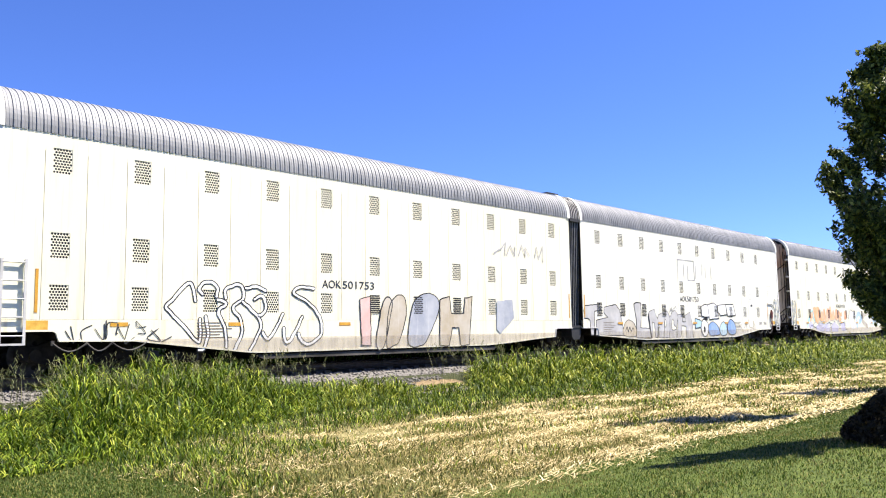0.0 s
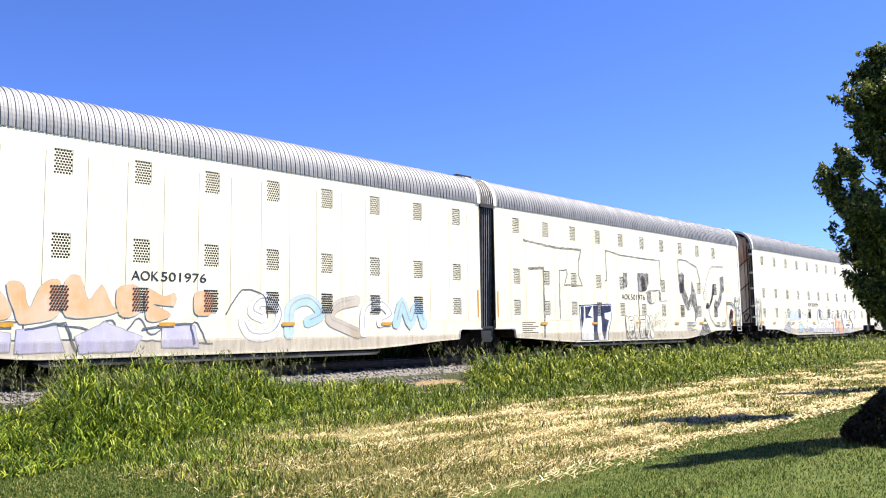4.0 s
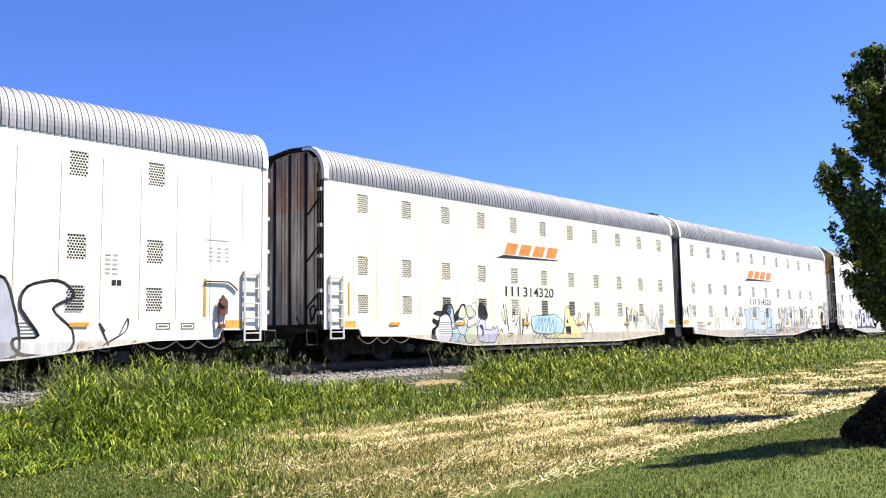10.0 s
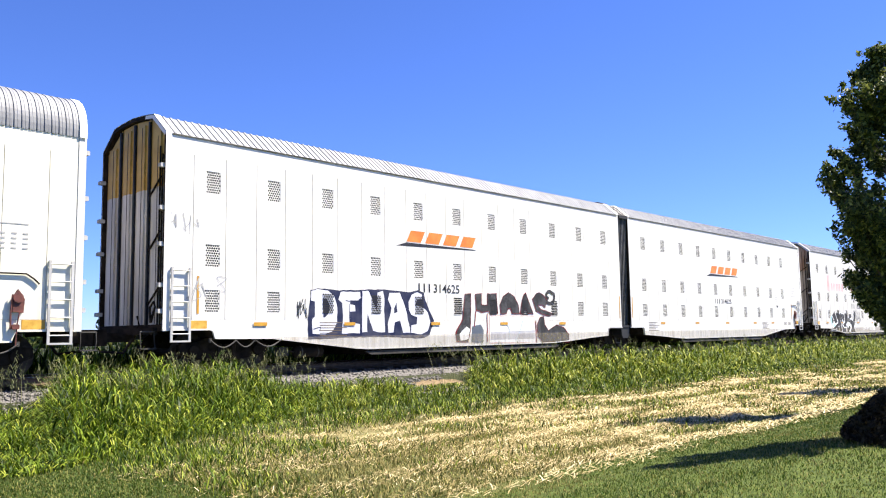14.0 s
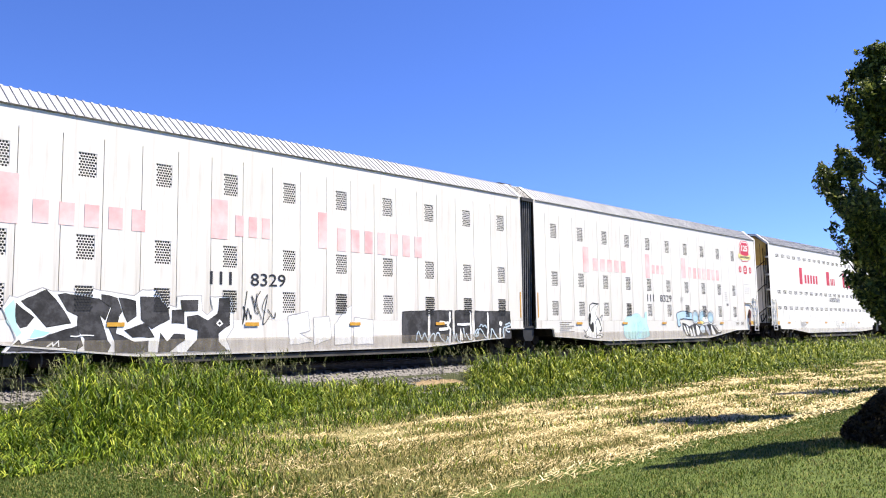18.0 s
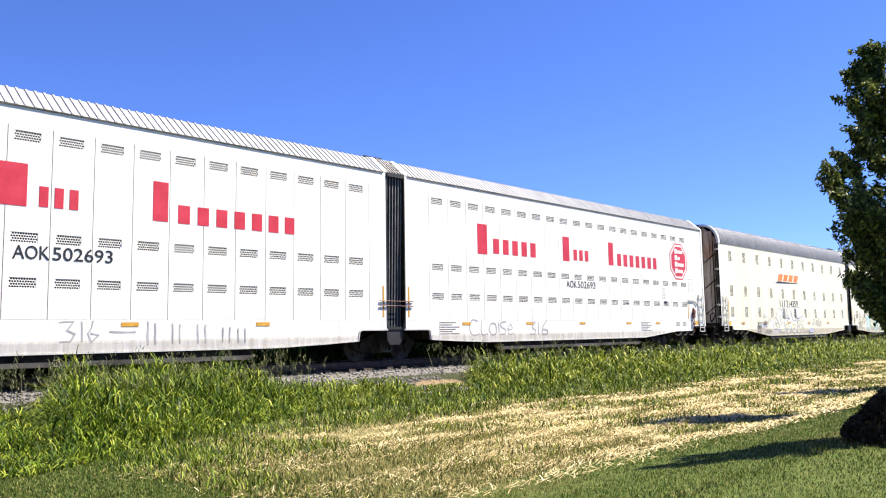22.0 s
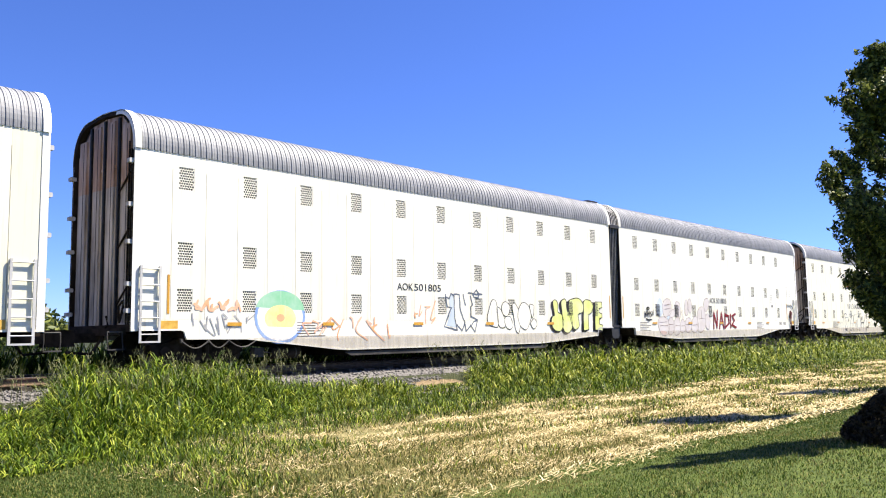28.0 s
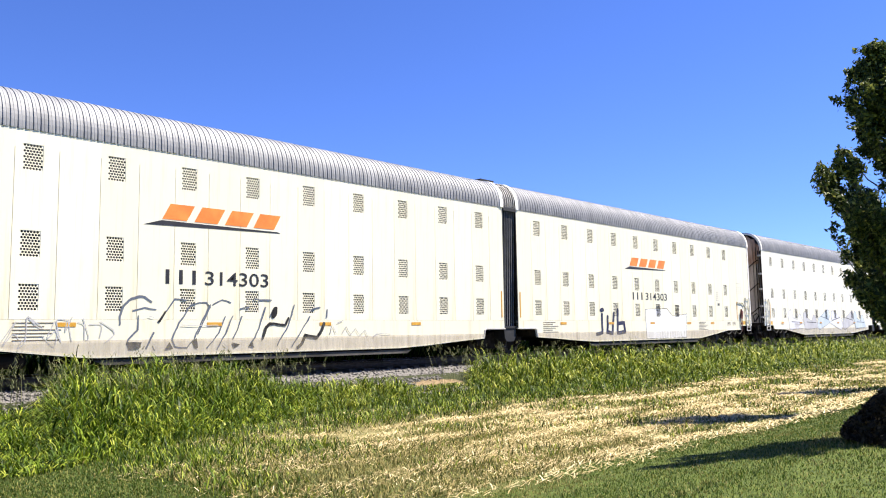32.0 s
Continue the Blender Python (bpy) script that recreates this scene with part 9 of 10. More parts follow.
    blob(u[15], "g_white", "g_steel", 0.026, "10.37,1.94 10.73,2.02 11.10,1.90 11.21,1.60 11.02,1.42 10.55,1.38 10.37,1.59", 1)
    blob(u[15], "", "g_ash", 0.012, "10.48,1.87 10.74,1.93 11.00,1.84 11.08,1.63 10.95,1.49 10.61,1.47 10.48,1.62", 1)
    blob(u[15], "g_butter", "", 0, "8.58,1.10 9.08,1.15 9.22,0.87 8.70,0.85", 1)
    blob(u[15], "g_butter", "", 0, "9.61,1.04 10.13,1.06 10.20,0.86 9.72,0.81", 1)
    blob(u[15], "g_butter", "", 0, "7.80,0.75 8.18,0.72 8.21,0.59 7.95,0.59", 1)
    stroke(u[15], "g_steel", 0.016, "7.82,1.22 7.81,1.48 7.93,1.48 7.93,1.34 7.85,1.22 7.97,0.94", 1, "")
    stroke(u[15], "g_steel", 0.016, "8.61,0.99 8.94,1.01 9.22,0.84", 1, "")
    stroke(u[15], "g_steel", 0.016, "8.71,0.74 9.19,0.73", 1, "")
    stroke(u[15], "g_steel", 0.016, "9.71,0.98 10.13,0.95 9.99,0.78 9.75,0.70", 1, "")
    stroke(u[15], "g_steel", 0.016, "10.58,1.21 10.91,1.24 10.59,0.83", 1, "")
    stroke(u[15], "g_steel", 0.016, "8.78,1.29 8.94,1.21 9.08,1.32", 1, "")
    stroke(u[15], "g_navy", 0.018, "4.58,0.94 4.47,0.92 4.47,0.81 4.58,0.78", 0, "")
    stroke(u[15], "g_navy", 0.018, "4.62,0.94 4.63,0.78 4.72,0.78 4.71,0.94", 0, "")
    stroke(u[15], "g_navy", 0.018, "4.79,0.75 4.78,0.94 4.88,0.92 4.88,0.85 4.79,0.84", 0, "")
    stroke(u[15], "g_navy", 0.018, "4.92,0.94 4.93,0.75 5.02,0.82 4.92,0.94", 0, "")
    stroke(u[15], "g_navy", 0.018, "4.50,0.71 4.52,0.55", 0, "")
    stroke(u[15], "g_navy", 0.018, "4.58,0.73 4.59,0.55", 0, "")
    stroke(u[15], "g_navy", 0.018, "4.52,0.63 4.61,0.64", 0, "")
    stroke(u[15], "g_navy", 0.018, "4.68,0.73 4.68,0.55", 0, "")
    stroke(u[15], "g_navy", 0.018, "4.77,0.73 4.75,0.55", 0, "")
    stroke(u[15], "g_navy", 0.018, "4.86,0.73 4.84,0.54", 0, "")
    stroke(u[15], "g_navy", 0.018, "4.95,0.75 4.91,0.56", 0, "")
    stroke(u[15], "g_navy", 0.018, "4.84,0.64 4.93,0.66", 0, "")
    stroke(u[15], "g_navy", 0.018, "4.55,1.01 4.62,1.10 4.69,1.01", 0, "")
    stroke(u[15], "g_navy", 0.018, "5.42,0.86 5.44,1.10 5.54,1.10", 0, "")
    stroke(u[15], "g_navy", 0.018, "5.44,0.98 5.54,0.99", 0, "")
    stroke(u[15], "g_navy", 0.018, "5.59,0.86 5.61,1.10", 0, "")
    stroke(u[15], "g_navy", 0.018, "5.68,1.10 5.67,0.88 5.79,0.88", 0, "")
    stroke(u[15], "g_navy", 0.018, "5.83,1.13 5.76,0.98 5.86,0.88", 0, "")
    stroke(u[15], "g_navy", 0.018, "5.51,1.15 5.58,1.22 5.66,1.15", 0, "")
    stroke(u[15], "g_steel", 0.012, "5.27,1.13 6.01,1.15", 0, "")
    stroke(u[15], "g_steel", 0.012, "5.18,1.03 6.09,1.05", 0, "")
    stroke(u[15], "g_violet", 0.016, "5.28,1.53 5.38,1.61 5.48,1.51", 0, "")
    stroke(u[15], "g_violet", 0.016, "5.49,1.71 5.52,1.51 5.64,1.61 5.70,1.49 5.82,1.59 5.90,1.52", 0, "")
    stroke(u[15], "g_violet", 0.016, "5.31,1.45 5.94,1.45", 0, "")
    stroke(u[15], "g_violet", 0.016, "5.52,1.73 5.64,1.76", 0, "")
    stroke(u[15], "g_steel", 0.011, "5.38,0.50 5.50,0.71 5.79,0.75 6.07,0.76 6.41,0.70 6.49,0.50", 1, "")
    stroke(u[15], "g_steel", 0.011, "5.52,0.50 5.64,0.64 5.82,0.69 6.10,0.69 6.32,0.64 6.40,0.50", 1, "")
    stroke(u[15], "g_steel", 0.011, "5.65,0.50 5.77,0.58 5.85,0.63 6.13,0.63 6.23,0.58 6.31,0.50", 1, "")
    stroke(u[15], "g_steel", 0.011, "5.79,0.49 5.91,0.51 5.87,0.56 6.15,0.57 6.14,0.52 6.22,0.51", 1, "")
    stroke(u[15], "g_ash", 0.01, "5.93,1.25 6.16,1.31 6.23,1.46 6.39,1.46 6.47,1.34 6.63,1.30", 1, "")
    stroke(u[15], "g_ash", 0.01, "5.97,1.19 6.16,1.25 6.24,1.40 6.39,1.40 6.47,1.28 6.64,1.24", 1, "")
    stroke(u[15], "g_ash", 0.01, "6.01,1.13 6.16,1.19 6.24,1.34 6.39,1.34 6.48,1.21 6.64,1.18", 1, "")
    stroke(u[15], "g_ash", 0.01, "5.18,0.82 5.40,0.82", 0, "")
    stroke(u[15], "g_ash", 0.01, "5.19,0.75 5.35,0.74", 0, "")
    stroke(u[15], "g_ash", 0.01, "5.19,0.68 5.40,0.67", 0, "")
    stroke(u[15], "g_ash", 0.01, "5.19,0.60 5.36,0.60", 0, "")
    stroke(u[15], "g_ash", 0.01, "5.19,0.53 5.41,0.53", 0, "")
    stroke(u[15], "g_ash", 0.01, "11.10,0.51 11.48,0.61 11.79,0.69 12.10,0.61 12.38,0.50", 1, "")
    stroke(u[15], "g_ash", 0.01, "11.10,0.53 11.48,0.55 11.79,0.62 12.10,0.55 12.38,0.51", 1, "")
    blob(u[15], "g_violet", "", 0, "12.38,0.68 12.71,0.77 13.17,0.73 13.09,0.55 12.59,0.52", 1)
    stroke(u[15], "g_navy", 0.016, "12.59,0.59 12.75,0.77 12.88,0.58 13.09,0.74", 0, "")
    stroke(u[15], "g_ash", 0.012, "12.51,1.49 12.47,1.71 12.63,1.75 12.67,1.65 12.51,1.62", 0, "")
    stroke(u[15], "g_steel", 0.014, "13.09,0.93 13.20,1.31 13.44,1.28 13.50,1.12 13.11,0.94", 0, "")
    stroke(u[15], "g_steel", 0.014, "13.61,0.92 13.83,1.31 13.96,0.89", 0, "")
    stroke(u[15], "g_steel", 0.014, "13.70,1.07 13.96,1.08", 0, "")
    stroke(u[15], "g_steel", 0.014, "14.05,0.85 14.06,1.31 14.29,1.35 14.15,1.12 14.37,0.92", 0, "")
    stroke(u[15], "g_steel", 0.014, "14.47,1.32 14.37,0.85", 0, "")
    stroke(u[15], "g_steel", 0.014, "14.75,1.28 14.47,1.08 14.70,1.05 14.56,0.90", 0, "")
    slant_emblem(u[16], 7.54, 11.07, 3.26, 3.96)
    car_number(u[16], 7.94, 10.89, 2.05, 2.40, "", "314359")
    piece(u[16], 3.26, 7.17, 0.46, 1.73, 4, "g_cyan g_olive", "g_slate", 67, 0.12, 0.02, "bubble")
    scrawl(u[16], 0.28, 3.12, 0.62, 1.85, 7, "g_slate", 68, 0.014)
    blob(u[16], "g_violet", "", 0, "8.06,1.06 10.56,1.10 10.53,0.57 8.03,0.57", 0)
    car_number(u[17], 8.22, 10.13, 2.08, 2.32, "AOK", "501805")
    blob(u[17], "g_frost", "", 0, "10.50,1.84 10.60,2.01 10.72,1.91 10.74,1.27 10.81,0.98 10.36,1.04 10.57,1.44", 0)
    stroke(u[17], "g_steel", 0.022, "10.33,2.01 10.41,1.61 10.60,1.59 10.25,1.00 10.87,0.89 10.78,1.27 10.73,1.62 10.74,1.97 10.60,2.06 10.50,1.90 10.38,1.93", 0, "")
    stroke(u[17], "g_steel", 0.022, "10.74,2.03 10.98,2.04 11.05,1.51 11.24,1.15 11.10,0.86 10.86,1.06", 0, "")
    stroke(u[17], "g_steel", 0.022, "11.18,2.04 11.29,1.69", 0, "")
    stroke(u[17], "g_steel", 0.022, "11.21,1.15 11.30,0.85 11.45,0.97 11.69,1.15 11.87,1.21 11.74,0.82 11.51,1.05", 0, "")
    stroke(u[17], "g_steel", 0.022, "11.54,2.00 11.64,1.70 11.55,1.63 11.56,1.33 11.87,1.21", 0, "")
    stroke(u[17], "g_steel", 0.022, "11.67,2.04 11.85,2.18 11.98,2.06 11.92,1.94 11.73,1.94 11.67,2.04", 0, "")
    stroke(u[17], "g_steel", 0.022, "11.42,2.09 11.63,2.07 12.13,2.06", 0, "")
    scrawl(u[17], 1.51, 3.23, 0.81, 1.36, 9, "g_grey", 70, 0.014)
    scrawl(u[17], 1.57, 2.81, 1.42, 1.72, 8, "g_orange", 71, 0.03)
    round_mural(u[17], 3.23, 4.82, 0.63, 2.02)
    scrawl(u[17], 4.72, 7.91, 0.60, 1.31, 10, "g_orange", 72, 0.02)
    scrawl(u[17], 8.97, 9.85, 1.06, 1.84, 4, "g_orange", 73, 0.02)
    blob(u[17], "", "g_slate", 0.022, "12.38,1.28 12.54,1.69 12.66,1.88 12.88,1.79 12.95,1.02 12.72,0.99 12.52,1.03", 1)
    blob(u[17], "", "g_slate", 0.022, "12.91,1.66 13.19,1.47 13.34,1.02 13.06,0.96 12.92,1.21", 1)
    blob(u[17], "", "g_slate", 0.022, "13.18,1.72 13.39,1.83 13.61,1.68 13.47,1.35 13.22,1.41", 1)
    blob(u[17], "", "g_slate", 0.022, "13.33,1.28 13.61,1.33 13.76,1.02 13.55,0.89 13.34,1.02", 1)
    blob(u[17], "", "g_slate", 0.022, "13.75,1.73 13.97,1.75 14.23,1.28 14.09,0.78 13.91,0.89 13.83,1.28", 1)
    blob(u[17], "", "g_slate", 0.022, "14.05,1.35 14.17,1.71 14.42,1.83 14.69,1.70 14.82,1.36 14.67,0.99 14.44,0.88 14.18,1.02", 1)
    blob(u[17], "", "g_slate", 0.022, "14.75,1.75 15.00,1.70 14.90,1.29", 1)
    blob(u[17], "", "g_slate", 0.022, "14.79,1.08 14.98,1.26 15.17,1.08 14.98,0.90", 1)
    blob(u[17], "g_black", "g_black", 0.03, "16.16,1.37 16.07,1.83 16.24,1.90 16.38,1.76 16.38,1.47 16.60,1.40 16.74,1.11 16.60,0.81 16.30,0.76 16.04,0.89 15.95,1.14 16.03,1.32", 1)
    blob(u[17], "g_black", "g_black", 0.03, "16.65,1.47 16.59,1.81 16.74,1.95 16.92,1.89 16.96,1.55 17.20,1.40 17.29,1.03 17.20,0.78 16.92,0.69 16.71,0.84", 1)
    blob(u[17], "g_black", "g_black", 0.03, "17.11,1.48 17.10,1.85 17.33,1.98 17.77,1.99 18.06,1.80 18.02,1.49 17.71,1.38 17.77,0.95 17.48,0.80 17.25,1.03", 1)
    blob(u[17], "g_black", "g_black", 0.03, "18.06,0.77 18.10,1.87 18.26,1.97 18.63,1.92 18.79,1.70 18.63,1.45 18.42,1.38 18.42,0.79", 0)
    blob(u[17], "g_black", "g_black", 0.03, "18.87,0.79 18.92,1.89 19.41,1.87 19.41,1.66 19.19,1.63 19.19,1.45 19.40,1.42 19.40,1.26 19.19,1.23 19.19,1.02 19.44,0.97 19.40,0.75", 0)
    blob(u[17], "g_lime", "g_black", 0.028, "16.26,1.41 16.17,1.87 16.34,1.95 16.49,1.81 16.49,1.51 16.70,1.44 16.85,1.15 16.71,0.86 16.40,0.80 16.14,0.93 16.05,1.18 16.14,1.37", 1)
    blob(u[17], "g_lime", "g_black", 0.028, "16.76,1.52 16.70,1.86 16.85,1.99 17.03,1.94 17.07,1.60 17.31,1.45 17.41,1.07 17.31,0.82 17.03,0.74 16.81,0.89", 1)
    blob(u[17], "g_lime", "g_black", 0.028, "17.22,1.52 17.22,1.90 17.44,2.02 17.89,2.04 18.18,1.84 18.14,1.53 17.83,1.42 17.88,1.00 17.60,0.85 17.37,1.07", 1)
    blob(u[17], "g_lime", "g_black", 0.028, "18.18,0.81 18.22,1.92 18.38,2.02 18.75,1.97 18.92,1.75 18.75,1.50 18.54,1.43 18.54,0.84", 0)
    blob(u[17], "g_lime", "g_black", 0.028, "19.00,0.83 19.05,1.94 19.54,1.92 19.54,1.71 19.32,1.68 19.32,1.50 19.53,1.47 19.53,1.31 19.32,1.28 19.32,1.07 19.57,1.02 19.53,0.80", 0)
    car_number(u[18], 8.36, 10.32, 2.04, 2.33, "AOK", "501805")
    blob(u[18], "g_frost", "", 0, "3.03,1.88 3.27,2.18 3.52,2.08 3.55,1.52 3.16,1.39", 1)
    blob(u[18], "g_frost", "", 0, "3.92,1.53 4.19,1.47 4.38,0.77 4.07,0.90", 1)
    blob(u[18], "g_blush", "g_umber", 0.016, "3.67,1.40 3.56,1.89 3.78,2.12 4.10,2.19 4.35,2.04 4.36,1.60 4.12,1.43", 1)
    blob(u[18], "g_blush", "g_umber", 0.016, "4.12,1.53 4.66,1.73 4.74,1.47 4.33,1.34", 1)
    blob(u[18], "g_blush", "g_umber", 0.016, "4.80,2.00 5.01,2.07 5.23,1.94 5.21,1.35 4.81,1.34", 1)
    blob(u[18], "g_blush", "g_umber", 0.016, "5.74,2.09 5.90,2.17 6.01,1.97 5.98,1.49 5.71,1.49", 1)
    blob(u[18], "g_blush", "g_umber", 0.016, "6.05,2.11 6.21,2.21 6.37,2.12 6.42,1.70 6.22,1.56 6.06,1.69", 1)
    blob(u[18], "g_blush", "g_umber", 0.016, "7.70,2.02 7.87,2.24 8.14,2.28 8.29,2.11 8.24,1.89 7.88,1.62", 1)
    blob(u[18], "g_blush", "g_umber", 0.016, "3.09,1.09 3.23,1.33 3.67,1.37 4.06,1.21 4.11,0.84 3.95,0.59 3.50,0.55 3.22,0.73", 1)
    blob(u[18], "g_blush", "g_umber", 0.016, "4.06,1.21 4.37,1.33 4.58,1.13 4.58,0.77 4.28,0.57 4.01,0.68", 1)
    blob(u[18], "g_blush", "g_umber", 0.016, "4.60,1.15 4.81,1.34 5.07,1.31 5.19,1.02 5.13,0.69 4.83,0.54 4.55,0.67", 1)
    blob(u[18], "g_blush", "g_umber", 0.016, "5.20,1.08 5.46,1.28 5.69,1.08 5.66,0.75 5.32,0.65 5.13,0.76", 1)
    blob(u[18], "g_blush", "g_umber", 0.016, "5.68,1.15 5.99,1.35 6.30,1.22 6.33,0.88 6.07,0.68 5.77,0.71", 1)
    blob(u[18], "g_blush", "g_umber", 0.016, "6.38,1.18 6.70,1.40 6.97,1.29 7.01,0.87 6.70,0.64 6.34,0.74", 1)
    blob(u[18], "g_blush", "g_umber", 0.016, "6.97,1.50 7.19,1.79 7.58,1.87 7.83,1.59 7.83,1.01 7.45,0.69 7.03,0.73", 1)
    blob(u[18], "g_blush", "g_umber", 0.016, "7.88,1.44 8.06,1.54 8.29,1.37 8.33,1.08 8.15,0.78 7.85,0.93", 1)
    blob(u[18], "g_pink", "", 0, "3.30,0.76 3.68,0.74 3.88,0.64 3.50,0.58", 1)
    stroke(u[18], "g_umber", 0.009, "3.23,1.13 3.93,1.15", 0, "")
    stroke(u[18], "g_umber", 0.009, "3.26,0.97 4.00,0.99", 0, "")
    stroke(u[18], "g_umber", 0.009, "4.13,1.02 4.51,1.05", 0, "")
    stroke(u[18], "g_umber", 0.009, "4.68,0.96 5.13,0.98", 0, "")
    stroke(u[18], "g_umber", 0.009, "5.24,0.95 5.61,0.98", 0, "")
    stroke(u[18], "g_umber", 0.009, "5.76,1.02 6.27,1.03", 0, "")
    stroke(u[18], "g_umber", 0.009, "6.43,0.99 6.94,1.01", 0, "")
    stroke(u[18], "g_umber", 0.009, "7.11,1.29 7.72,1.32", 0, "")
    stroke(u[18], "g_umber", 0.009, "3.72,1.90 4.27,1.94", 0, "")
    stroke(u[18], "g_umber", 0.009, "3.72,1.71 4.28,1.76", 0, "")
    stroke(u[18], "g_umber", 0.009, "7.44,1.72 7.38,1.29", 0, "")
    stroke(u[18], "g_umber", 0.009, "5.24,1.48 5.45,1.68 5.50,1.28", 0, "")
    stroke(u[18], "g_slate", 0.028, "1.94,1.36 1.95,1.61 2.05,1.36 2.08,1.61 2.19,1.37 2.21,1.62 2.31,1.38 2.34,1.62", 0, "")
    stroke(u[18], "g_slate", 0.028, "2.52,1.61 2.41,1.53 2.56,1.45 2.41,1.36", 0, "")
    stroke(u[18], "g_slate", 0.028, "2.09,1.71 2.21,1.78 2.36,1.74 2.24,1.66 2.11,1.71", 0, "")
    stroke(u[18], "g_slate", 0.028, "2.05,1.27 2.28,1.23 2.53,1.26", 0, "")
    stroke(u[18], "g_slate", 0.028, "2.62,1.51 2.69,1.65 2.67,1.45", 0, "")
    stroke(u[18], "g_red", 0.055, "8.70,0.82 8.79,1.64 9.08,0.85 9.19,1.71", 0, "")
    stroke(u[18], "g_red", 0.055, "9.36,0.81 9.64,1.60 9.86,0.84", 0, "")
    stroke(u[18], "g_red", 0.055, "9.46,1.10 9.82,1.13", 0, "")
    stroke(u[18], "g_red", 0.055, "10.00,0.84 10.07,1.52 10.48,1.43 10.50,1.09 10.00,0.84", 0, "")
    stroke(u[18], "g_red", 0.055, "10.71,1.53 10.69,0.86", 0, "")
    stroke(u[18], "g_red", 0.055, "11.30,1.54 10.91,1.45 11.17,1.23 10.86,0.99 11.36,0.87", 0, "")
    slant_emblem(u[19], 7.26, 11.16, 3.27, 3.99)
    car_number(u[19], 7.73, 10.64, 2.01, 2.38, "", "314303")
    stroke(u[19], "g_steel", 0.026, "6.75,1.09 6.80,1.42 7.00,1.65 7.26,1.71 7.48,1.60", 1, "")
    stroke(u[19], "g_steel", 0.018, "7.04,1.40 7.31,1.47 7.59,1.43", 0, "")
    stroke(u[19], "g_steel", 0.018, "7.17,1.28 7.17,0.96 6.97,0.78 6.92,0.66", 0, "")
    stroke(u[19], "g_steel", 0.018, "7.65,1.13 7.87,1.44 8.06,1.67 8.35,1.65", 0, "")
    stroke(u[19], "g_steel", 0.018, "7.55,0.90 7.37,0.55", 0, "")
    stroke(u[19], "g_steel", 0.018, "8.01,0.76 8.19,1.15 8.47,1.55 8.68,1.59 8.89,1.61 8.98,1.49", 0, "")
    stroke(u[19], "g_steel", 0.018, "8.98,1.56 8.69,1.02 8.57,0.75 8.37,0.55 8.08,0.57 8.00,0.74", 0, "")
    stroke(u[19], "g_steel", 0.018, "9.04,1.56 9.29,1.67 9.54,1.62", 0, "")
    stroke(u[19], "g_steel", 0.018, "9.38,1.29 9.23,0.88 8.90,0.53", 0, "")
    stroke(u[19], "g_steel", 0.018, "8.98,1.53 8.80,1.15 8.66,0.88", 0, "")
    stroke(u[19], "g_steel", 0.018, "9.61,1.29 9.42,0.88 9.18,0.50", 0, "")
    stroke(u[19], "g_steel", 0.018, "9.86,1.29 9.74,0.94 9.61,0.74", 0, "")
    stroke(u[19], "g_steel", 0.018, "9.81,1.48 10.06,1.50", 0, "")
    stroke(u[19], "g_steel", 0.018, "10.56,1.51 10.31,0.87 10.07,0.53", 0, "")
    stroke(u[19], "g_steel", 0.018, "11.45,1.59 11.27,1.08 10.92,0.54", 0, "")
    stroke(u[19], "g_steel", 0.018, "10.70,1.29 10.81,1.50", 0, "")
    stroke(u[19], "g_steel", 0.018, "12.04,1.48 12.31,1.54", 0, "")
    stroke(u[19], "g_steel", 0.018, "12.54,1.49 12.54,1.27", 0, "")
    stroke(u[19], "g_steel", 0.018, "11.97,1.30 11.63,0.85 11.38,0.51", 0, "")
    stroke(u[19], "g_steel", 0.018, "10.22,1.72 10.73,1.70", 0, "")
    blob(u[19], "g_soot", "", 0, "6.92,0.70 7.26,0.70 7.21,0.55 6.97,0.54", 0)
    stroke(u[19], "g_black", 0.03, "7.68,1.15 7.82,1.38", 0, "")
    blob(u[19], "g_black", "", 0, "10.74,1.35 10.81,1.51 10.91,1.53 10.91,1.35 10.81,1.24", 1)
    stroke(u[19], "g_black", 0.034, "10.47,0.72 10.57,1.01 10.69,1.11 11.16,1.06 11.27,1.25", 0, "")
    stroke(u[19], "g_black", 0.045, "12.46,1.12 12.31,0.85 12.19,0.74 11.82,0.79 11.71,0.59 11.56,0.47", 0, "")
    blob(u[19], "g_slate", "", 0, "8.51,0.70 8.63,0.78 8.66,0.53 8.58,0.53", 0)
    blob(u[19], "g_slate", "", 0, "7.94,0.69 8.03,0.53 7.83,0.53", 0)
    blob(u[19], "g_slate", "", 0, "9.58,0.66 9.81,0.60 9.65,0.50", 0)
    blob(u[19], "g_slate", "", 0, "10.07,0.56 10.17,0.67 10.23,0.50", 0)
    stroke(u[19], "g_grey", 0.01, "12.66,0.84 12.74,1.07 12.86,0.84", 0, "")
    stroke(u[19], "g_grey", 0.01, "12.90,1.12 13.10,1.18", 0, "")
    stroke(u[19], "g_grey", 0.01, "13.10,0.84 13.22,1.02 13.39,0.80 13.55,0.96 13.72,0.77 13.93,0.93 14.02,0.73", 0, "")
    stroke(u[19], "g_grey", 0.01, "14.24,0.73 14.41,0.83 14.91,0.79", 0, "")
    stroke(u[19], "g_ash", 0.01, "7.41,1.28 7.54,1.25", 0, "")
    stroke(u[19], "g_ash", 0.01, "8.22,1.09 8.58,1.06 9.19,1.07", 0, "")
    stroke(u[19], "g_ash", 0.01, "7.53,0.64 7.60,0.54", 0, "")
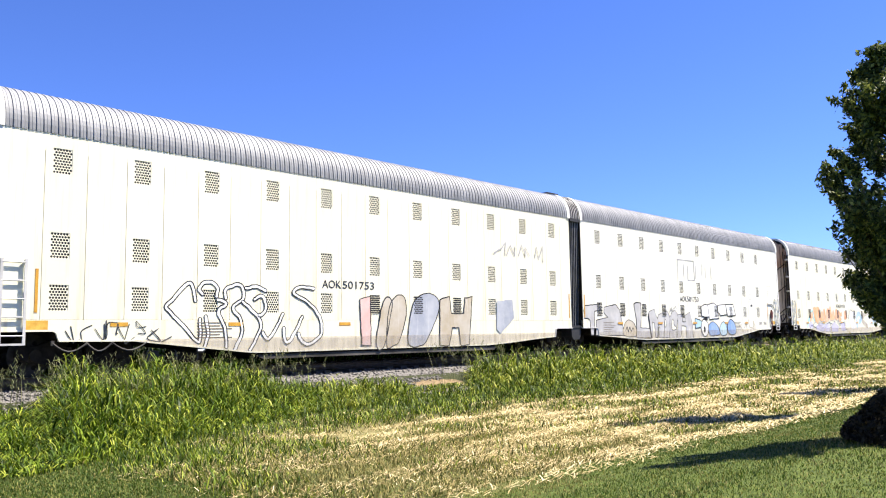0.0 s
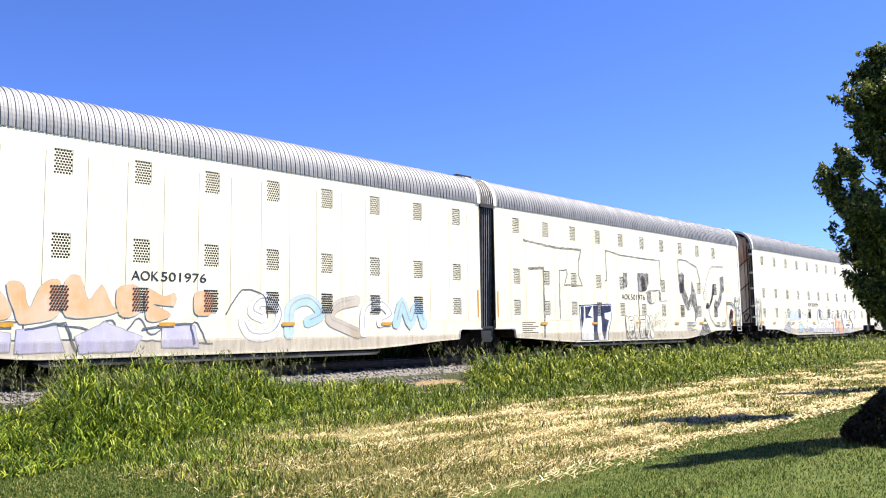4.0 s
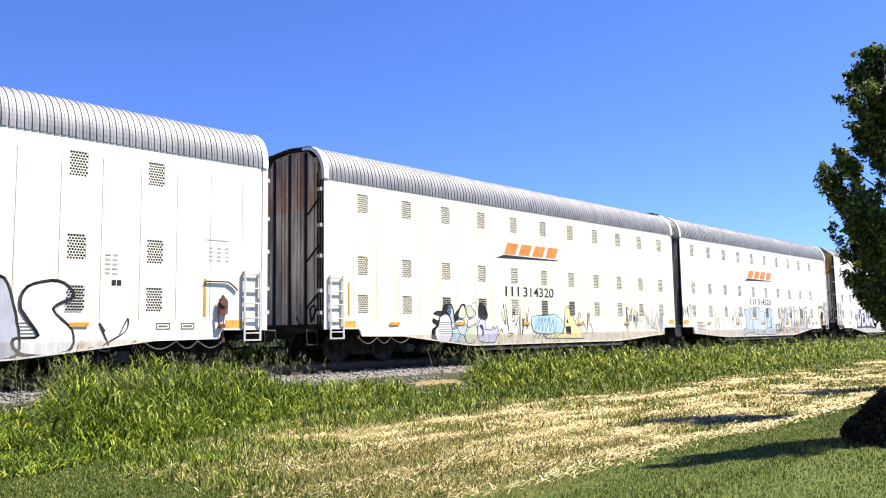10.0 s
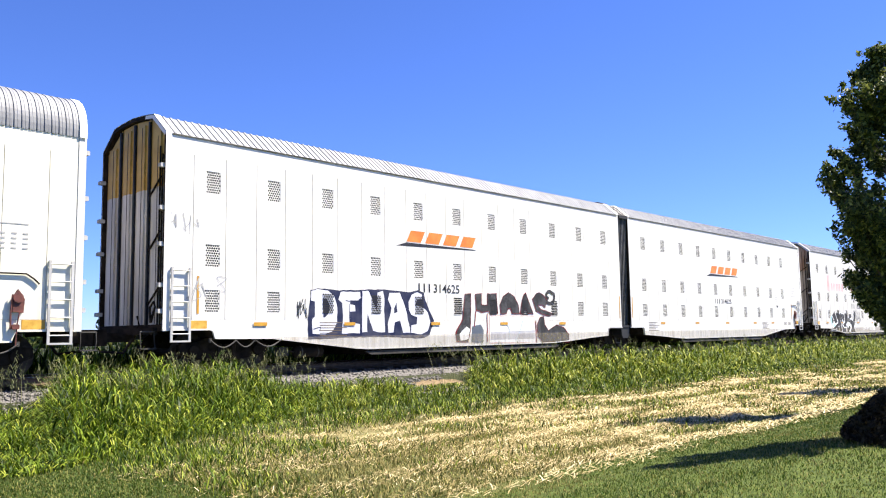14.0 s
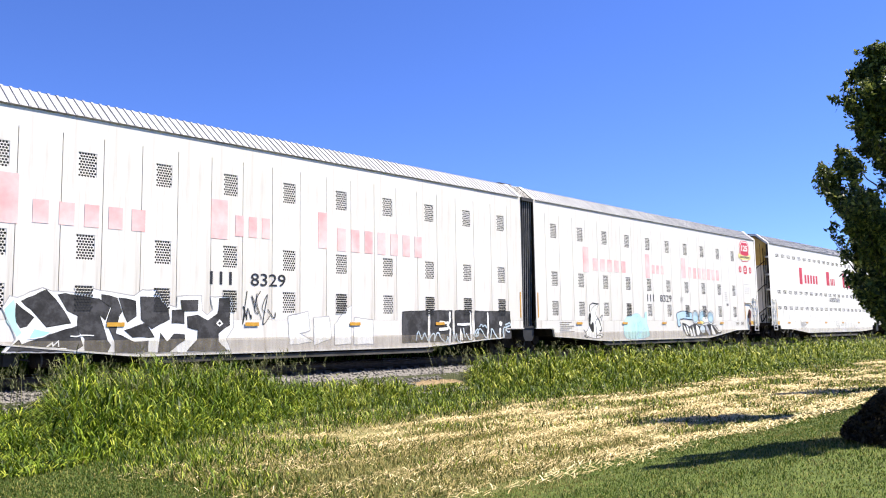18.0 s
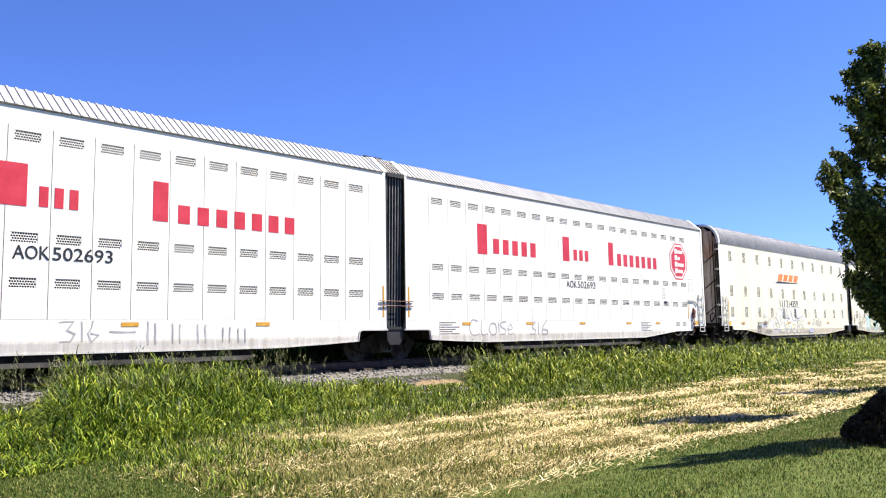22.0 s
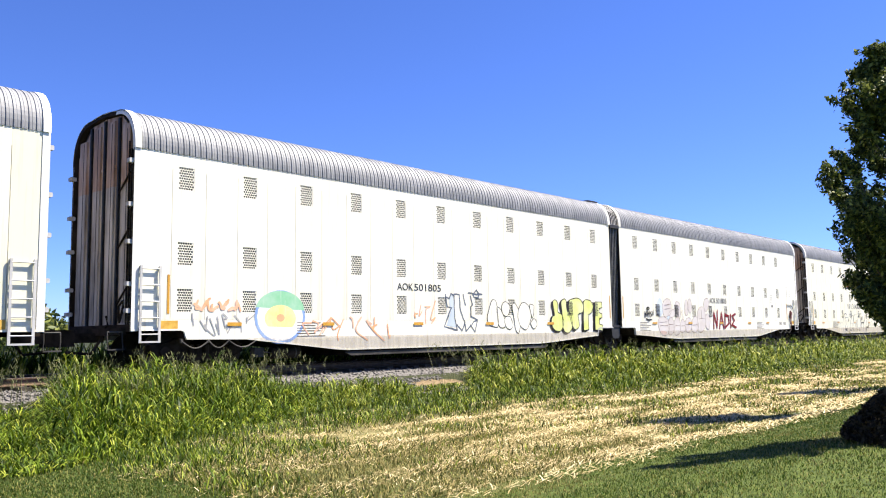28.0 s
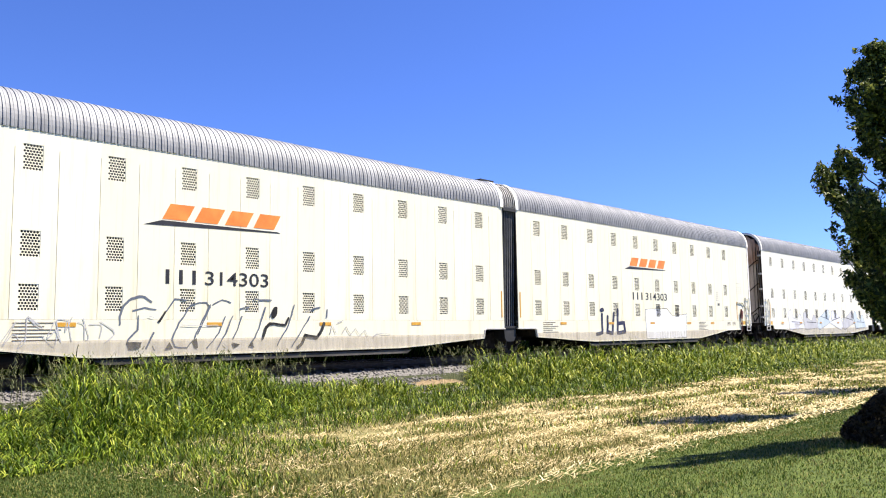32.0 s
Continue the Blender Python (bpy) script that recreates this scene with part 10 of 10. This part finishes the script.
    stroke(u[19], "g_ash", 0.01, "9.35,0.63 9.43,0.55", 0, "")
    scrawl(u[19], 4.43, 6.61, 0.57, 1.27, 9, "g_ash", 81, 0.010)
    slant_emblem(u[20], 7.40, 11.14, 3.27, 3.96)
    car_number(u[20], 7.90, 11.01, 2.07, 2.42, "", "314303")
    stroke(u[20], "g_navy", 0.075, "5.07,0.66 5.49,0.72 5.50,1.46", 0, "")
    stroke(u[20], "g_navy", 0.075, "5.92,1.37 5.87,0.74 6.26,0.69 6.40,1.51", 0, "")
    stroke(u[20], "g_navy", 0.075, "6.72,1.65 6.65,0.69 7.24,0.75 7.18,1.12 6.72,1.08", 0, "")
    blob(u[20], "g_navy", "", 0, "5.34,1.64 5.60,1.71 5.67,1.57 5.42,1.53", 1)
    blob(u[20], "g_white", "g_slate", 0.02, "9.01,1.68 10.96,1.75 11.46,1.40 12.87,1.51 12.75,0.42 9.05,0.42", 0)
    piece(u[21], 3.55, 18.44, 0.49, 2.05, 6, "g_pale g_lav g_frost", "g_slate", 85, 0.36, 0.018, "block")


# Flat black discs over the paint stand in for the unlit vent holes.
def holes_mesh(w, h, cols, rows):
    g = Geo()
    cw, ch = w / (cols + 0.5), h / rows
    for r in range(rows):
        for c in range(cols):
            x, z = -w / 2 + cw * (c + 0.5 + 0.5 * (r % 2)), -h / 2 + ch * (r + 0.5)
            g.face([(x + 0.44 * ch * math.cos(a), 0, z + 0.44 * ch * math.sin(a)) for a in [math.pi * (k + 0.5) / 4 for k in range(8)]])
    return g.mesh("vent_hole_pattern", ["black"])


def build_train():
    W, C, F = "white", "cream", "fresh"
    white = "white three-deck autorack freight car with ribbed grey roof"
    tagged_ = "graffiti-covered white three-deck autorack freight car"
    orange = "white autorack freight car with orange emblem and graffiti"
    spec = [(0, "b", "round", C, white, "endgrey"), (1, "a", "round", C, tagged_, "endgrey"), (2, "b", "round", W, tagged_, "endgrey"), (3, "a", "round", C, tagged_, "endgrey"),
            (4, "b", "round", C, tagged_, "endgrey"), (5, "a", "round", C, tagged_, "endbrown"), (6, "b", "round", W, tagged_, "endgrey"),
            (7, "a", "round", C, orange, "endgrey"), (8, "b", "round", W, orange, "endgrey"), (9, "a", "gable", F, orange, "endgrey"),
            (10, "b", "gable", F, "clean white autorack freight car with orange emblem", "endgrey"),
            (11, "a", "gable", "aged", "white autorack freight car with faded pink lettering and graffiti", "endbrown"),
            (12, "b", "gable", "aged", "white autorack freight car with faded pink lettering and red emblem", "endgrey"),
            (13, "a", "gable", F, "white autorack freight car with red lettering and slot vents", "endgrey"),
            (14, "b", "gable", F, "white autorack freight car with red lettering and octagon emblem", "endgrey"),
            (15, "a", "round", C, orange, "endgrey"), (16, "b", "round", C, orange, "endgrey"), (17, "a", "round", W, tagged_, "endbrown"), (18, "b", "round", W, tagged_, "endgrey"),
            (19, "a", "round", C, orange, "endgrey"), (20, "b", "round", C, orange, "endgrey"), (21, "a", "round", W, tagged_, "endgrey"), (22, "b", "round", W, white, "endgrey")]
    u = {}
    for i, kind, roof, paint, label, doors in spec:
        u[i] = make_unit(i, kind, roof, paint, "slots" if i in (13, 14) else "vents", label, doors, 4.35 if i in (9, 13) else 0)
        u[i]["paint"] = paint
    decorate(u)
    dots = holes_mesh(0.40, 0.54, 6, 9)
    for i, kind, roof, paint, label, doors in spec:
        if i in (13, 14):
            continue
        for s in vent_columns(kind, "vents", i):
            for z in VENT_Z:
                if any(a - 0.1 < s < b + 0.1 and c - 0.2 < z < d + 0.2 for a, b, c, d in COVER[u[i].name]):
                    part("vent_hole_pattern", dots, u[i], s, -0.0165, z)
    for ob in u.values():
        del ob["paint"]


build_train()


# ================= what moves =================
def motions():
    radius = 0.455
    last = 32.0
    n = int(last * FPS)
    times = [k / FPS for k in range(n + 1)]
    ts, ds = [a for a, _ in TRAVEL], [b for _, b in TRAVEL]
    for index, kind, unit, wheels in UNITS:
        x = unit_start(index)
        walk(unit, [(t, pose(x - d, SIDE, 0)) for t, d in TRAVEL])
        for wheel in wheels:
            at = wheel.location.copy()
            walk(wheel, [(t, pose(at.x, at.y, at.z, 0, -math.degrees(np.interp(t, ts, ds) / radius) % 360, 0)) for t in times])
    # the wind in the tree: each bough rocks a little
    for bough, phase, much in SWAYING:
        rows = [(t, pose(0, 0, 0, much * math.sin(0.9 * t + phase), 1.3 * much * math.sin(1.25 * t + 0.7 * phase), 0)) for t in np.arange(0, 32.1, 0.5)]
        walk(bough, rows)


motions()
